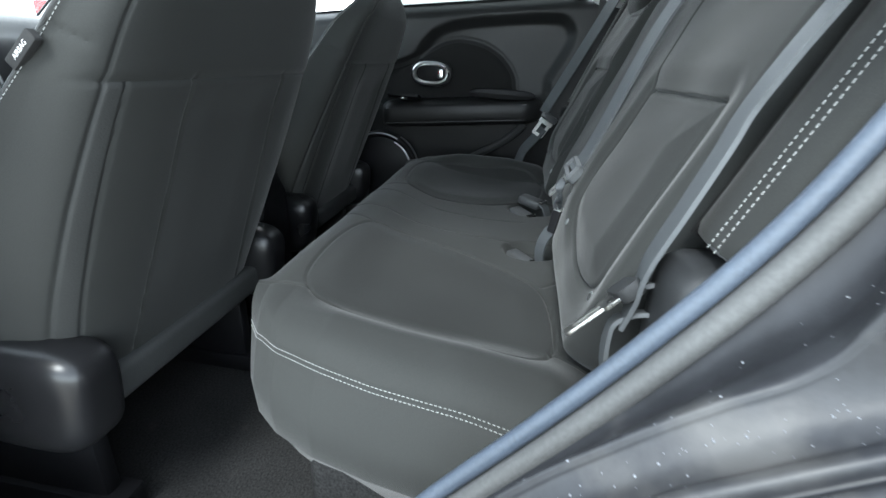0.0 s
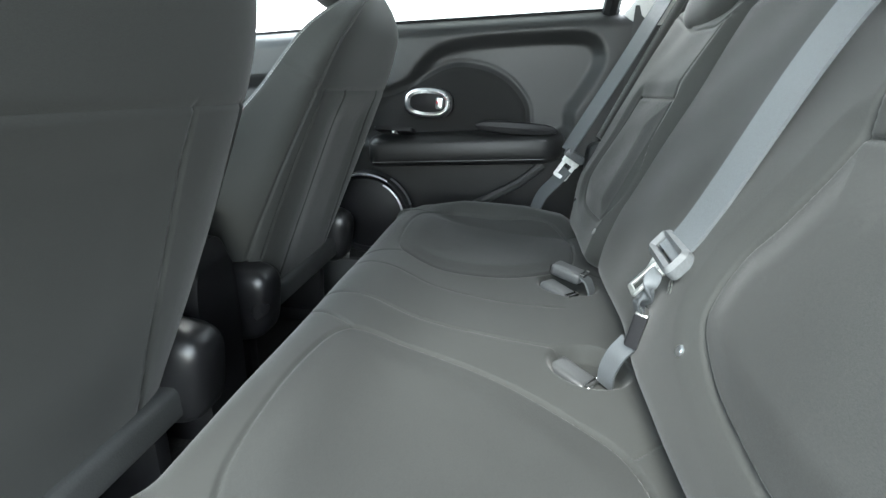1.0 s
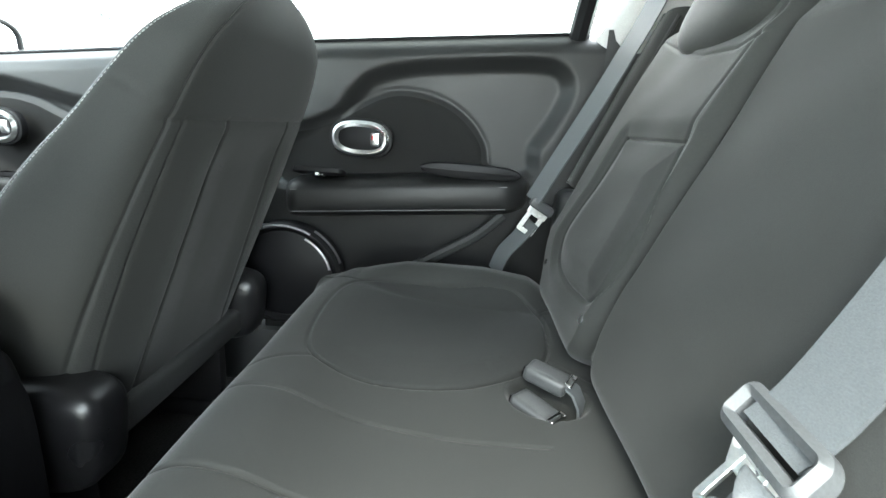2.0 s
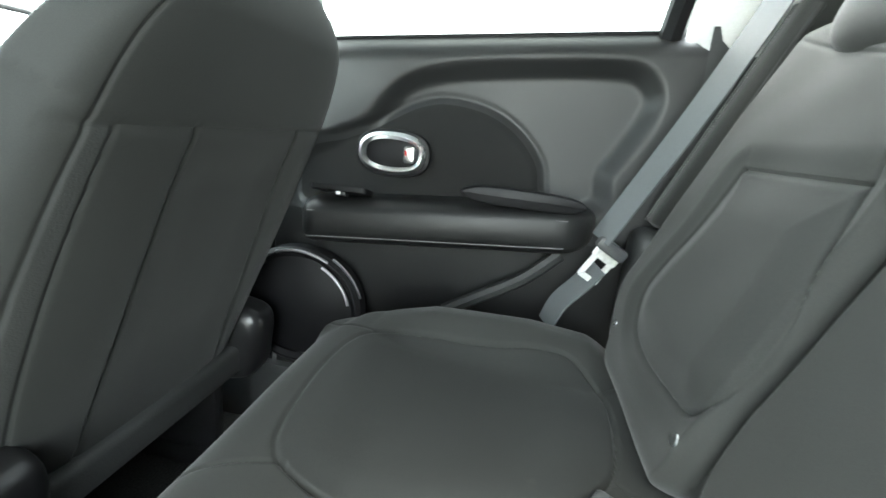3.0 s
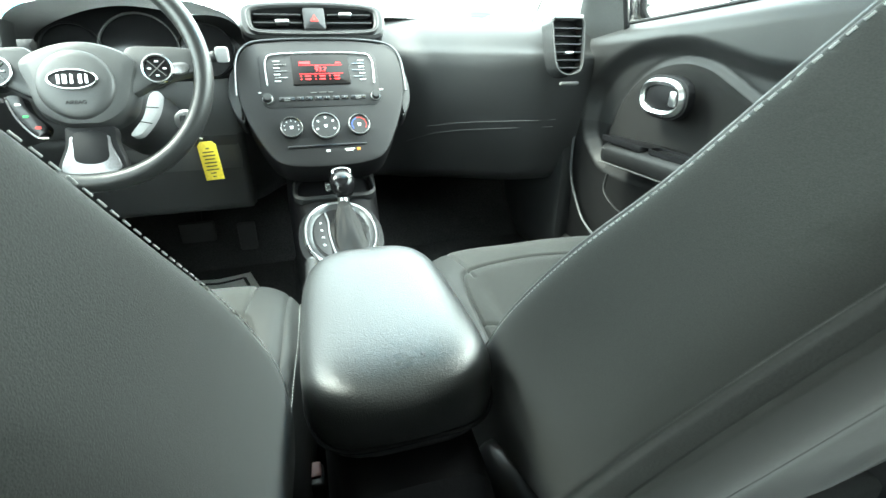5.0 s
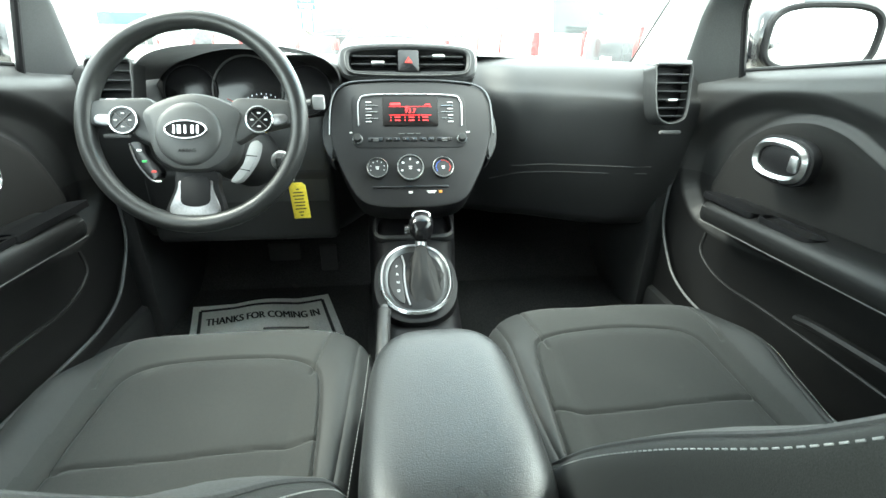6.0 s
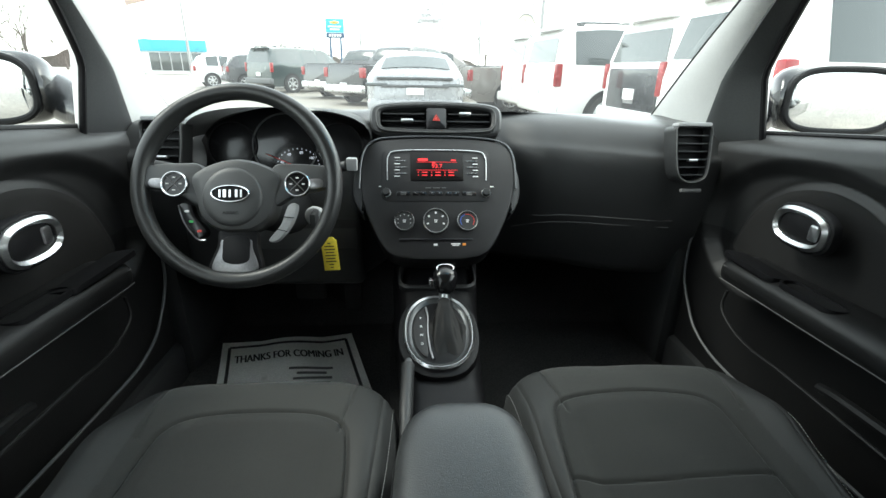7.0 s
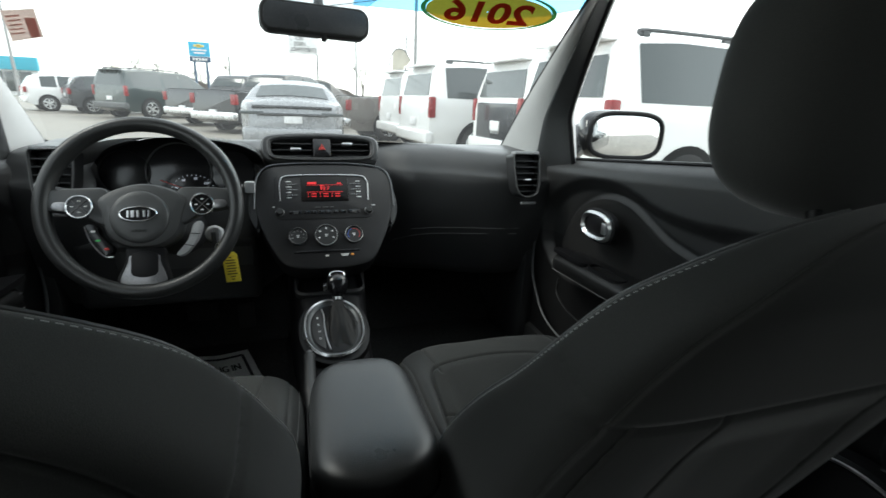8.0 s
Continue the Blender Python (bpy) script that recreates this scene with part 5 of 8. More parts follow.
part("latch_backing", plate(bmesh.new(), [(-0.022, -0.012), (0.030, -0.012), (0.018, -0.030), (-0.010, -0.030)][::-1], -0.0012, 0.0008, m, 0.0003), STEEL, tg)
bm = bmesh.new()
tw = smooth_line([(-0.150, 0.020, 0.812), (-0.158, 0.030, 0.795), (-0.146, 0.026, 0.777), (-0.134, 0.030, 0.764), (-0.134, 0.024, 0.748)], 40)
for k, wd in ((0, 0.013), (1, 0.011)):
    rows = []
    for i, p in enumerate(tw):
        a = 0.16 * i + 1.6 * k
        w, nn = Vector((math.cos(a), 0.5 * math.sin(a), 0.35 * math.sin(a))), Vector((-math.sin(a), 0.6 * math.cos(a), 0.2))
        c = Vector(p) + Vector((0.005, -0.004, 0)) * (k - 0.5) * 2 * math.cos(0.1 * i)
        rows.append([c + w * wd * math.cos(v) + nn * 0.004 * math.sin(v) for v in np.linspace(0, math.tau, 14, endpoint=False)])
    g = grid_bm(rows, close_v=True, cap=True)
    me = bpy.data.meshes.new("tmp")
    g.to_mesh(me)
    g.free()
    bm.from_mesh(me)
    bpy.data.meshes.remove(me)
part("twisted_webbing", bm, BELT, root)
bm = bmesh.new()
tube(bm, [(-0.166 + 0.004 * math.cos(v), 0.012, 0.795 + 0.012 * math.sin(v)) for v in np.linspace(0, math.tau, 18, endpoint=False)], 0.0007, True, 5)
part("wire_clip", bm, STEEL, root, "thin wire loop")
m2 = basis((-0.136, 0.026, 0.730), (-0.85, 0.45, 0.1), (0.15, -0.20, 0.95))
part("buckle_body", plate(bmesh.new(), [(-0.013, -0.020), (0.013, -0.020), (0.017, 0.021), (-0.017, 0.021)], -0.008, 0.008, m2, 0.004), DARK, root, "small black buckle")
part("buckle_lip", plate(bmesh.new(), shifted(rrect(0.030, 0.004, 0.001), 0, 0.021), -0.007, 0.007, m2, 0.001), STEEL, root)
bm = bmesh.new()
strap(bm, smooth_line([(-0.139, 0.034, 0.712), (-0.134, 0.044, 0.69), (-0.125, 0.048, 0.66), (-0.118, 0.045, 0.635)], 12), 0.024, (0.8, 0.6, 0))
part("anchor_webbing", bm, BELT, root)


def seat_buckle(x, y, z, turn, label, up=False):
    root = thing("belt_buckle", (x, y, 0.64), label, "seat belt buckle", group="rear belt buckles")
    m = Matrix.Translation((x, y, z)) @ Euler((0, 0, radians(turn))).to_matrix().to_4x4() @ Euler((radians(8), 0, 0)).to_matrix().to_4x4()
    bm = bmesh.new()
    box(bm, (0, 0.01, 0.0), (0.036, 0.060, 0.022), 0.008, m, 3)
    b = part("housing", bm, BUCKLE, root, "grey plastic buckle housing")
    bm = bmesh.new()
    box(bm, (0, 0.040, 0.001), (0.026, 0.004, 0.014), 0.001, m)
    part("release_button", bm, DARK, b)
    bm = bmesh.new()
    hoop(bm, rrect(0.030, 0.010, 0.002), 0.002, 0.0, 0.004, m @ basis((0, -0.021, 0.009), (1, 0, 0), (0, 1, 0)), 0.001)
    part("slot_rim", bm, CHROME, b)
    if up:
        bm = bmesh.new()
        strap(bm, [m @ Vector((0, -0.018, 0.004)), m @ Vector((0, -0.030, 0.0)), m @ Vector((0, -0.042, -0.016)), m @ Vector((0, -0.050, -0.045))], 0.028, m.to_3x3() @ Vector((1, 0, 0)))
        part("anchor_webbing", bm, BELT, root)
    return root


seat_buckle(0.138, 0.078, 0.645, -45, "grey seat belt buckle lying in the bench hollow")
seat_buckle(0.184, 0.055, 0.668, -30, "grey seat belt buckle standing beside its neighbour", True)
seat_buckle(-0.096, 0.076, 0.623, -42, "grey seat belt buckle sunk in the bench hollow")


def outer_belt(s):
    root = thing("outer_seat_belt", (s * 0.6, 0.0, 0.68), "grey webbing seat belt with steel tongue beside the backrest", "seat belt", group="outer rear belts")
    if s > 0:
        up = [(0.606, 0.046, 0.848), (0.606, 0.005, 0.93), (0.607, -0.055, 1.05), (0.62, -0.100, 1.14), (0.63, -0.15, 1.25), (0.60, -0.2, 1.42)]
        m = basis((0.604, 0.036, 0.815), (0.1, -0.86, -0.5), (0.0, -0.5, 0.86))
        low = [(0.612, 0.040, 0.80), (0.612, 0.065, 0.765), (0.615, 0.095, 0.725), (0.62, 0.11, 0.68)]
        acr = (0.8, 0.45, 0.2)
    else:
        up = [(-0.604, 0.004, 0.803), (-0.608, 0.000, 0.825), (-0.614, -0.003, 0.858), (-0.613, -0.019, 0.902), (-0.606, -0.037, 0.945), (-0.599, -0.048, 0.971), (-0.602, -0.063, 1.007), (-0.600, -0.120, 1.12), (-0.59, -0.19, 1.30), (-0.58, -0.22, 1.42)]
        m = basis((-0.607, 0.022, 0.811), (0.90, -0.05, -0.40), (0.0, -0.66, 0.75))
        low = [(-0.606, 0.010, 0.824), (-0.612, -0.010, 0.837), (-0.618, -0.026, 0.839), (-0.622, -0.031, 0.831), (-0.620, -0.020, 0.818), (-0.612, 0.000, 0.808), (-0.608, 0.014, 0.79), (-0.61, 0.010, 0.74), (-0.62, -0.02, 0.66)]
        acr = (0.90, -0.05, -0.40)
    bm = bmesh.new()
    strap(bm, smooth_line(up, 60), 0.047, acr if s > 0 else [(1, -0.20, -0.10), (1, -0.22, 0.0)])
    part("webbing", bm, BELT, root)
    bm = bmesh.new()
    strap(bm, smooth_line(low, 40), 0.045 if s > 0 else 0.026, acr)
    part("lap_webbing", bm, BELT, root)
    tg = part("tongue_grip", plate(bmesh.new(), rrect(0.056, 0.022, 0.008), -0.006, 0.007, m @ Matrix.Translation((0, 0.022, 0)), 0.004), BUCKLE if s > 0 else PLASTIC, root, "dark plastic tongue grip")
    part("latch_plate", hoop(bmesh.new(), shifted(rrect(0.040 if s > 0 else 0.030, 0.058 if s > 0 else 0.052, 0.006), 0, -0.016), 0.010, -0.0012, 0.0018, m, 0.0006), LATCH if s > 0 else STEEL, tg, "bright steel latch plate")
    part("latch_top", plate(bmesh.new(), shifted(rrect(0.046, 0.018, 0.004), 0, 0.006), -0.0012, 0.0018, m, 0.0006), LATCH if s > 0 else STEEL, tg)
    return root


outer_belt(1)
outer_belt(-1)

# ---- dashboard ----
dash = thing("dashboard", (0, 1.9, 0.55), "dark grey moulded dashboard with round-cornered centre stack", "dashboard")


def dash_face(x):
    """How far the dash face comes back at its upper edge."""
    e = float(step(0.46, 0.60, abs(x))) if x < 0 else float(step(0.26, 0.62, x))
    c = float(step(0.30, 0.17, abs(x)))
    return 1.705 - 0.115 * e + 0.05 * c


xs = np.linspace(-0.715, 0.715, 120)
rows = []
for x in xs:
    f = dash_face(x)
    drv = float(step(-0.10, -0.20, x)) * float(step(-0.60, -0.52, x))
    ztop = 1.072 - 0.018 * (x / 0.7) ** 2
    prof = [(2.28, 1.01), (2.10, 1.035), (1.95, 1.055), (1.82, ztop), (f + 0.092, ztop - 0.004), (f + 0.048, ztop - 0.023), (f + 0.017, ztop - 0.062),
            (f - 0.002, 0.97), (f + 0.006, 0.90), (f + 0.030, 0.81), (f + 0.055, 0.745), (f + 0.085, 0.68), (f + 0.105, 0.645), (f + 0.14, 0.62), (f + 0.22, 0.61), (2.25, 0.62)]
    if drv > 0:
        low = [(2.28, 1.01), (2.10, 1.035), (1.95, 1.055), (1.82, ztop), (1.75, ztop + 0.0), (1.705, ztop - 0.02), (1.665, ztop - 0.06),
               (1.645, 0.95), (1.63, 0.88), (1.615, 0.80), (1.615, 0.745), (1.63, 0.69), (1.66, 0.655), (1.72, 0.63), (1.80, 0.62), (2.25, 0.62)]
        prof = [(a[0] * (1 - drv) + b[0] * drv, a[1] * (1 - drv) + b[1] * drv) for a, b in zip(prof, low)]
    rows.append([(x, y, z) for y, z in smooth_line(prof, 90)])
part("pad", grid_bm(rows), SOFT, dash)
# seam lines across the passenger side
bm = bmesh.new()
for pts in ([(0.235, 0.748), (0.30, 0.772), (0.40, 0.786), (0.53, 0.795), (0.66, 0.798)], [(0.285, 0.795), (0.38, 0.806), (0.50, 0.814), (0.66, 0.818)]):
    line = []
    for x, z in smooth_line(pts, 40):
        i = int(np.argmin(np.abs(xs - x)))
        col = np.array(rows[i])
        seg = col[45:]
        j = int(np.argmin(np.abs(seg[:, 2] - z)))
        line.append((x, seg[j, 1] - 0.0018, z))
    tube(bm, smooth_line(line[::5], 60), 0.0011, seg=6)
# lighter grey stands for the faint highlight along each seam
part("trim_line", bm, PIPING, dash, "thin seam line over the glove box, paled for its highlight")

# centre stack, built in its own sloping plane
ST = basis((0.005, 1.585, 0.91), (1, 0, 0), (0, 0.568, 0.823))
out = smooth_line([(-0.150, 0.122), (-0.085, 0.132), (0.0, 0.134), (0.085, 0.132), (0.158, 0.120), (0.186, 0.085), (0.190, 0.03), (0.178, -0.035), (0.152, -0.10), (0.118, -0.155), (0.07, -0.172), (0.0, -0.175), (-0.07, -0.172), (-0.118, -0.155), (-0.152, -0.10), (-0.176, -0.035), (-0.184, 0.03), (-0.178, 0.085)], 90, True)
stack = part("centre_panel", plate(bmesh.new(), out, -0.10, 0.0, ST, 0.008), STACK, dash, "black centre stack panel")
top_rim = smooth_line([(-0.186, 0.0), (-0.180, 0.085), (-0.152, 0.124), (-0.085, 0.134), (0.0, 0.136), (0.085, 0.134), (0.160, 0.122), (0.188, 0.085), (0.192, 0.0)], 60)
bm = bmesh.new()
tube(bm, [ST @ Vector((x, y, -0.001)) for x, y in top_rim], 0.0026, seg=8)
part("stack_rim", bm, SATIN, stack, "thin satin rim round the stack")
for sx in (-1, 1):
    ear = [(sx * x, y) for x, y in smooth_line([(0.165, 0.088), (0.194, 0.062), (0.203, 0.015), (0.197, -0.030), (0.176, -0.062), (0.164, -0.02), (0.162, 0.04)], 40, True)]
    part("stack_ear", plate(bmesh.new(), ear, -0.06, -0.006, ST, 0.008), PLASTIC, stack)
# radio
inner = smooth_line([(-0.119, 0.020), (-0.120, 0.06), (-0.117, 0.082), (-0.098, 0.095), (0.0, 0.098), (0.098, 0.095), (0.117, 0.082), (0.120, 0.06), (0.118, 0.020)], 50)
radio = part("radio", plate(bmesh.new(), rrect(0.262, 0.135, 0.02), -0.005, 0.0012, ST @ Matrix.Translation((-0.003, 0.034, 0)), 0.001), STACK, stack, "black radio face")
bm = bmesh.new()
tube(bm, [ST @ Vector((x, y, 0.0035)) for x, y in inner], 0.0014, seg=6)
part("radio_bezel", bm, SILVER, radio, "thin silver bezel line")
part("display", plate(bmesh.new(), shifted(rrect(0.128, 0.074, 0.004), 0, 0.056), 0.001, 0.0032, ST, 0.001), SCREEN, radio, "dark display glass")
def on_stack(x, y, z=0.0036):
    return ST @ Matrix.Translation((x, y, z))
letters("display_digits", "93.7", 0.0150, on_stack(0.0, 0.0555), REDGLOW, radio, label="red digits of the radio frequency")
bm = bmesh.new()
plate(bm, shifted(rrect(0.024, 0.006, 0.001), -0.0345, 0.0725), 0.003, 0.0040, ST, 0.0002)
plate(bm, shifted(rrect(0.012, 0.0032, 0.001), 0.040, 0.0715), 0.003, 0.0040, ST, 0.0002)
plate(bm, shifted(rrect(0.098, 0.0008, 0.0003), 0.0, 0.0665), 0.003, 0.0040, ST, 0.0002)
plate(bm, shifted(rrect(0.098, 0.0008, 0.0003), 0.0, 0.0455), 0.003, 0.0040, ST, 0.0002)
plate(bm, shifted(rrect(0.008, 0.003, 0.0006), -0.008, 0.0645), 0.003, 0.0040, ST, 0.0002)
for r in (0.0400, 0.0325):
    for c in range(3):
        plate(bm, shifted(rrect(0.0022, 0.0026, 0.0005), -0.045 + 0.032 * c, r), 0.003, 0.0040, ST, 0.0002)
        plate(bm, shifted(rrect(0.013, 0.0022, 0.0005), -0.030 + 0.032 * c, r), 0.003, 0.0040, ST, 0.0002)
part("display_field", bm, REDGLOW, radio, "glowing red display fields", smooth=False)
for sx, x0 in ((-1, -0.088), (1, 0.085)):
    for k in range(4):
        y = 0.078 - 0.016 * k
        bm = bmesh.new()
        plate(bm, shifted(rrect(0.013, 0.0020, 0.0005), x0 - 0.008 * (1 if sx < 0 else -1), y), 0.002, 0.0028, ST, 0.0002)
        part("button_word", bm, WHITE, radio, smooth=False)
        if k < 3:
            bm = bmesh.new()
            plate(bm, shifted(rrect(0.027, 0.0010, 0.0004), x0, y - 0.0085), 0.002, 0.0036, ST, 0.0004)
            part("button_line", bm, CHROME, radio, smooth=False)
for x in (-0.1215, 0.1165):
    k = part("radio_knob", lathe(bmesh.new(), [(0.0125, 0.0), (0.0125, 0.003), (0.0095, 0.0035), (0.009, 0.013), (0.008, 0.015), (0.006, 0.0152)], on_stack(x, -0.0125, 0.0), 30), PLASTIC, stack, "small round radio knob")
    part("knob_ring", hoop(bmesh.new(), oval(0.0108, 0.0108, 30), 0.0016, 0.002, 0.0045, on_stack(x, -0.0125, 0.0), 0.0004), SILVER, k)
    bm = bmesh.new()
    plate(bm, shifted(rrect(0.012, 0.0026, 0.0005), x + (0.014 if x > 0 else -0.012), 0.0045), 0.0, 0.0006, ST, 0.0002)
    part("knob_word", bm, WHITE, stack, smooth=False)
    bm = bmesh.new()
    plate(bm, shifted(rrect(0.009, 0.0026, 0.0005), x + (-0.014 if x > 0 else 0.014), 0.0045), 0.0, 0.0006, ST, 0.0002)
    part("knob_word", bm, WHITE, stack, smooth=False)
for x, w in ((-0.081, 0.030), (-0.052, 0.012), (-0.034, 0.012), (-0.013, 0.012), (0.005, 0.012), (0.026, 0.012), (0.045, 0.012), (0.076, 0.030)):
    b = part("preset_button", plate(bmesh.new(), shifted(rrect(w + 0.004, 0.010, 0.002), x, -0.0135), -0.001, 0.0028, ST, 0.001), PIANO, stack)
    bm = bmesh.new()
    plate(bm, shifted(rrect(w * 0.42 if w > 0.02 else 0.0022, 0.0026, 0.0004), x, -0.0125), 0.002, 0.0032, ST, 0.0002)
    if w > 0.02:
        part("button_word", bm, PIPING, b, smooth=False)
        bm = bmesh.new()
        plate(bm, shifted(rrect(w * 0.42, 0.0022, 0.0005), x, -0.0168), 0.002, 0.0032, ST, 0.0002)
    part("button_word", bm, PIPING, b, smooth=False)
for x, w in ((-0.022, 0.014), (-0.002, 0.016), (0.016, 0.010)):
    part("button_word", plate(bmesh.new(), shifted(rrect(w, 0.0018, 0.0004), x, 0.0005), 0.0, 0.0026, ST, 0.0002), PIPING, radio, smooth=False)
# climate knobs
for x, r in ((-0.0785, 0.0235), (-0.005, 0.0300), (0.0690, 0.0240)):
    M = on_stack(x, -0.0835, 0.0)
    k = part("climate_knob", lathe(bmesh.new(), [(r, 0.0), (r, 0.009), (r * 0.95, 0.0112), (r * 0.90, 0.0105), (r * 0.88, 0.0085), (r * 0.30, 0.0088), (r * 0.10, 0.0088)], M, 44), PLASTIC, stack, "round black climate dial")
    part("dial_ring", hoop(bmesh.new(), oval(r, r, 48), r * 0.065, 0.007, 0.0120, M, 0.0006), SILVER, k, "thin satin silver ring")
    n = 5 if r > 0.028 else 7
    for j in range(n):
        a = radians(200 - 220 * j / (n - 1))
        bm = bmesh.new()
        mm = M @ Matrix.Translation((r * 0.66 * math.cos(a), r * 0.66 * math.sin(a), 0.0086)) @ Euler((0, 0, a)).to_matrix().to_4x4()
        if x > 0.05:
            plate(bm, rrect(0.0016, r * 0.40, 0.0005), -0.0005, 0.0006, mm, 0.0002)
        elif r > 0.028:
            plate(bm, oval(0.0030, 0.0022, 8), -0.0005, 0.0006, mm, 0.0002)
        else:
            plate(bm, rrect(0.0026, 0.0016, 0.0004), -0.0005, 0.0006, mm, 0.0002)
        part("dial_mark", bm, WHITE if x < 0.05 else (BLUEP if j < 3 else RED), k, smooth=False)
    for dy, ww in ((0.0016, 0.008), (-0.0026, 0.006)):
        part("dial_word", plate(bmesh.new(), shifted(rrect(ww, 0.0024, 0.0005), 0, dy), 0.0084, 0.0094, M, 0.0002), WHITE, k, smooth=False)
bm = bmesh.new()
plate(bm, shifted(rrect(0.172, 0.005, 0.002), -0.005, -0.127), 0.0, 0.003, ST, 0.0015)
part("button_ledge", bm, PIANO, stack)
for x, y, w, hh in ((-0.006, -0.139, 0.009, 0.005), (0.041, -0.137, 0.022, 0.0022), (0.041, -0.1405, 0.016, 0.0022)):
    part("button_word", plate(bmesh.new(), shifted(rrect(w, hh, 0.0005), x, y), 0.0, 0.001, ST, 0.0003), WHITE, stack, smooth=False)
bm = bmesh.new()
plate(bm, shifted(rrect(0.008, 0.006, 0.001), 0.061, -0.1385), 0.0, 0.0012, ST, 0.0003)
part("warning_lamp", bm, ORANGE, stack, "small amber lamp")

# centre vents with the hazard button
VM = basis((0.005, 1.692, 1.058), (1, 0, 0), (0, 0.50, 0.866))
vent_o = smooth_line([(-0.150, 0.0), (-0.142, 0.026), (-0.10, 0.036), (0.0, 0.040), (0.10, 0.036), (0.142, 0.026), (0.150, 0.0), (0.140, -0.030), (0.10, -0.038), (0.0, -0.040), (-0.10, -0.038), (-0.140, -0.030)], 70, True)
part("vent_surround", hoop(bmesh.new(), [(x * 1.10, y * 1.22 + 0.002) for x, y in vent_o], 0.022, -0.10, 0.006, VM, 0.006), SOFT, dash, "soft rounded surround of the centre vents")
cv = part("centre_vent", hoop(bmesh.new(), vent_o, 0.011, -0.05, 0.014, VM, 0.004), PLASTIC, dash, "black frame of the centre air vents")
part("vent_back", plate(bmesh.new(), inset(vent_o, 0.004), -0.050, -0.020, VM, 0.002), DARK, cv)
bm = bmesh.new()
tube(bm, [VM @ Vector((x, y, 0.0135)) for x, y in inset(vent_o, 0.003)], 0.0012, True, 6)
part("vent_rim_line", bm, PIPING, cv)
for k, y in enumerate((-0.021, -0.004, 0.014)):
    for sx in (-1, 1):
        w = 0.108 - 0.006 * abs(k - 1)
        bm = bmesh.new()
        box(bm, (sx * 0.081, y, -0.008), (w, 0.0035, 0.022), 0.0015, VM @ Euler((radians(12), 0, 0)).to_matrix().to_4x4())
        part("vent_slat", bm, PLASTIC, cv)
for sx, y in ((-1, -0.004), (1, 0.014)):
    bm = bmesh.new()
    box(bm, (sx * 0.072, y, 0.002), (0.030, 0.008, 0.014), 0.003, VM)
    part("vent_tab", bm, SILVER, cv, "silver slider tab")
hz = part("hazard_button", plate(bmesh.new(), rrect(0.050, 0.056, 0.006), -0.02, 0.012, VM, 0.004), PIANO, cv, "square black hazard light button")
bm = bmesh.new()
tri = [(-0.0095, -0.007), (0.0095, -0.007), (0.0, 0.0095)]
hoop(bm, tri, 0.0026, 0.012, 0.0128, VM, 0.0002)
part("hazard_mark", bm, RED, hz, "red triangle", smooth=False)
bm = bmesh.new()
plate(bm, [(x * 0.5, y * 0.5 - 0.0008) for x, y in tri], 0.0115, 0.0126, VM, 0.0002)
part("hazard_fill", bm, RED, hz, smooth=False)


def side_vent(s):
    M = basis((s * 0.594, 1.548, 1.0), (1, 0, 0), (0, 0.20, 0.98))
    o = [(s * x, y) for x, y in smooth_line([(-0.044, 0.064), (0.0, 0.070), (0.038, 0.064), (0.042, 0.03), (0.038, -0.040), (0.022, -0.060), (-0.010, -0.064), (-0.034, -0.046), (-0.043, 0.0), (-0.046, 0.04)], 60, True)]
    v = part("side_vent", hoop(bmesh.new(), o, 0.006, -0.04, 0.012, M, 0.003), PLASTIC, dash, "black corner air vent frame")
    part("vent_back", plate(bmesh.new(), inset(o, 0.003), -0.045, -0.020, M, 0.002), DARK, v)
    bm = bmesh.new()
    tube(bm, [M @ Vector((x, y, 0.0118)) for x, y in inset(o, 0.002)], 0.0013, True, 6)
    part("vent_rim_line", bm, PIPING, v, "thin grey rim line")
    bm = bmesh.new()
    box(bm, (s * -0.006, 0.068, 0.004), (0.080, 0.009, 0.03), 0.004, M)
    part("vent_cap", bm, PILLAR, v)
    for k in range(6):
        y = 0.044 - 0.018 * k
        w0, w1 = np.interp(y, (-0.06, -0.045, 0.0, 0.05), (-0.02, -0.032, -0.041, -0.043)), np.interp(y, (-0.06, -0.04, 0.03), (0.025, 0.038, 0.042))
        bm = bmesh.new()
        box(bm, (s * 0.5 * (w0 + w1), y, -0.004), (w1 - w0 - 0.008, 0.0032, 0.020), 0.0014, M @ Matrix.Translation((0, 0, 0)))
        part("vent_slat", bm, PLASTIC, v)
    bm = bmesh.new()
    box(bm, (s * 0.0, -0.012, 0.006), (0.022, 0.006, 0.012), 0.002, M)
    part("vent_tab", bm, SILVER, v, "silver slider tab")
    bm = bmesh.new()
    box(bm, (s * 0.006, -0.082, 0.000), (0.050, 0.009, 0.012), 0.004, M)
    part("vent_wheel", bm, PIPING, v)


side_vent(1)
side_vent(-1)

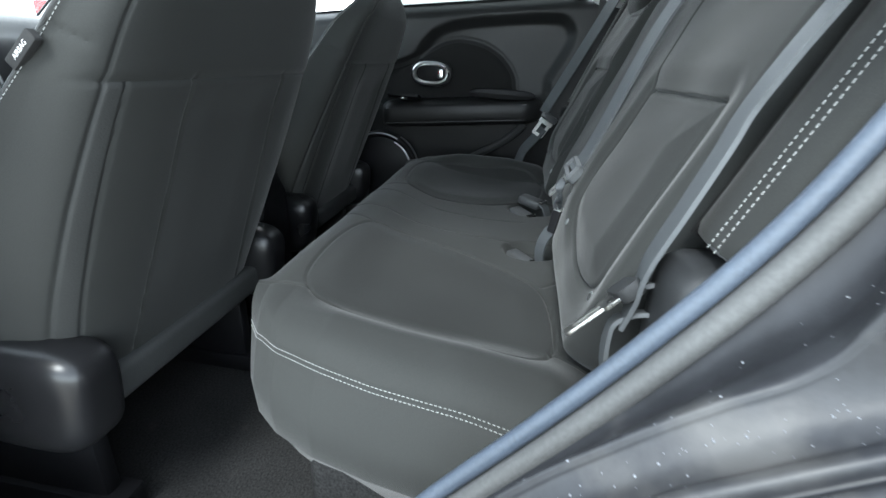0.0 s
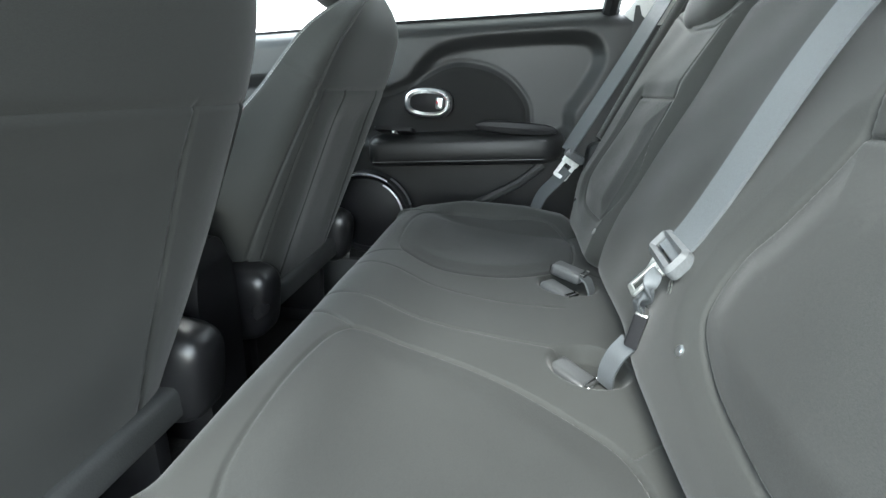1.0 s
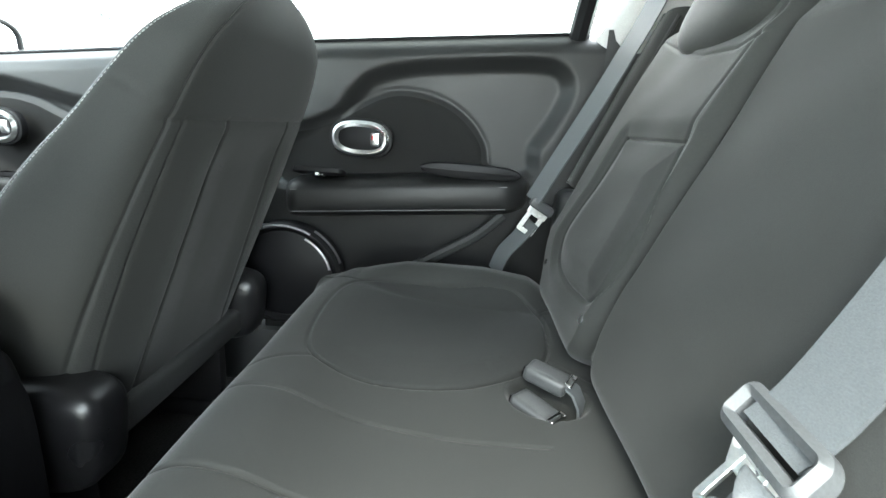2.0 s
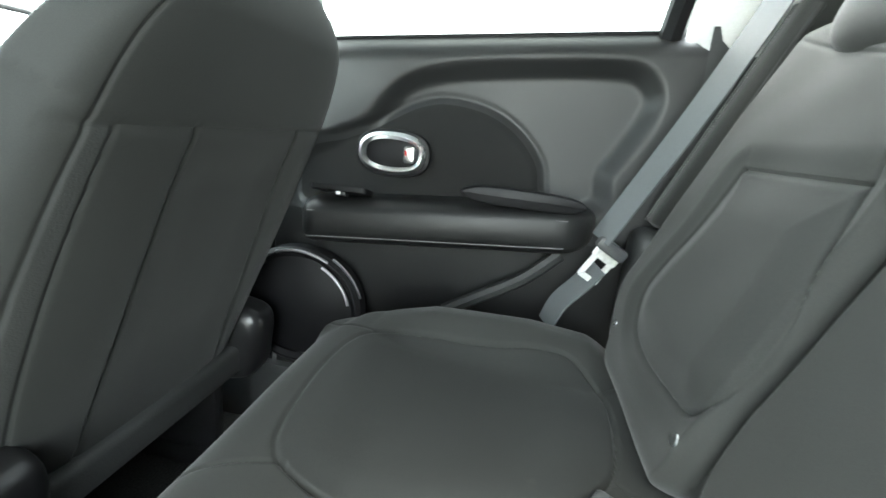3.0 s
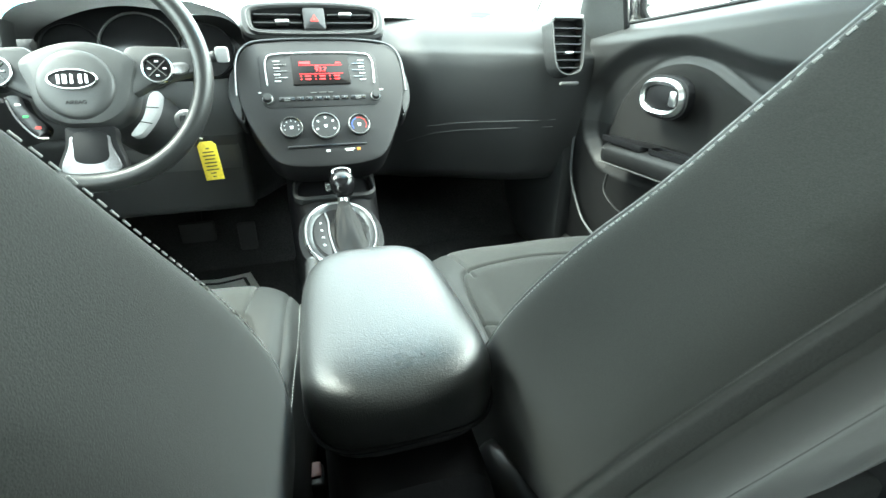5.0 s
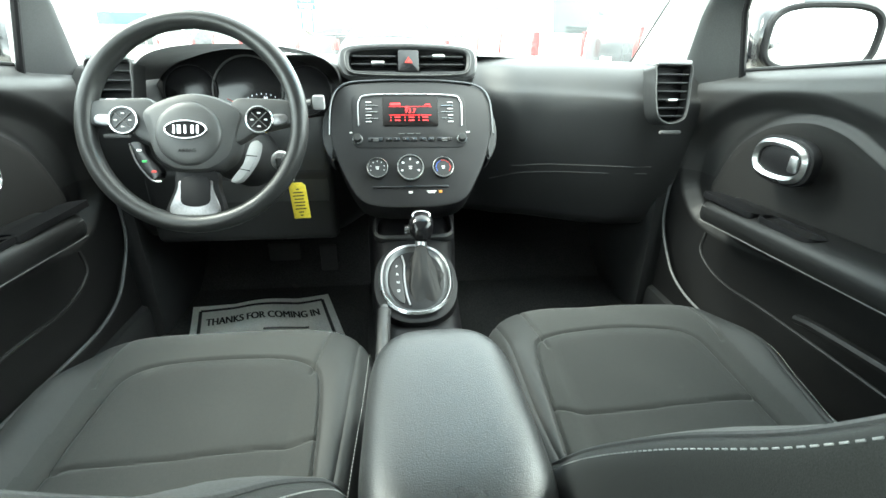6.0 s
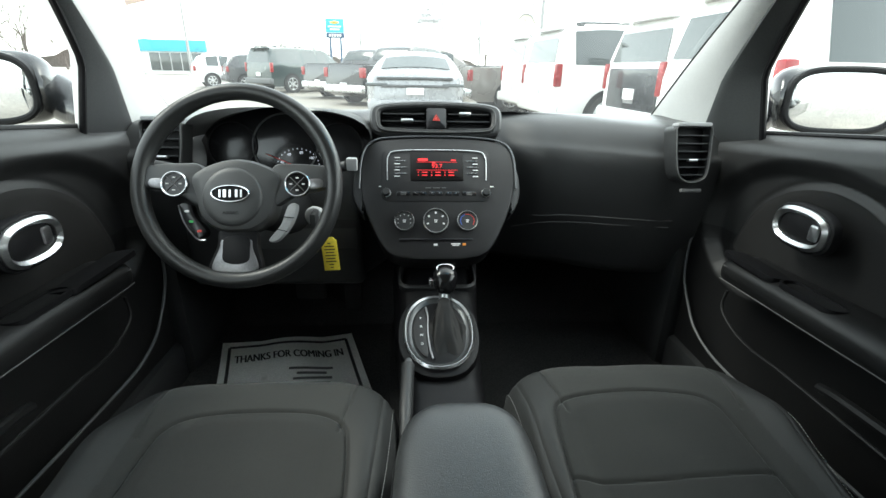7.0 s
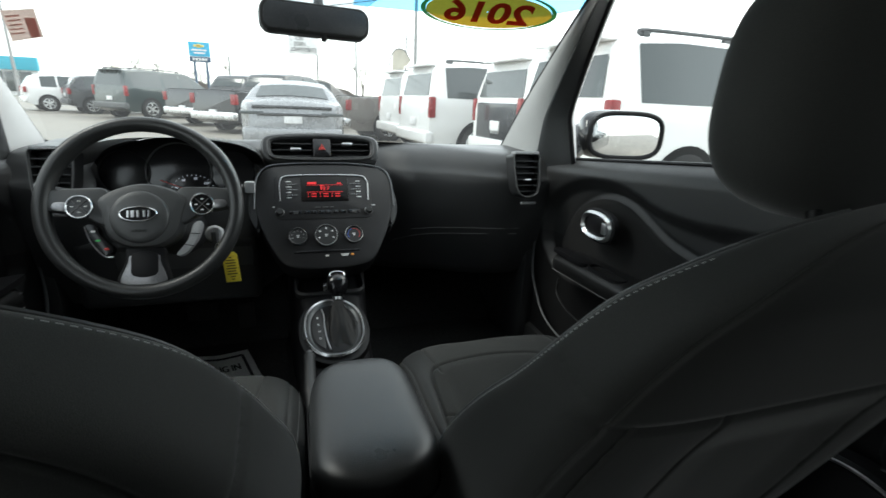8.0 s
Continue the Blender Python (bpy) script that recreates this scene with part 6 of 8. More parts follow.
# instrument binnacle
hood = []
for a in np.linspace(0, 1, 44):
    row = []
    ang = math.pi * (1 - a)
    for b in np.linspace(0, 1, 16):
        y = 1.575 + 0.26 * b
        rx, rz = 0.205 * (1 - 0.10 * b), (0.074 - 0.020 * b)
        c, sn = math.cos(ang), math.sin(ang)
        row.append((-0.352 + rx * math.copysign(abs(c) ** 0.8, c), y - 0.035 * sn, 1.022 + rz * abs(sn) ** 0.75))
    hood.append(row)
bm = grid_bm(hood)
bmesh.ops.solidify(bm, geom=bm.faces[:], thickness=0.012)
part("instrument_hood", bm, SOFT, dash, "rounded hood over the instruments")
CM = basis((-0.36, 1.655, 1.005), (1, 0, 0), (0, 0.30, 0.954))
cl = part("instrument_panel", plate(bmesh.new(), [(x, y) for x, y in smooth_line([(-0.19, -0.06), (-0.19, 0.02), (-0.12, 0.065), (-0.02, 0.085), (0.10, 0.065), (0.185, 0.02), (0.19, -0.06)], 50, True)][::-1], -0.03, 0.0, CM, 0.004), DARK, dash, "dark instrument cluster")
for x, r in ((-0.125, 0.058), (0.0, 0.078), (0.128, 0.058)):
    part("dial_rim", hoop(bmesh.new(), shifted(oval(r, r, 44), x, -0.008), 0.003, -0.002, 0.008, CM, 0.001), PIPING if r > 0.07 else DARK, cl, "thin grey dial rim")
    part("dial_face", plate(bmesh.new(), shifted(oval(r - 0.003, r - 0.003, 44), x, -0.008), -0.004, 0.003, CM, 0.001), PIANO, cl)
for j, txt in enumerate(("40", "60", "80", "100")):
    a = radians(165 - 43 * j)
    letters("dial_number", txt, 0.0085, CM @ Matrix.Translation((0.030 + 0.040 * math.cos(a), -0.056 + 0.032 * math.sin(a), 0.004)), DIALGLOW, cl)
bm = bmesh.new()
for j in range(15):
    a = radians(178 - 12.3 * j)
    plate(bm, [(0.030 + 0.050 * math.cos(a) + 0.0007 * math.cos(b), -0.056 + 0.041 * math.sin(a) + 0.0018 * math.sin(b)) for b in np.linspace(0, math.tau, 6, endpoint=False)], 0.003, 0.0045, CM, 0.0002)
part("dial_ticks", bm, DIALGLOW, cl, smooth=False)
bm = bmesh.new()
tube(bm, [CM @ Vector((0.020, -0.055, 0.008)), CM @ Vector((-0.045, -0.028, 0.008))], 0.001, seg=6)
part("dial_needle", bm, RED, cl)
# driver's lower panel
bm = bmesh.new()
box(bm, (-0.40, 1.640, 0.735), (0.44, 0.05, 0.19), 0.03, Matrix.Identity(4), 3)
part("knee_panel", bm, DOORTRIM, dash)

# ---- steering wheel ----
WM = basis((-0.363, 1.330, 0.978), (1, 0, 0), (0, 0.40, 0.917))
wheel = thing("steering_wheel", (-0.37, 1.60, 0.85), "black leather steering wheel with silver-ringed button pads", "steering wheel")
bm = bmesh.new()
ring = []
for a in np.linspace(0, math.tau, 120, endpoint=False):
    bulge = 1 + 0.10 * math.exp(-((((a - radians(40) + math.pi) % math.tau - math.pi) / 0.25) ** 2)) + 0.10 * math.exp(-((((a - radians(140) + math.pi) % math.tau - math.pi) / 0.25) ** 2))
    c = Vector((math.cos(a), math.sin(a), 0))
    ring.append([WM @ (c * (0.1695 + 0.0148 * bulge * math.cos(q)) + Vector((0, 0, 0.0165 * bulge * math.sin(q)))) for q in np.linspace(0, math.tau, 18, endpoint=False)])
part("rim", grid_bm(ring, close_u=True, close_v=True), RIM, wheel, "black leather rim")
hub_o = smooth_line([(-0.078, 0.014), (-0.046, 0.036), (0.0, 0.046), (0.046, 0.036), (0.078, 0.014), (0.072, -0.020), (0.060, -0.060), (0.030, -0.082), (0.0, -0.085), (-0.030, -0.082), (-0.060, -0.060), (-0.072, -0.020)], 60, True)
hub = part("hub", plate(bmesh.new(), hub_o, -0.03, 0.018, WM, 0.016), WHEELPAD, wheel, "grey padded hub")
part("airbag_cover", lathe(bmesh.new(), [(0.0515, 0.012), (0.0515, 0.0185), (0.0500, 0.0215), (0.0475, 0.0232), (0.040, 0.0252), (0.02, 0.0272), (0.004, 0.0276)], WM @ Matrix.Translation((-0.003, -0.024, 0)), 48), WHEELPAD, hub, "round airbag cover")
bd = part("badge", plate(bmesh.new(), shifted(oval(0.0325, 0.0150, 48), -0.003, -0.020), 0.024, 0.0305, WM, 0.002), DARK, hub, "oval badge")
part("badge_rim", hoop(bmesh.new(), shifted(oval(0.0330, 0.0155, 48), -0.003, -0.020), 0.0030, 0.026, 0.0320, WM, 0.001), CHROME, bd, "chrome badge rim")
bm = bmesh.new()
for x, w in ((-0.020, 0.004), (-0.012, 0.006), (-0.003, 0.004), (0.008, 0.005), (0.016, 0.004)):
    plate(bm, shifted(rrect(w, 0.014, 0.001), x, -0.020), 0.029, 0.0316, WM, 0.0005)
part("badge_bars", bm, CHROME, bd, smooth=False)
letters("airbag_word", "AIRBAG", 0.0078, WM @ Matrix.Translation((-0.003, -0.053, 0.0265)), DARK, hub, label="embossed word")
for s in (-1, 1):
    spoke = [(s * x, y) for x, y in smooth_line([(0.060, 0.030), (0.10, 0.038), (0.166, 0.030), (0.168, -0.002), (0.145, -0.008), (0.10, -0.02), (0.062, -0.035)], 40, True)]
    sp = part("spoke", plate(bmesh.new(), spoke, -0.012, 0.008, WM, 0.006), WHEELPAD, wheel)
    M = WM @ Matrix.Translation((s * 0.1060, 0.0, 0.0))
    part("button_pad", lathe(bmesh.new(), [(0.0225, 0.004), (0.0225, 0.010), (0.0205, 0.0125), (0.018, 0.0125), (0.0175, 0.011), (0.004, 0.0118)], M, 36), PIANO, sp, "round black button pad")
    part("pad_ring", hoop(bmesh.new(), oval(0.0228, 0.0228, 40), 0.0030, 0.006, 0.0140, M, 0.001), SILVER, sp, "silver ring")
    bm = bmesh.new()
    box(bm, (0, 0, 0.0128), (0.034, 0.0012, 0.001), 0, M @ Euler((0, 0, radians(45))).to_matrix().to_4x4())
    box(bm, (0, 0, 0.0128), (0.034, 0.0012, 0.001), 0, M @ Euler((0, 0, radians(-45))).to_matrix().to_4x4())
    part("pad_cross", bm, PIPING, sp, smooth=False)
    for x, y in ((0, 0.011), (0, -0.011), (0.011, 0), (-0.011, 0)):
        bm = bmesh.new()
        plate(bm, shifted(rrect(0.005, 0.0022, 0.0005), x, y), 0.0115, 0.0134, M, 0.0003)
        part("pad_mark", bm, WHITE, sp, smooth=False)
    arm_o = [(s * x, y) for x, y in smooth_line([(0.126, 0.0085), (0.146, 0.010), (0.152, 0.002), (0.146, -0.006), (0.128, -0.0075)], 30, True)]
    part("silver_spoke_end", plate(bmesh.new(), arm_o, 0.004, 0.0105, WM, 0.003), ARC, sp, "dull silver spoke end")
# phone buttons, right-hand trim, lower spoke
kb = part("phone_strip", plate(bmesh.new(), smooth_line([(-0.099, -0.037), (-0.080, -0.036), (-0.072, -0.056), (-0.052, -0.082), (-0.066, -0.097), (-0.086, -0.072)], 40, True), -0.01, 0.008, WM, 0.003), PIANO, wheel, "black phone button strip")
bm = bmesh.new()
tube(bm, [WM @ Vector(p) for p in smooth_line([(-0.100, -0.037, 0.008), (-0.089, -0.068, 0.008), (-0.068, -0.096, 0.008), (-0.052, -0.099, 0.008)], 24)], 0.0013, seg=6)
part("strip_line", bm, SILVER, kb)
for (x, y), mm in (((-0.085, -0.048), WHITE), ((-0.077, -0.066), GREENP), ((-0.063, -0.083), RED)):
    bm = bmesh.new()
    plate(bm, shifted(rrect(0.008, 0.004, 0.0018), x, y), 0.007, 0.0088, WM, 0.0004)
    part("button_mark", bm, mm, kb, smooth=False)
cruise = part("cruise_trim", plate(bmesh.new(), smooth_line([(0.089, -0.038), (0.104, -0.036), (0.096, -0.068), (0.072, -0.099), (0.056, -0.099), (0.076, -0.072)], 40, True), -0.01, 0.008, WM, 0.003), PILLAR, wheel, "grey button strip")
for (x0, y0), (x1, y1) in (((0.082, -0.058), (0.100, -0.060)), ((0.070, -0.080), (0.088, -0.084))):
    bm = bmesh.new()
    tube(bm, [WM @ Vector((x0, y0, 0.0086)), WM @ Vector((x1, y1, 0.0086))], 0.0008, seg=5)
    part("strip_gap", bm, DARK, cruise)
low = smooth_line([(-0.028, -0.080), (-0.036, -0.110), (-0.050, -0.152), (-0.020, -0.160), (0.020, -0.160), (0.044, -0.152), (0.036, -0.110), (0.030, -0.082)], 50, True)
ls = part("lower_spoke", plate(bmesh.new(), low, -0.012, 0.004, WM, 0.005), DARK, wheel)
part("spoke_plate", plate(bmesh.new(), smooth_line([(-0.024, -0.098), (-0.030, -0.115), (-0.042, -0.148), (-0.020, -0.156), (0.020, -0.156), (0.038, -0.148), (0.028, -0.115), (0.024, -0.098), (0.0, -0.112)], 50, True), 0.003, 0.0085, WM, 0.003), ARC, ls, "satin grey lower spoke plate")
part("spoke_opening", plate(bmesh.new(), smooth_line([(-0.018, -0.094), (-0.023, -0.118), (-0.021, -0.136), (0.0, -0.142), (0.021, -0.136), (0.024, -0.118), (0.020, -0.094)], 40, True), 0.004, 0.0092, WM, 0.001), DARK, ls, "dark opening in the lower spoke")
bm = bmesh.new()
tube(bm, [(-0.37, 1.34, 0.965), (-0.37, 1.48, 0.905), (-0.37, 1.66, 0.84)], [0.05, 0.058, 0.07], seg=20)
part("column_cover", bm, PLASTIC, wheel, "black steering column cover")
for s in (1, -1):
    bm = bmesh.new()
    tube(bm, [(-0.37 + s * 0.04, 1.455, 0.955), (-0.37 + s * 0.13, 1.43, 0.985), (-0.37 + s * 0.185, 1.425, 0.995)], [0.008, 0.008, 0.010], seg=10)
    st = part("stalk", bm, PLASTIC, wheel, "black column stalk")
    bm = bmesh.new()
    box(bm, (-0.37 + s * 0.197, 1.425, 0.998), (0.022, 0.016, 0.026), 0.005)
    part("stalk_end", bm, PILLAR, st)

# key in the ignition with its yellow tag
key = thing("car_key", (-0.262, 1.45, 0.86), "black car key in the ignition", "key")
bm = bmesh.new()
lathe(bm, [(0.020, -0.01), (0.020, 0.008), (0.016, 0.012), (0.010, 0.012)], basis((-0.262, 1.462, 0.880), (1, 0, 0), (0, 0.3, 0.95)), 28)
part("ignition_ring", bm, PILLAR, key, "grey ignition ring")
bm = bmesh.new()
box(bm, (-0.258, 1.438, 0.882), (0.012, 0.045, 0.030), 0.004)
part("key_head", bm, PLASTIC, key)
bm = bmesh.new()
tube(bm, [(-0.250 + 0.007 * math.cos(a), 1.415, 0.858 + 0.012 * math.sin(a)) for a in np.linspace(0, math.tau, 24, endpoint=False)], 0.0011, True, 6)
tube(bm, [(-0.232, 1.412, 0.8535), (-0.242, 1.412, 0.858), (-0.250, 1.414, 0.868)], 0.001, seg=6)
part("key_ring", bm, STEEL, key)
tag = thing("key_tag", (-0.228, 1.412, 0.77), "yellow paper key tag hanging below the ignition", "tag")
TM = basis((-0.2265, 1.413, 0.811), (0.995, -0.05, 0.06), (-0.06, 0.0, 0.998))
body = part("card", plate(bmesh.new(), [(-0.0165, -0.037), (0.0165, -0.037), (0.0165, 0.030), (0.010, 0.037), (-0.010, 0.037), (-0.0165, 0.030)], -0.0006, 0.0006, TM, 0.0003), YELLOW, tag)
for k, w in enumerate((0.006, 0.020, 0.022, 0.018, 0.022, 0.019, 0.022, 0.010, 0.006)):
    bm = bmesh.new()
    plate(bm, shifted(rrect(w, 0.0022, 0.0004), 0.0, 0.024 - 0.0068 * k), 0.0004, 0.0009, TM, 0.0001)
    part("print_bar", bm, INK, body, smooth=False)

# ---- centre console ----
con = thing("centre_console", (0.005, 1.1, floor_z), "black centre console with padded armrest lid", "console")
rows = []
for y, w, zt in ((0.66, 0.055, 0.70), (0.68, 0.066, 0.73), (0.75, 0.07, 0.735), (0.96, 0.072, 0.735), (0.985, 0.074, 0.70), (1.02, 0.076, 0.635), (1.10, 0.080, 0.615), (1.25, 0.085, 0.62), (1.40, 0.090, 0.655), (1.50, 0.098, 0.685), (1.56, 0.105, 0.70), (1.66, 0.115, 0.75)):
    ring = []
    for q in np.linspace(0, math.tau, 40, endpoint=False):
        c, sn = math.cos(q), math.sin(q)
        ring.append((0.005 + w * math.copysign(abs(c) ** 0.35, c), y, 0.5 * (zt + floor_z) + 0.5 * (zt - floor_z) * math.copysign(abs(sn) ** 0.35, sn)))
    rows.append(ring)
part("body", grid_bm(rows, close_v=True, cap=True), DARK, con)
rows = []
for t in np.linspace(-1, 1, 60):
    f = max(0.015, 1 - abs(t) ** 5) ** 0.36
    y = 0.828 + 0.127 * t
    zc, hz2 = 0.770 + 0.004 * t, 0.040
    rows.append([(0.006 + (0.079 - 0.004 * t) * f * math.copysign(abs(math.cos(q)) ** 0.42, math.cos(q)), y, zc + hz2 * (0.35 + 0.65 * f) * math.copysign(abs(math.sin(q)) ** 0.6, math.sin(q)) + 0.004 * math.cos(q) ** 2 * -1) for q in np.linspace(0, math.tau, 64, endpoint=False)])
lid = part("armrest_lid", grid_bm(rows, close_v=True, cap=True), LEATHER, con, "padded black leather armrest lid")
bm = bmesh.new()
tube(bm, [(0.006 + 0.0800 * math.copysign(abs(math.cos(q)) ** 0.45, math.cos(q)), 0.828 + 0.1275 * math.copysign(abs(math.sin(q)) ** 0.45, math.sin(q)), 0.752) for q in np.linspace(0, math.tau, 80, endpoint=False)], 0.002, True, 6)
part("lid_seam", bm, DARK, lid)
# shifter
SM = basis((0.0, 1.342, 0.660), (1, 0, 0), (0, 0.965, 0.262))
gate = part("shift_surround", plate(bmesh.new(), oval(0.085, 0.118, 56, 2.3), -0.02, 0.002, SM, 0.004), DARK, con, "black shifter surround")
part("shift_ring", hoop(bmesh.new(), oval(0.074, 0.104, 64, 2.25), 0.0085, 0.0, 0.013, SM, 0.004), SILVER, gate, "oval bright silver ring")
rows = []
for a, b, z in ((0.0665, 0.0965, 0.0105), (0.0645, 0.0945, 0.0080), (0.061, 0.090, 0.0045), (0.056, 0.085, 0.0030)):
    rows.append([SM @ Vector((x, y, z)) for x, y in oval(a, b, 64, 2.25)])
part("ring_wall", grid_bm(rows, close_v=True), SATIN, gate, "dull satin inner wall of the ring")
part("gate_floor", plate(bmesh.new(), oval(0.057, 0.086, 56, 2.25), 0.0, 0.0034, SM, 0.0005), DARK, gate)
part("gate_plate", plate(bmesh.new(), smooth_line([(-0.030, 0.068), (-0.046, 0.045), (-0.053, 0.0), (-0.046, -0.045), (-0.026, -0.070), (-0.024, -0.04), (-0.026, 0.0), (-0.025, 0.045)], 40, True), 0.002, 0.0058, SM, 0.001), STACK, gate, "black gate plate")
bm = bmesh.new()
tube(bm, [SM @ Vector(p) for p in smooth_line([(-0.026, 0.070, 0.006), (-0.022, 0.04, 0.0065), (-0.023, 0.0, 0.0065), (-0.020, -0.045, 0.0065), (-0.014, -0.076, 0.006)], 24)], 0.0022, seg=8)
part("gate_strip", bm, ARC, gate, "bright curved strip beside the gate")
for k, ch in enumerate("PRND"):
    letters("gate_letter", ch, 0.0085, SM @ Matrix.Translation((-0.038 + 0.001 * k, 0.036 - 0.024 * k, 0.0062)), WHITE, gate)
levels = []
for t in np.linspace(0, 1, 26):
    cx2, cy2, cz2 = 0.016 - 0.002 * t, -0.004 + 0.063 * t, 0.004 + 0.030 * t
    rx, ry = 0.026 * (1 - t) ** 1.1 + 0.0125, 0.050 * (1 - t) ** 1.2 + 0.0125
    ring = []
    for q in np.linspace(0, math.tau, 64, endpoint=False):
        fold = 1 + (0.10 * math.sin(5 * q + 4.5 * t) + 0.05 * math.sin(9 * q - 3 * t)) * (1 - 0.6 * t)
        hollow = 1 - 0.30 * math.exp(-((q - 0.35) / 0.45) ** 2) * math.sin(math.pi * min(1, t * 1.25)) - 0.10 * math.exp(-((q - 3.6) / 0.35) ** 2) * (1 - t)
        ring.append(SM @ Vector((cx2 + rx * math.cos(q) * fold * hollow, cy2 + ry * math.sin(q) * fold * hollow, cz2)))
    levels.append(ring)
part("shift_boot", grid_bm(levels, close_v=True, cap=True), BOOT, gate, "creased leather shifter boot")
bm = bmesh.new()
tube(bm, [(0.015, 1.404, 0.683), (0.016, 1.421, 0.714)], 0.0122, seg=20)
part("shift_collar", bm, SILVER, gate, "silver collar")
rows = []
for t in np.linspace(-1, 1, 26):
    f = max(0.03, 1 - abs(t) ** 2.4) ** 0.5 * (0.88 + 0.12 * t)
    rows.append([(0.018 + 0.0300 * f * math.copysign(abs(math.cos(q)) ** 0.85, math.cos(q)), 1.434 + 0.012 * t + 0.029 * f * math.copysign(abs(math.sin(q)) ** 0.9, math.sin(q)), 0.738 + 0.029 * t) for q in np.linspace(0, math.tau, 36, endpoint=False)])
knob = part("shift_knob", grid_bm(rows, close_v=True, cap=True), BLACKGLOSS, gate, "black egg-shaped shift knob")
KM = basis((0.018, 1.437, 0.7625), (1, 0, 0), (0, 0.9, 0.4))
bm = bmesh.new()
tube(bm, [KM @ Vector((x, y, -0.0035 * (x / 0.018) ** 2)) for x, y in smooth_line([(-0.016, 0.013), (0.0, 0.0155), (0.016, 0.013), (0.018, 0.004), (0.011, -0.012), (0.0, -0.014), (-0.011, -0.012), (-0.018, 0.004)], 40, True)], 0.0017, True, 8)
part("knob_outline", bm, CHROME, knob, "thin chrome outline on the knob")
bm = bmesh.new()
box(bm, (-0.0135, 1.430, 0.736), (0.012, 0.018, 0.017), 0.004)
part("release_button", bm, CHROME, knob, "chrome release button")
# tray in front of the shifter
bm = bmesh.new()
hoop(bm, rrect(0.19, 0.10, 0.03), 0.010, 0.0, 0.02, basis((0.005, 1.545, 0.688), (1, 0, 0), (0, 0.97, 0.24)), 0.006)
part("tray_rim", bm, PLASTIC, con)
bm = bmesh.new()
for x in (-0.035, 0.065):
    lathe(bm, [(0.016, 0.0), (0.016, 0.012), (0.012, 0.014)], basis((x, 1.60, 0.735), (1, 0, 0), (0, 0.5, 0.86)), 20)
part("socket_cap", bm, DARK, con)
# hand brake beside the armrest
hb = thing("handbrake", (-0.068, 1.1, 0.60), "black handbrake lever beside the armrest", "handbrake")
bm = bmesh.new()
tube(bm, smooth_line([(-0.066, 0.98, 0.60), (-0.066, 1.10, 0.622), (-0.064, 1.20, 0.642), (-0.063, 1.245, 0.650)], 24), [0.010] * 10 + [0.012] * 12 + [0.013, 0.010], seg=14)
part("grip", bm, PLASTIC, hb)
bm = bmesh.new()
tube(bm, [(-0.063, 1.240, 0.648), (-0.0628, 1.256, 0.6525)], 0.007, seg=12)
part("release_tip", bm, GREYP, hb)
# front belt buckles beside the seats
for x, s in ((-0.085, -1), (0.098, 1)):
    bk = thing("front_belt_buckle", (x, 0.86, 0.58), "black belt buckle standing beside the console", "seat belt buckle", group="front belt buckles")
    bm = bmesh.new()
    box(bm, (x, 0.865, 0.515), (0.024, 0.034, 0.075), 0.006, None, 3)
    h = part("housing", bm, PLASTIC, bk)
    bm = bmesh.new()
    box(bm, (x, 0.870, 0.553), (0.018, 0.022, 0.006), 0.002)
    part("release_button", bm, mat("dull_red_button", (0.10, 0.012, 0.010), 0.5), h, "dull red release button")
    bm = bmesh.new()
    tube(bm, [(x, 0.86, 0.50), (x, 0.85, 0.42)], 0.006, seg=8)
    part("stalk", bm, DARK, bk)

# paper mat in the driver's footwell and the pedal
mat_o = thing("paper_floor_mat", (-0.45, 1.60, 0.356), "white printed paper mat lying in the footwell", "floor mat")


def mat_pt(u, v):
    """u across, v away from the seat; the sheet climbs the toe board a little."""
    x = -0.651 + 0.393 * u + (0.133 + 0.012 * u) * (1 - v)
    y = 1.779 + 0.044 * u * u - 0.46 * (1 - v)
    z = 0.362 + 0.005 * (1 + math.sin(8 * u + 2 * v) * math.sin(5 * v + 1)) + 0.010 * v * max(0, math.sin(7 * u - 2.2))
    return Vector((x, y, z))


g = [[mat_pt(u, v) for v in np.linspace(0, 1, 24)] for u in np.linspace(0, 1, 24)]
bm = grid_bm(g)
bmesh.ops.solidify(bm, geom=bm.faces[:], thickness=-0.0012)
sheet = part("sheet", bm, PAPER, mat_o)
bm = bmesh.new()
for line in ([(0.06, 0.0), (0.06, 0.93)], [(0.06, 0.93), (0.94, 0.93)], [(0.94, 0.93), (0.94, 0.0)]):
    (a, b), (c, d) = line
    pts = [mat_pt(a + (c - a) * t, b + (d - b) * t) + Vector((0, 0, 0.003)) for t in np.linspace(0, 1, 20)]
    strap(bm, pts, 0.009, (0, 1, 0.2) if b == d else (1, 0, 0), 0.0003)
part("border", bm, INK, sheet, "black printed border")


def on_mat(ob):
    for v in ob.data.vertices:
        u, w = v.co.x, v.co.y
        v.co = mat_pt(u, w) + Vector((0, 0, 0.0032))


for dx in (-0.003, 0.0, 0.003):
    w = letters("headline", "THANKS FOR COMING IN", 0.105, Matrix.Translation((0.5 + dx, 0.79, 0)) @ Matrix.Diagonal((1.0, 1.05, 1, 1)), INK, sheet, depth=0.0, sx=0.64, label="black printed words")
    on_mat(w)
for k, (c, ww) in enumerate(((0.575, 0.30), (0.525, 0.20), (0.475, 0.26), (0.425, 0.22))):
    bm = bmesh.new()
    strap(bm, [mat_pt(0.64 - ww / 2 + ww * t, c + 0.06) + Vector((0, 0, 0.003)) for t in np.linspace(0, 1, 10)], 0.009, (0, 1, 0.1), 0.0003)
    part("print_bar", bm, PIPING, sheet)
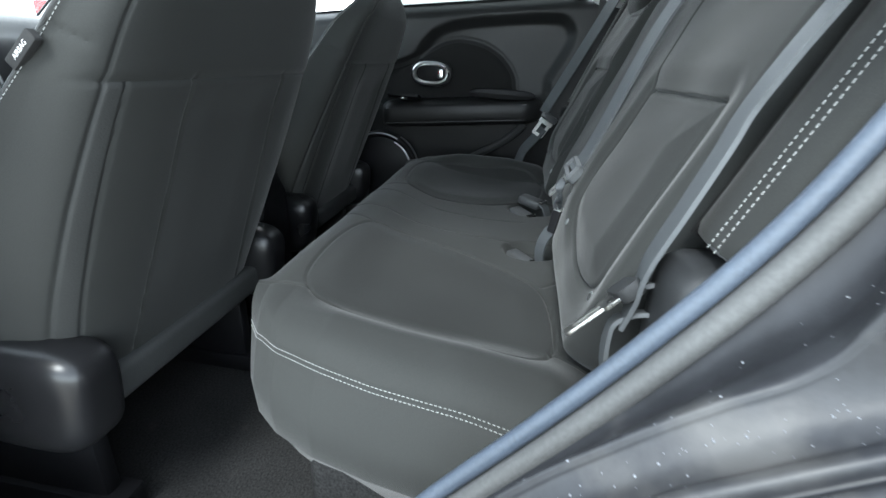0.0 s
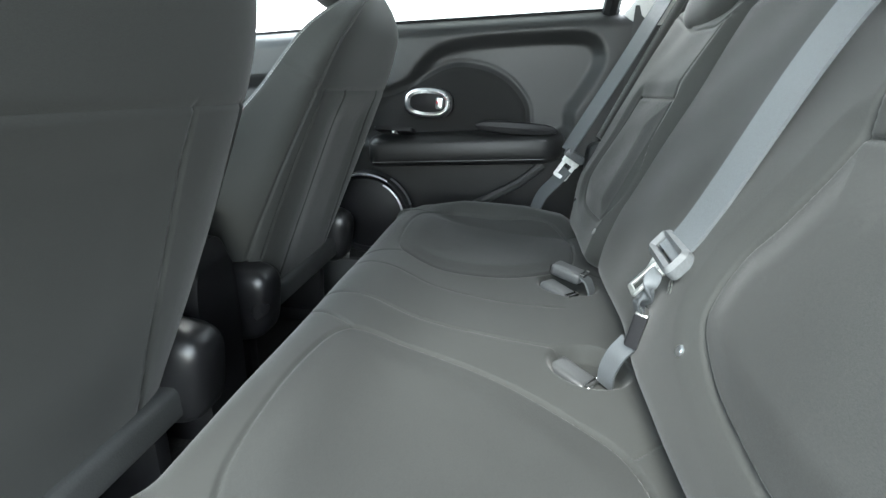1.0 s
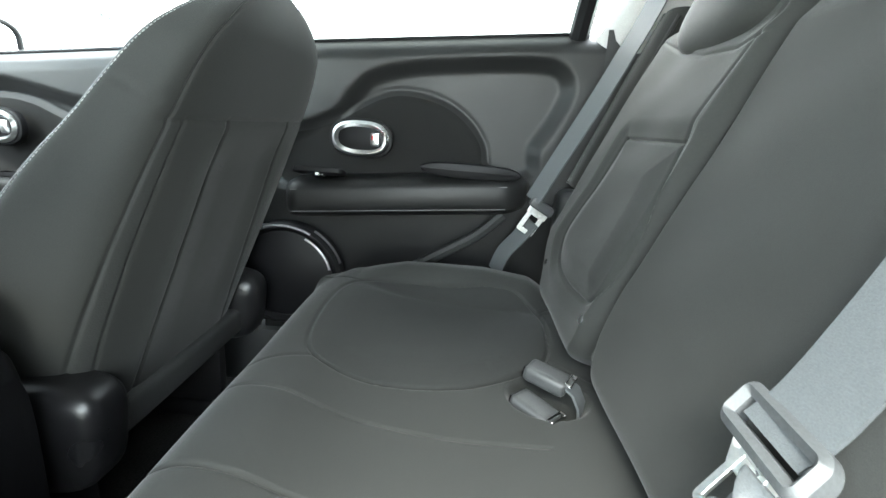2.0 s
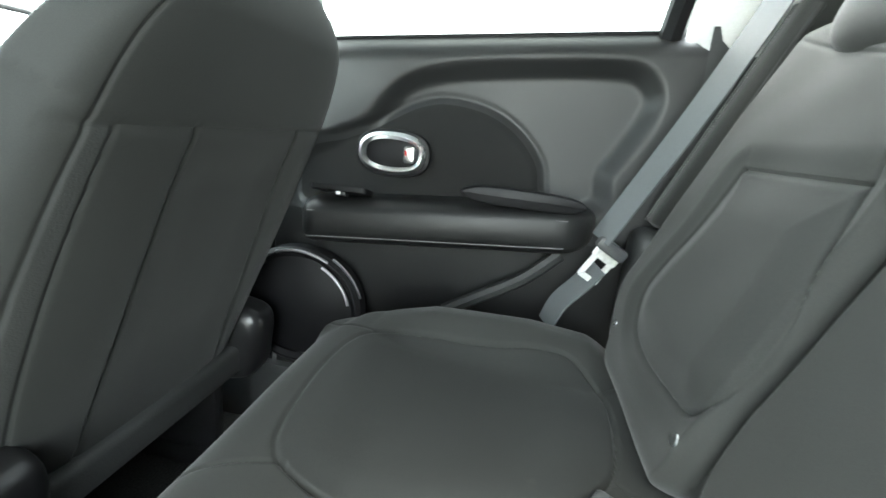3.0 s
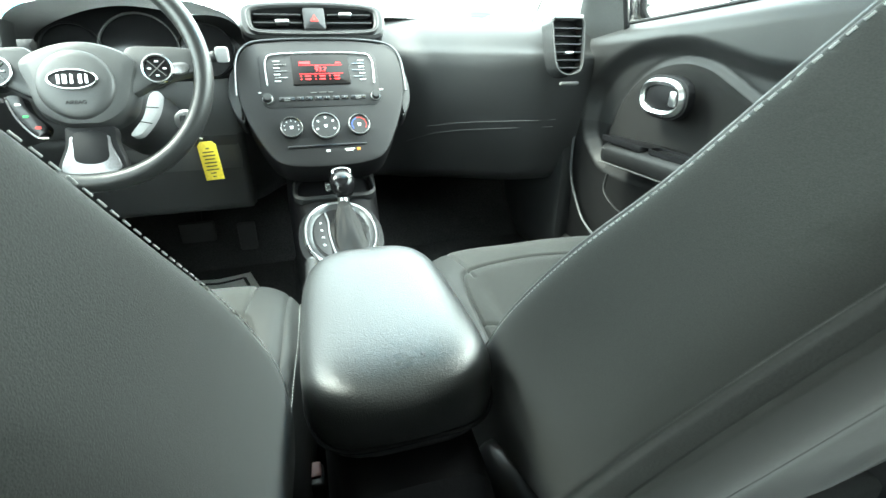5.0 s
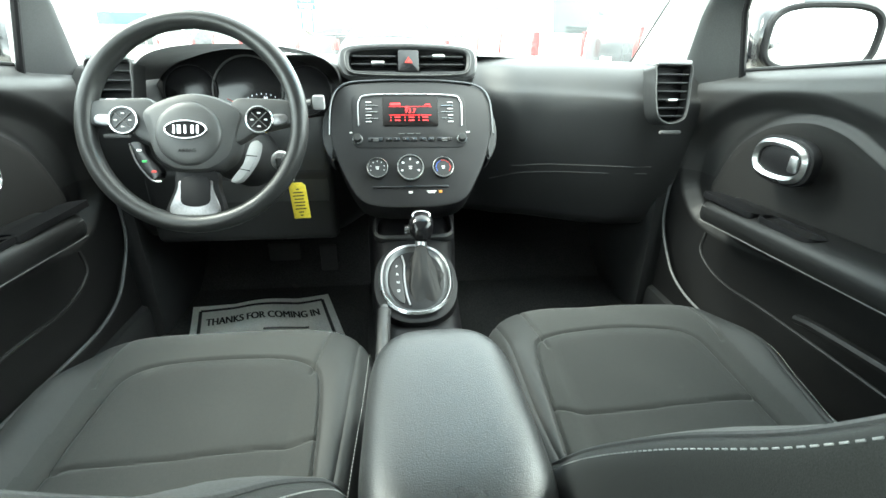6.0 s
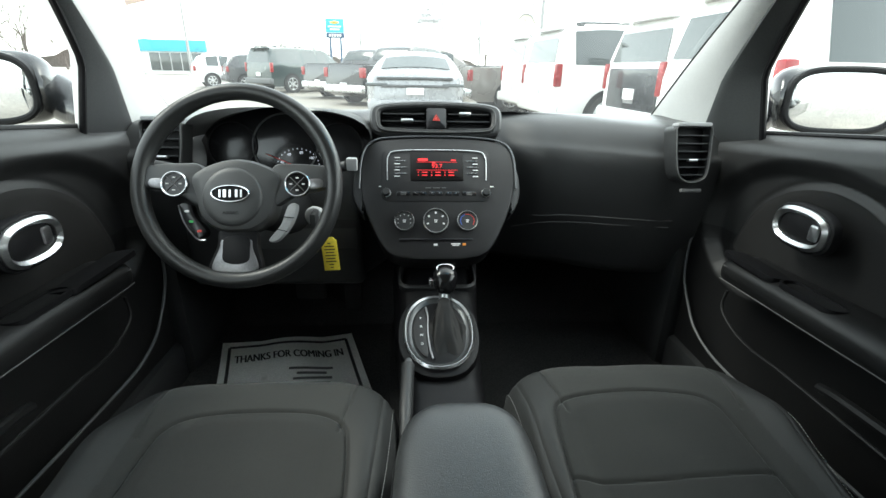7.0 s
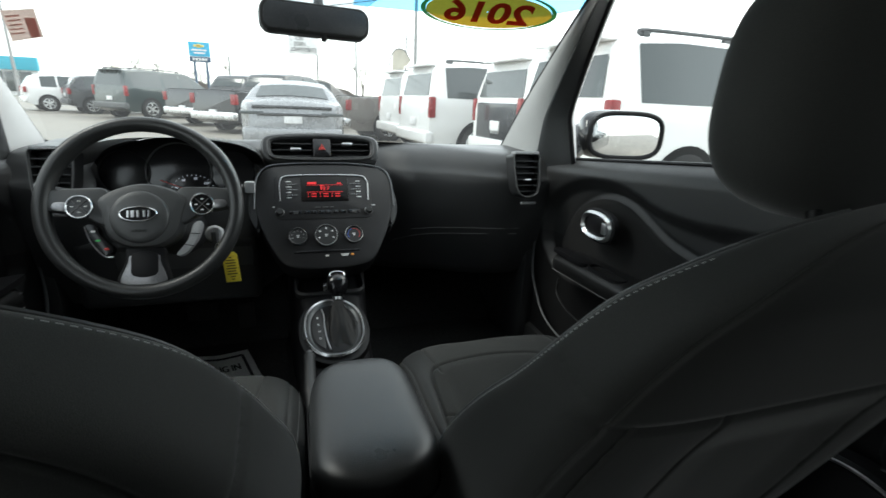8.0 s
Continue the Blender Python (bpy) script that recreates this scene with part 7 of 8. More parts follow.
ped = thing("pedals", (-0.36, 1.95, 0.42), "black rubber brake pedal under the dashboard", "pedal")
bm = bmesh.new()
box(bm, (-0.40, 1.93, 0.475), (0.10, 0.02, 0.065), 0.008, None, 2)
part("brake_pad", bm, TYRE, ped)
bm = bmesh.new()
tube(bm, [(-0.40, 1.94, 0.475), (-0.395, 2.0, 0.58), (-0.39, 2.02, 0.66)], 0.011, seg=8)
part("brake_arm", bm, DARK, ped)
bm = bmesh.new()
box(bm, (-0.265, 1.96, 0.40), (0.055, 0.02, 0.16), 0.008, Matrix.Identity(4), 2)
part("accelerator", bm, TYRE, ped)

# ---- mirror, stickers and visor band on the windscreen ----
rv = thing("rear_view_mirror", (-0.01, 1.47, 1.37), "black rear-view mirror on the windscreen", "mirror")
RM = basis((-0.010, 1.450, 1.364), (0.99, 0.10, -0.012), (0.02, 0.10, 0.99))
part("housing", plate(bmesh.new(), rrect(0.238, 0.066, 0.024), -0.030, 0.003, RM, 0.006), PLASTIC, rv)
# the face doesn't mirror: its dim reflection is a plain grey colour
part("mirror_glass", plate(bmesh.new(), rrect(0.222, 0.053, 0.019), 0.002, 0.0042, RM, 0.001), mat("grey_mirror_face", (0.075, 0.08, 0.088), 0.30, spread=0.05, bump=0.0), rv, "mirror face, plain grey in place of its reflection")
bm = bmesh.new()
tube(bm, [(-0.005, 1.47, 1.375), (-0.002, 1.50, 1.40), (0.0, 1.53, 1.415)], 0.011, seg=10)
part("stem", bm, PLASTIC, rv)
bm = bmesh.new()
box(bm, (0.005, 1.452, 1.328), (0.012, 0.012, 0.016), 0.003)
part("dimming_lever", bm, PLASTIC, rv)


def on_screen(name, outline, c, off, material, parent, label=""):
    """A flat sticker on the windscreen: outline in (u, t) steps from c."""
    bm = bmesh.new()
    o = [screen_at(c[0] + x, c[1] + y, off) for x, y in outline]
    o2 = [screen_at(c[0] + x, c[1] + y, off + 0.0008) for x, y in outline]
    n = len(o)
    a, b = [bm.verts.new(p) for p in o], [bm.verts.new(p) for p in o2]
    for k in range(n):
        bm.faces.new((a[k], a[(k + 1) % n], b[(k + 1) % n], b[k]))
    bm.faces.new(a)
    bm.faces.new(b)
    return part(name, bm, material, parent, label, smooth=False)


YR = (0.632, 0.826)


def oval_patch(a, b, off, r0=0.02):
    return grid_bm([[screen_at(YR[0] + a * r * math.cos(q), YR[1] + b * r * math.sin(q), off) for q in np.linspace(0, math.tau, 48, endpoint=False)] for r in np.linspace(r0, 1, 8)], close_v=True, cap=False)


year = thing("year_sticker", tuple(screen_at(*YR)), "oval yellow windscreen sticker with red digits, seen from behind", "sticker")
part("rim", oval_patch(0.262, 0.070, 0.004, 0.925), STICK_G, year, "dark green rim")
part("face", oval_patch(0.242, 0.060, 0.0055), STICK_Y, year)
for k, ch in enumerate("2016"):
    w = letters("digit", ch, 0.125, Matrix.Translation(((k - 1.5) * 0.062, 0, 0)), STICK_R, year, depth=0.0, bold=0.004, label="red digit seen reversed")
    for v in w.data.vertices:
        v.co = screen_at(YR[0] - v.co.x * 1.35, YR[1] - 0.004 + v.co.y * 0.80, 0.008)
note = thing("paper_sticker", tuple(screen_at(-0.832, 0.628)), "pale paper sticker with red print in the windscreen corner", "sticker")
NS = (-0.832, 0.628)
sh = on_screen("sheet", [(-0.047, -0.064), (0.031, -0.039), (0.047, 0.058), (-0.029, 0.043)], NS, 0.004, NOTE_W, note)
on_screen("red_field", [(0.002, -0.044), (0.026, -0.036), (0.038, 0.030), (0.013, 0.026)], NS, 0.0055, NOTE_R, sh)
for k in range(5):
    y = 0.030 - 0.015 * k
    on_screen("print_bar", [(-0.026 - 0.003 * k, y - 0.006), (0.006 - 0.003 * k, y + 0.002), (0.007 - 0.003 * k, y + 0.006), (-0.025 - 0.003 * k, y - 0.002)], NS, 0.0055, NOTE_R, sh)
P = [[screen_at(u, 1 - 0.20 * (1 - 0.35 * abs(u) ** 6) * v, 0.002) for v in np.linspace(0, 1, 5)] for u in np.linspace(0.12, 0.965, 24)]
band = part("sun_band", grid_bm(P), BLUEFILM)
band.visible_shadow = False
tagged(band, "blue tinted band along the top of the windscreen", "sun band", kind="structure")
P = [[screen_at(u, 1 - v, 0.006) for v in np.linspace(0, 0.23 * max(0.02, 1 - abs(u / 0.255) ** 3.5) ** 0.5, 6)] for u in np.linspace(-0.255, 0.255, 28)]
frit = part("dotted_band", grid_bm(P), glass_mat("dotted_grey_band", (0.45, 0.47, 0.48), 0.4))
frit.visible_shadow = False
tagged(frit, "grey dotted area behind the rear-view mirror", "sun band", kind="structure")
random.seed(9)
bm = bmesh.new()
for k in range(700):
    u, t = random.uniform(-0.95, 0.95), random.uniform(0.02, 0.9)
    p = screen_at(u, t, -0.001)
    r = random.uniform(0.0006, 0.0016)
    for q in bmesh.ops.create_icosphere(bm, subdivisions=1, radius=r)["verts"]:
        q.co = p + q.co
wd = part("windscreen_drops", bm, glass_mat("rain_drop", (0.80, 0.82, 0.84), 1.0))
wd.visible_shadow = False
tagged(wd, "small rain drops on the windscreen", "water", kind="stuff")


# ---- door mirrors ----
def door_mirror(s):
    root = thing("door_mirror", (s * 0.86, 1.58, 1.02), "black painted outside mirror on the front door", "mirror", group="door mirrors")
    cx = 0.965 if s > 0 else 0.995
    rows = []
    for t in np.linspace(-1, 1, 24):
        f = max(0.03, 1 - abs(t) ** 4) ** 0.4
        rows.append([(s * (cx + 0.135 * t), 1.60 + 0.06 * (0.5 + 0.5 * math.cos(q)) * f * 2 - 0.02 * t, 1.122 + 0.080 * f * math.sin(q)) for q in np.linspace(0, math.tau, 30, endpoint=False)])
    part("shell", grid_bm(rows, close_v=True, cap=True), PAINT, root)
    M = basis((s * cx, 1.593, 1.122), (1, -0.22 * s, 0), (0, 0.0, 1))
    part("glass_rim", hoop(bmesh.new(), oval(0.128, 0.078, 44, 3.2), 0.014, -0.01, 0.010, M, 0.004), DARK, root)
    part("mirror_glass", plate(bmesh.new(), oval(0.116, 0.066, 44, 3.2), -0.005, 0.004, M, 0.001), MIRROR, root, "mirror face")
    bm = bmesh.new()
    tube(bm, [(s * (cx - 0.05), 1.715, 1.115), (s * (cx - 0.11), 1.70, 1.10), (s * 0.79, 1.67, 1.055)], [0.055, 0.052, 0.045], seg=14)
    part("foot", bm, PAINT, root)
    return root


door_mirror(1)
door_mirror(-1)


# ---- the lot outside ----
KINDS = {
    "sedan": dict(L=4.85, W=1.86, belt=0.98, roof=[(0, 0.92), (0.04, 1.0), (0.12, 1.06), (0.70, 1.10), (1.30, 1.36), (1.95, 1.455), (2.7, 1.44), (3.55, 1.06), (4.5, 0.90), (4.75, 0.78), (4.85, 0.6)], axles=(1.0, 3.85), r=0.33,
                  glass=[(1.25, 2.15), (2.22, 3.15)], rear=(0.74, 1.30)),
    "suv": dict(L=5.1, W=2.02, belt=1.26, roof=[(0, 1.10), (0.03, 1.30), (0.12, 1.78), (0.22, 1.90), (0.9, 1.95), (3.0, 1.92), (3.35, 1.84), (3.95, 1.34), (4.8, 1.20), (5.0, 1.08), (5.1, 0.8)], axles=(1.05, 4.05), r=0.40,
                glass=[(0.34, 1.66), (1.82, 2.58), (2.66, 3.25)], rear=(0.05, 0.13)),
    "pickup": dict(L=5.8, W=2.0, belt=1.27, roof=[(0, 1.10), (0.03, 1.24), (1.9, 1.26), (1.98, 1.28), (2.10, 1.55), (2.28, 1.82), (2.6, 1.88), (3.6, 1.86), (3.9, 1.76), (4.45, 1.32), (5.5, 1.20), (5.7, 1.05), (5.8, 0.8)], axles=(1.25, 4.75), r=0.41,
                   glass=[(2.35, 3.05), (3.12, 3.85)], rear=(2.02, 2.22)),
    "crossover": dict(L=4.5, W=1.84, belt=1.08, roof=[(0, 0.98), (0.05, 1.12), (0.35, 1.52), (0.6, 1.62), (1.3, 1.68), (2.6, 1.64), (3.4, 1.15), (4.2, 1.02), (4.4, 0.9), (4.5, 0.7)], axles=(0.85, 3.55), r=0.35,
                      glass=[(0.65, 1.25), (1.32, 2.15), (2.22, 2.95)], rear=(0.10, 0.36)),
}


def vehicle(name, kind, paint, x, y, az, label, wheel_paint=SILVER, dark_gate=False):
    """A parked vehicle: its rear stands at (x, y); az is its heading in degrees right of +y."""
    k = KINDS[kind]
    L, W, belt_z = k["L"], k["W"], k["belt"]
    ry, rz = zip(*k["roof"])
    root = thing(name, (0, 0, 0), label, "truck" if kind == "pickup" else "car", group="vehicles parked on the lot")

    lean, nose, crown = {"sedan": (0.34, 0.20, 0.055), "crossover": (0.26, 0.16, 0.045)}.get(kind, (0.19, 0.10, 0.02))

    def half_at(yy, z, top):
        end = min(yy, L - yy)
        w = W / 2 * (1 - nose * (1 - min(1, end / 0.65)) ** 2)
        if z <= belt_z:
            return w * (0.93 + 0.07 * min(1, max(0, (z - 0.3) / 0.35)))
        return w * (1 - lean * (z - belt_z) / 0.65)

    st = np.r_[np.linspace(0, 0.4, 10), np.linspace(0.45, L - 0.4, 46), np.linspace(L - 0.35, L, 8)]
    rows = []
    for yy in st:
        top = float(np.interp(yy, ry, rz))
        zb = 0.28 + 0.12 * (1 - min(1, min(yy, L - yy) / 0.3))
        zs = np.r_[np.linspace(zb, min(belt_z, top - 0.05), 7), np.linspace(min(belt_z, top - 0.05) + 0.01, top, 6)]
        side = [(half_at(yy, z, top), z) for z in zs]
        side[-1] = (side[-1][0] - 0.06, top)
        arch = [(side[-1][0] * c, yy, top + crown * (1 - c * c)) for c in (0.9, 0.7, 0.4, 0.0, -0.4, -0.7, -0.9)]
        ring = [(w, yy, z) for w, z in side] + arch + [(-w, yy, z) for w, z in reversed(side)]
        rows.append(ring)
    part("body", grid_bm(rows, close_v=True, cap=True), paint, root)

    def skin(yy, f, sx):
        top = float(np.interp(yy, ry, rz)) - 0.065
        lo = belt_z + 0.02
        z = lo + (top - lo) * f
        return Vector((sx * (half_at(yy, z, top) + 0.006), yy, z))

    for a, b in k["glass"]:
        for sx in (-1, 1):
            P = [[skin(a + (b - a) * u, f, sx) for f in np.linspace(0, 1, 4)] for u in np.linspace(0, 1, 6)]
            part("side_window", grid_bm(P), CARGLASS, root, "dark tinted side window")
    a, b = k["rear"]
    P = []
    for u in np.linspace(-0.86, 0.86, 8):
        col = []
        for f in np.linspace(0.08, 0.92, 5):
            yy = a + (b - a) * f
            z = float(np.interp(yy, ry, rz))
            if kind in ("suv",):
                z = 1.28 + 0.50 * f
                yy = float(np.interp(z, [q for _, q in k["roof"]][:4], [q for q, _ in k["roof"]][:4]))
            w = half_at(yy + 0.3, z, z) * 0.92
            col.append((u * w, yy - 0.012, z + (0.012 + crown * (1 - u * u) if kind != "suv" else 0)))
        P.append(col)
    part("rear_window", grid_bm(P), CARGLASS, root, "dark tinted rear window")
    for ay in k["axles"]:
        for sx in (-1, 1):
            M = basis((sx * (W / 2 - 0.10), ay, k["r"]), (0, 1, 0), (0, 0, 1)) if sx > 0 else basis((sx * (W / 2 - 0.10), ay, k["r"]), (0, -1, 0), (0, 0, 1))
            arch = part("wheel_arch", lathe(bmesh.new(), [(k["r"] + 0.07, 0.02), (k["r"] + 0.07, 0.112), (k["r"] + 0.03, 0.114)], M, 28), DARK, root)
            wh = part("wheel", lathe(bmesh.new(), [(k["r"], -0.10), (k["r"], 0.10), (k["r"] - 0.03, 0.122), (k["r"] * 0.68, 0.122), (k["r"] * 0.66, 0.10)], M, 28), TYRE, root, "black tyre")
            bm = bmesh.new()
            lathe(bm, [(k["r"] * 0.14, 0.10), (k["r"] * 0.14, 0.125), (k["r"] * 0.08, 0.127)], M, 16)
            for j in range(6):
                box(bm, (0, k["r"] * 0.37, 0.115), (0.075, k["r"] * 0.58, 0.016), 0.004, M @ Euler((0, 0, j * math.tau / 6)).to_matrix().to_4x4(), 1)
            hoop(bm, oval(k["r"] * 0.69, k["r"] * 0.69, 28), 0.035, 0.10, 0.126, M, 0.004)
            part("rim", bm, wheel_paint, wh, "silver spoked rim")
    hi = {"sedan": (0.86, 0.92), "suv": (0.90, 1.30), "pickup": (0.86, 1.16), "crossover": (0.84, 1.10)}[kind]
    wl = {"sedan": 0.40, "suv": 0.12, "pickup": 0.20, "crossover": 0.30}[kind]
    for sx in (-1, 1):
        bm = bmesh.new()
        box(bm, (sx * (W / 2 - wl / 2 - 0.035), 0.045, 0.5 * sum(hi)), (wl, 0.13, hi[1] - hi[0]), 0.03)
        part("tail_lamp", bm, TAIL if kind != "sedan" else CARGLASS, root, "red tail lamp" if kind != "sedan" else "dark tail lamp")
    bm = bmesh.new()
    box(bm, (0, 0.0, 0.52), (W * 0.93, 0.20, 0.24), 0.06, None, 3)
    part("bumper", bm, SILVER if kind == "pickup" else (paint if kind == "sedan" else GREYP if paint is not CARWHITE else CARWHITE), root, "rear bumper")
    bm = bmesh.new()
    box(bm, (0, -0.02, 0.62 if kind == "pickup" else 0.80), (0.32, 0.02, 0.16), 0.01)
    part("number_plate", bm, WHITE, root, "pale number plate")
    if dark_gate:
        bm = bmesh.new()
        box(bm, (0, 0.02, 0.90), (W * 0.74, 0.10, 0.66), 0.04, None, 3)
        part("tailgate", bm, CARBLACK, root, "black lower tailgate")
        bm = bmesh.new()
        box(bm, (0, -0.04, 0.86), (0.32, 0.02, 0.16), 0.01)
        part("number_plate", bm, WHITE, root, "pale number plate")
    if kind == "sedan":
        bm = bmesh.new()
        box(bm, (0, 0.05, 1.00), (W * 0.74, 0.16, 0.05), 0.02, None, 3)
        part("boot_lip", bm, CARBLACK, root)
        bm = bmesh.new()
        box(bm, (0, -0.01, 0.87), (W * 0.66, 0.06, 0.05), 0.015)
        part("boot_trim", bm, CARBLACK, root, "dark trim bar across the boot")
    if kind == "suv":
        for sx in (-1, 1):
            bm = bmesh.new()
            tube(bm, smooth_line([(sx * 0.70, 0.45, 1.94), (sx * 0.70, 0.60, 1.995), (sx * 0.70, 2.6, 1.99), (sx * 0.70, 2.8, 1.93)], 24), 0.022, seg=8)
            for yy in (0.5, 1.6, 2.7):
                box(bm, (sx * 0.70, yy, 1.955), (0.05, 0.10, 0.05), 0.01)
            part("roof_rail", bm, GREYP, root, "grey roof rail")
        bm = bmesh.new()
        box(bm, (0, 0.10, 1.90), (1.3, 0.22, 0.04), 0.015)
        part("roof_spoiler", bm, paint, root)
    if kind == "pickup":
        bm = bmesh.new()
        box(bm, (0, 1.0, 1.255), (W * 0.80, 1.72, 0.05), 0.02)
        part("bed_cover", bm, DARK, root, "black bed opening")
    for sx in (-1, 1):
        bm = bmesh.new()
        for a2, b2 in k["glass"][-2:]:
            box(bm, (sx * (half_at(a2 + 0.2, belt_z - 0.10, 2) + 0.012), a2 + 0.18, belt_z - 0.12), (0.03, 0.18, 0.035), 0.01)
        part("door_grip", bm, paint, root)
    root.matrix_world = Matrix.Translation((x, y, 0)) @ Euler((0, 0, radians(-az))).to_matrix().to_4x4()
    return root


vehicle("parked_sedan", "sedan", CARPALE, -0.04, 9.4, 1, "silver sedan parked nose away on the wet lot")
vehicle("parked_suv", "suv", CARWHITE, 2.90, 5.30, 88, "large white SUV with grey roof rails parked alongside")
vehicle("parked_suv", "suv", CARWHITE, 3.25, 7.80, 86, "large white SUV with black lower tailgate in the row", dark_gate=True)
vehicle("parked_suv", "suv", CARWHITE, 2.42, 10.30, 84, "large white SUV with tall red tail lamps")
vehicle("parked_suv", "suv", CARWHITE, 2.42, 13.00, 84, "large white SUV at the far end of the row")
vehicle("parked_pickup", "pickup", CARGREY, 1.35, 15.50, 80, "grey-brown pickup truck with chrome bumper")
vehicle("parked_pickup", "pickup", CARBLACK, -2.33, 16.50, 42, "black pickup truck with red tail lamps")
vehicle("parked_pickup", "pickup", CARBLACK, -3.79, 19.80, 42, "black pickup truck beside another")
vehicle("parked_pickup", "pickup", CARGREY, -2.42, 21.00, 78, "grey pickup truck standing behind the row")
vehicle("parked_suv", "suv", CARGREEN, -7.13, 23.50, 38, "dark green boxy SUV parked at an angle")
vehicle("parked_crossover", "crossover", CARDARK, -9.95, 27.00, 62, "dark grey crossover parked side on")
vehicle("parked_crossover", "crossover", CARWHITE, -12.22, 28.50, 62, "white crossover with red tail lamps")

# signs, poles, flags and wires
sign = thing("roadside_sign", (-6.92, 45.3, 0), "blue dealer sign on two posts with gold emblem", "sign")
bm = bmesh.new()
box(bm, (-6.92, 45.3, 4.47), (1.58, 0.25, 1.10), 0.05)
pan = part("panel", bm, SIGNBLUE, sign)
bm = bmesh.new()
box(bm, (-6.92, 45.3, 3.70), (1.58, 0.25, 0.40), 0.05)
part("lower_panel", bm, SIGNNAVY, sign)
bm = bmesh.new()
box(bm, (-6.92, 45.15, 4.72), (0.75, 0.06, 0.16), 0.03)
box(bm, (-6.92, 45.15, 4.72), (0.30, 0.06, 0.26), 0.03)
part("emblem", bm, GOLD, pan)
bm = bmesh.new()
for z, wd2 in ((4.40, 1.1), (4.18, 0.8)):
    box(bm, (-6.92, 45.15, z), (wd2, 0.05, 0.12), 0.01)
for q in range(5):
    box(bm, (-7.37 + 0.225 * q, 45.15, 3.70), (0.15, 0.05, 0.2), 0.01)
part("word_bars", bm, WHITE, pan)
for dx in (-0.45, 0.45):
    bm = bmesh.new()
    tube(bm, [(-6.92 + dx, 45.3, 0), (-6.92 + dx, 45.3, 3.6)], 0.10, seg=10)
    part("post", bm, SIGNNAVY, sign)
board = thing("letter_board", (1.7, 60.3, 0), "white changeable-letter board on a post", "sign")
bm = bmesh.new()
box(bm, (1.7, 60.4, 6.85), (3.3, 0.3, 2.1), 0.05)
face = part("face", bm, WHITE, board)
bm = bmesh.new()
tube(bm, [(3.2, 60.4, 0), (3.2, 60.4, 9.5)], 0.12, seg=10)
part("post", bm, POLE, board)
for z, t in ((7.45, "LOW"), (6.85, "DOWN"), (6.25, "LOWPAYMENTS")):
    letters("letter_row", t, 0.62, basis((1.3 if len(t) < 6 else 1.7, 60.22, z), (1, 0, 0), (0, 0, 1)), INK, face, depth=0.01, sx=0.62)
ff = thing("feather_flag", (3.85, 20.0, 0), "pale yellow feather flag on a bowed pole", "flag")
bm = bmesh.new()
arc = smooth_line([(3.78, 20, 0), (3.78, 20, 2.2), (3.86, 20, 2.85), (4.08, 20, 3.14), (4.40, 20, 3.12), (4.66, 20, 2.74)], 30)
tube(bm, arc, 0.03, seg=8)
part("pole", bm, POLE, ff)
P = []
for t in np.linspace(0, 1, 18):
    a = np.array(arc[int(14 + 15 * t)])
    P.append([a + (np.array((3.82 + 0.22 * t, 20.03, 0.75 + 1.2 * t)) - a) * u + np.array((0, 0.03 * math.sin(7 * u + 5 * t), 0)) for u in np.linspace(0, 1, 7)])
bm = grid_bm(P)
bmesh.ops.solidify(bm, geom=bm.faces[:], thickness=0.01)
part("cloth", bm, FLAGWHITE, ff)


def utility_pole(x, y, h, arms=True):
    root = thing("utility_pole", (x, y, 0), "grey wooden utility pole with cross-arm", "pole", group="utility poles")
    bm = bmesh.new()
    tube(bm, [(x, y, 0), (x, y, h)], [0.16, 0.11], seg=10)
    part("shaft", bm, POLE, root)
    if arms:
        bm = bmesh.new()
        box(bm, (x, y, h - 0.5), (2.0, 0.1, 0.12), 0.02)
        part("cross_arm", bm, POLE, root)
    return root


utility_pole(8.86, 36.0, 11.0)
utility_pole(-26.0, 60.0, 11.0)
utility_pole(-6.5, 62.0, 5.2, False)
utility_pole(7.9, 62.0, 8.5, False)
utility_pole(16.0, 70.0, 10.0)
for k, (z0, z1) in enumerate(((10.4, 9.9), (9.8, 9.2), (8.6, 8.4))):
    bm = bmesh.new()
    tube(bm, [(-26 + 34.86 * t, 60 - 24 * t, z0 * (1 - t) + z1 * t - 1.2 * 4 * t * (1 - t)) for t in np.linspace(0, 1, 24)], 0.025, seg=5)
    tagged(part("overhead_wire", bm, DARK), "dark overhead wire between poles", "wire", group="overhead wires")
fl = thing("flag_on_pole", (-16.0, 55.0, 0), "striped cloth flag on a slim pole", "flag")
bm = bmesh.new()
tube(bm, [(-16.2, 55, 0), (-16.2, 55, 3.4)], 0.05, seg=8)
part("pole", bm, POLE, fl)
for k in range(7):
    P = [[(-16.2 + 1.7 * u, 55.0 + 0.12 * math.sin(5 * u), 3.2 - 0.16 * k - 0.16 * v - 1.1 * u * u * 0.6) for v in (0, 1)] for u in np.linspace(0, 1, 10)]
    bm = grid_bm(P)
    bmesh.ops.solidify(bm, geom=bm.faces[:], thickness=0.008)
    part("stripe", bm, GREYP if k % 2 else FLAGWHITE, fl)
shop = thing("showroom_building", (-31, 66, 0), "low pale showroom with teal fascia and windows", "building")
bm = bmesh.new()
box(bm, (-31.3, 68, 1.7), (12, 10, 3.4), 0.05)
part("wall", bm, WHITE, shop)
bm = bmesh.new()
box(bm, (-31.3, 62.9, 3.2), (12.4, 0.4, 1.3), 0.05)
part("fascia", bm, TEAL, shop, "teal fascia band")
bm = bmesh.new()
box(bm, (-34.3, 62.8, 2.6), (3.0, 0.7, 4.6), 0.05)
part("entrance_tower", bm, WHITE, shop)
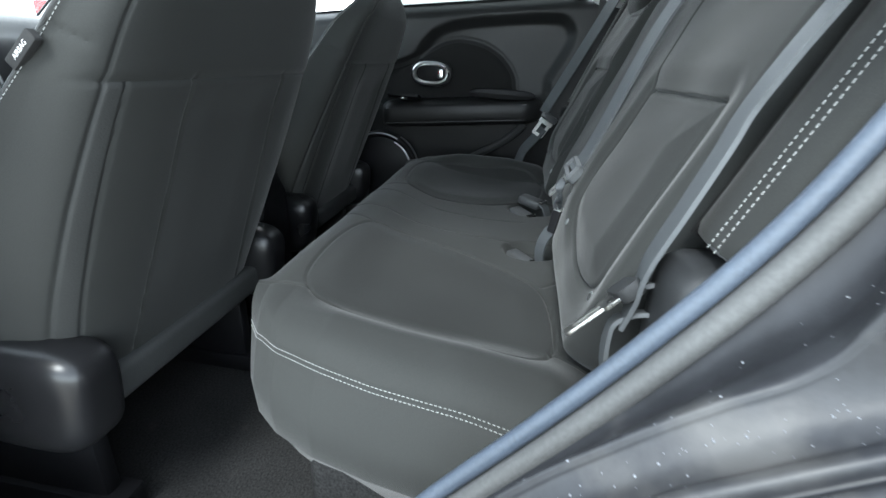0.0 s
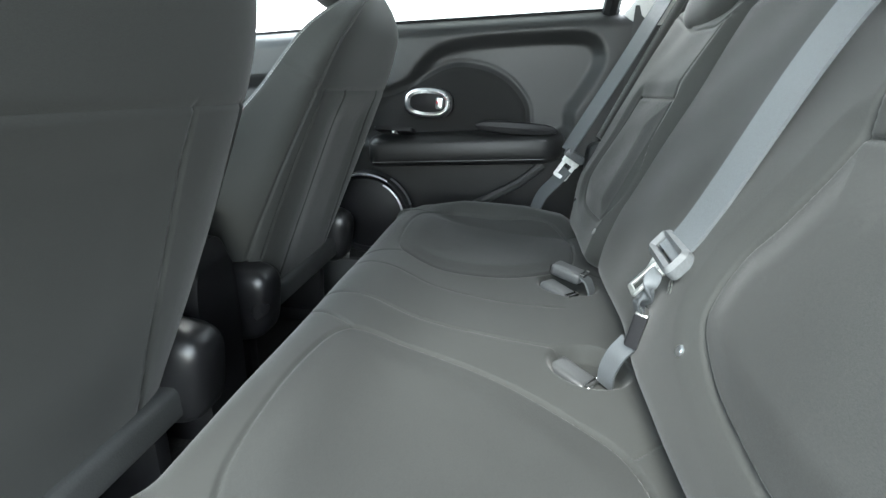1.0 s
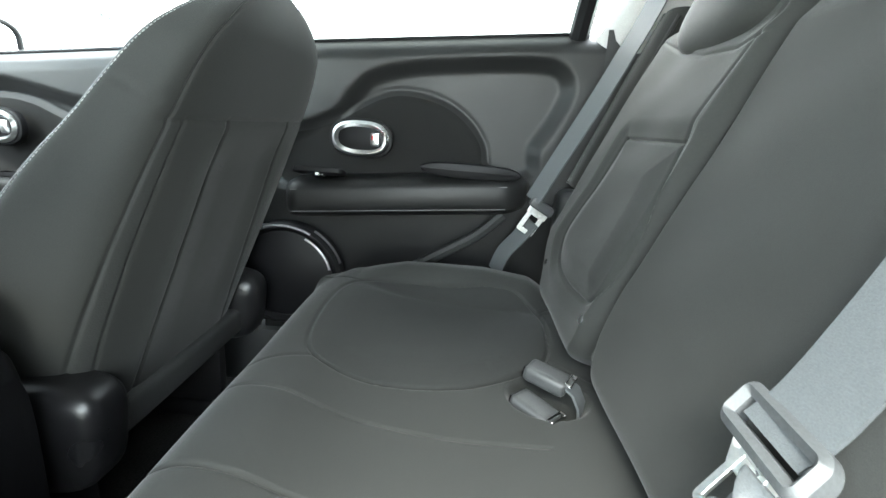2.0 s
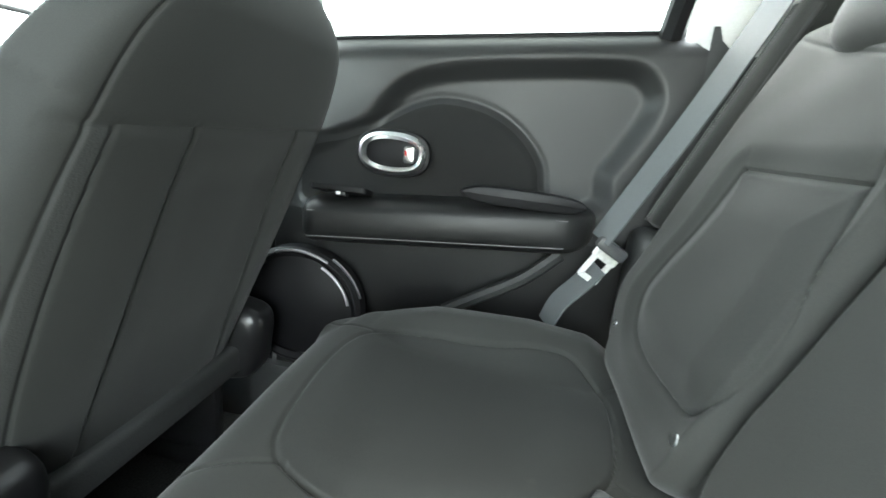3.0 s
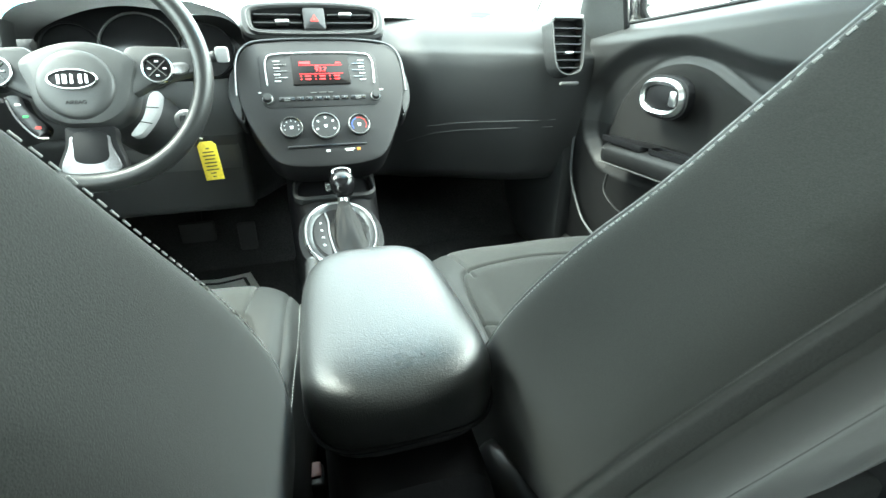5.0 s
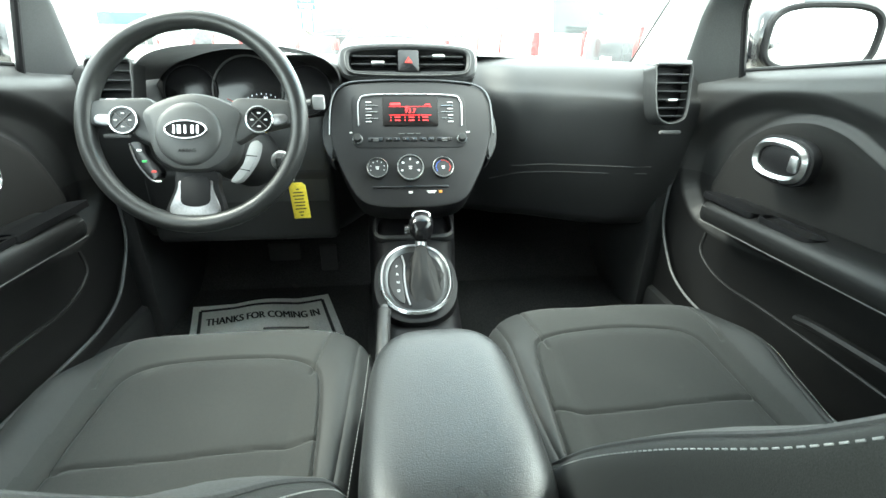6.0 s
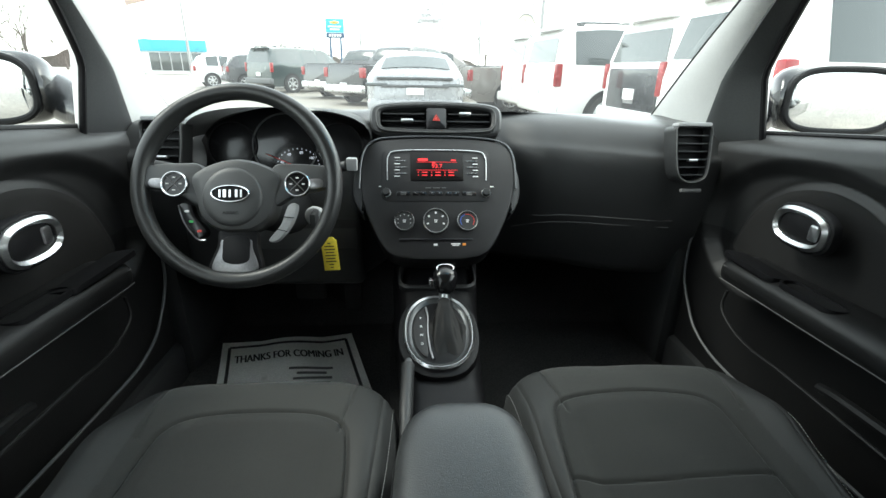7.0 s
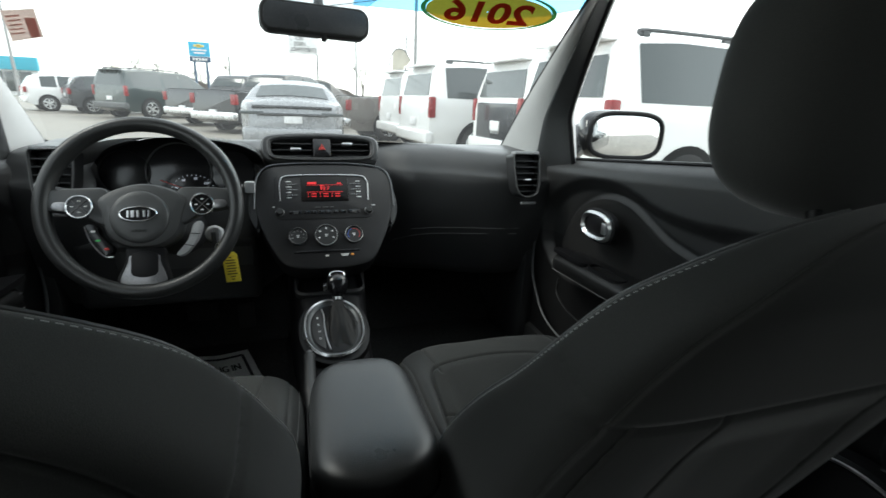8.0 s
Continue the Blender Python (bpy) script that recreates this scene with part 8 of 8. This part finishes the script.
for k in range(5):
    bm = bmesh.new()
    box(bm, (-31.4 + 1.25 * k, 62.95, 1.4), (1.1, 0.12, 2.0), 0.02)
    part("window", bm, CARGLASS, shop)


# bare trees along the skyline
def bare_tree(x, y, h, seed):
    rnd = random.Random(seed)
    root = thing("bare_tree", (x, y, 0), "leafless tree with fine bare twigs on the skyline", "tree", group="bare trees")
    bm = bmesh.new()
    tube(bm, [(x, y, 0), (x + rnd.uniform(-0.3, 0.3), y, h * 0.45)], [0.03 * h, 0.018 * h], seg=7)
    part("trunk", bm, BRANCH, root)
    bm = bmesh.new()

    def grow(p, d, ln, r, depth):
        q = p + d * ln
        tube(bm, [p, q], [r, r * 0.6], seg=4)
        if depth:
            for _ in range(3):
                nd2 = (d + Vector((rnd.uniform(-0.7, 0.7), rnd.uniform(-0.7, 0.7), rnd.uniform(-0.1, 0.5)))).normalized()
                grow(q, nd2, ln * rnd.uniform(0.6, 0.85), r * 0.6, depth - 1)

    for _ in range(5):
        grow(Vector((x, y, h * rnd.uniform(0.3, 0.45))), Vector((rnd.uniform(-0.8, 0.8), rnd.uniform(-0.8, 0.8), 1)).normalized(), h * 0.2, 0.010 * h, 3)
    part("crown", bm, BRANCH, root)
    return root


rnd = random.Random(5)
for k in range(16):
    bare_tree(-75 + 4.5 * k + rnd.uniform(-1.5, 1.5), 88 + rnd.uniform(-6, 10), rnd.uniform(4.5, 7.5), k)
for k in range(8):
    bare_tree(-62 + rnd.uniform(-4, 4) + 2.2 * k, 62 + rnd.uniform(-5, 5), rnd.uniform(6, 9), 40 + k)
for k in range(6):
    bare_tree(14 + 5 * k, 95 + rnd.uniform(-6, 6), rnd.uniform(5, 9), 70 + k)
P = [[(x, 130 + 6 * math.sin(x * 0.03), z * (2.6 + 1.0 * math.sin(x * 0.21) + 0.7 * math.sin(x * 0.53 + 1))) for z in (0, 0.6, 1)] for x in np.linspace(-260, 260, 160)]
tagged(part("backdrop", grid_bm(P), BRANCH), "far hazy line of leafless woods", "woods", kind="structure")
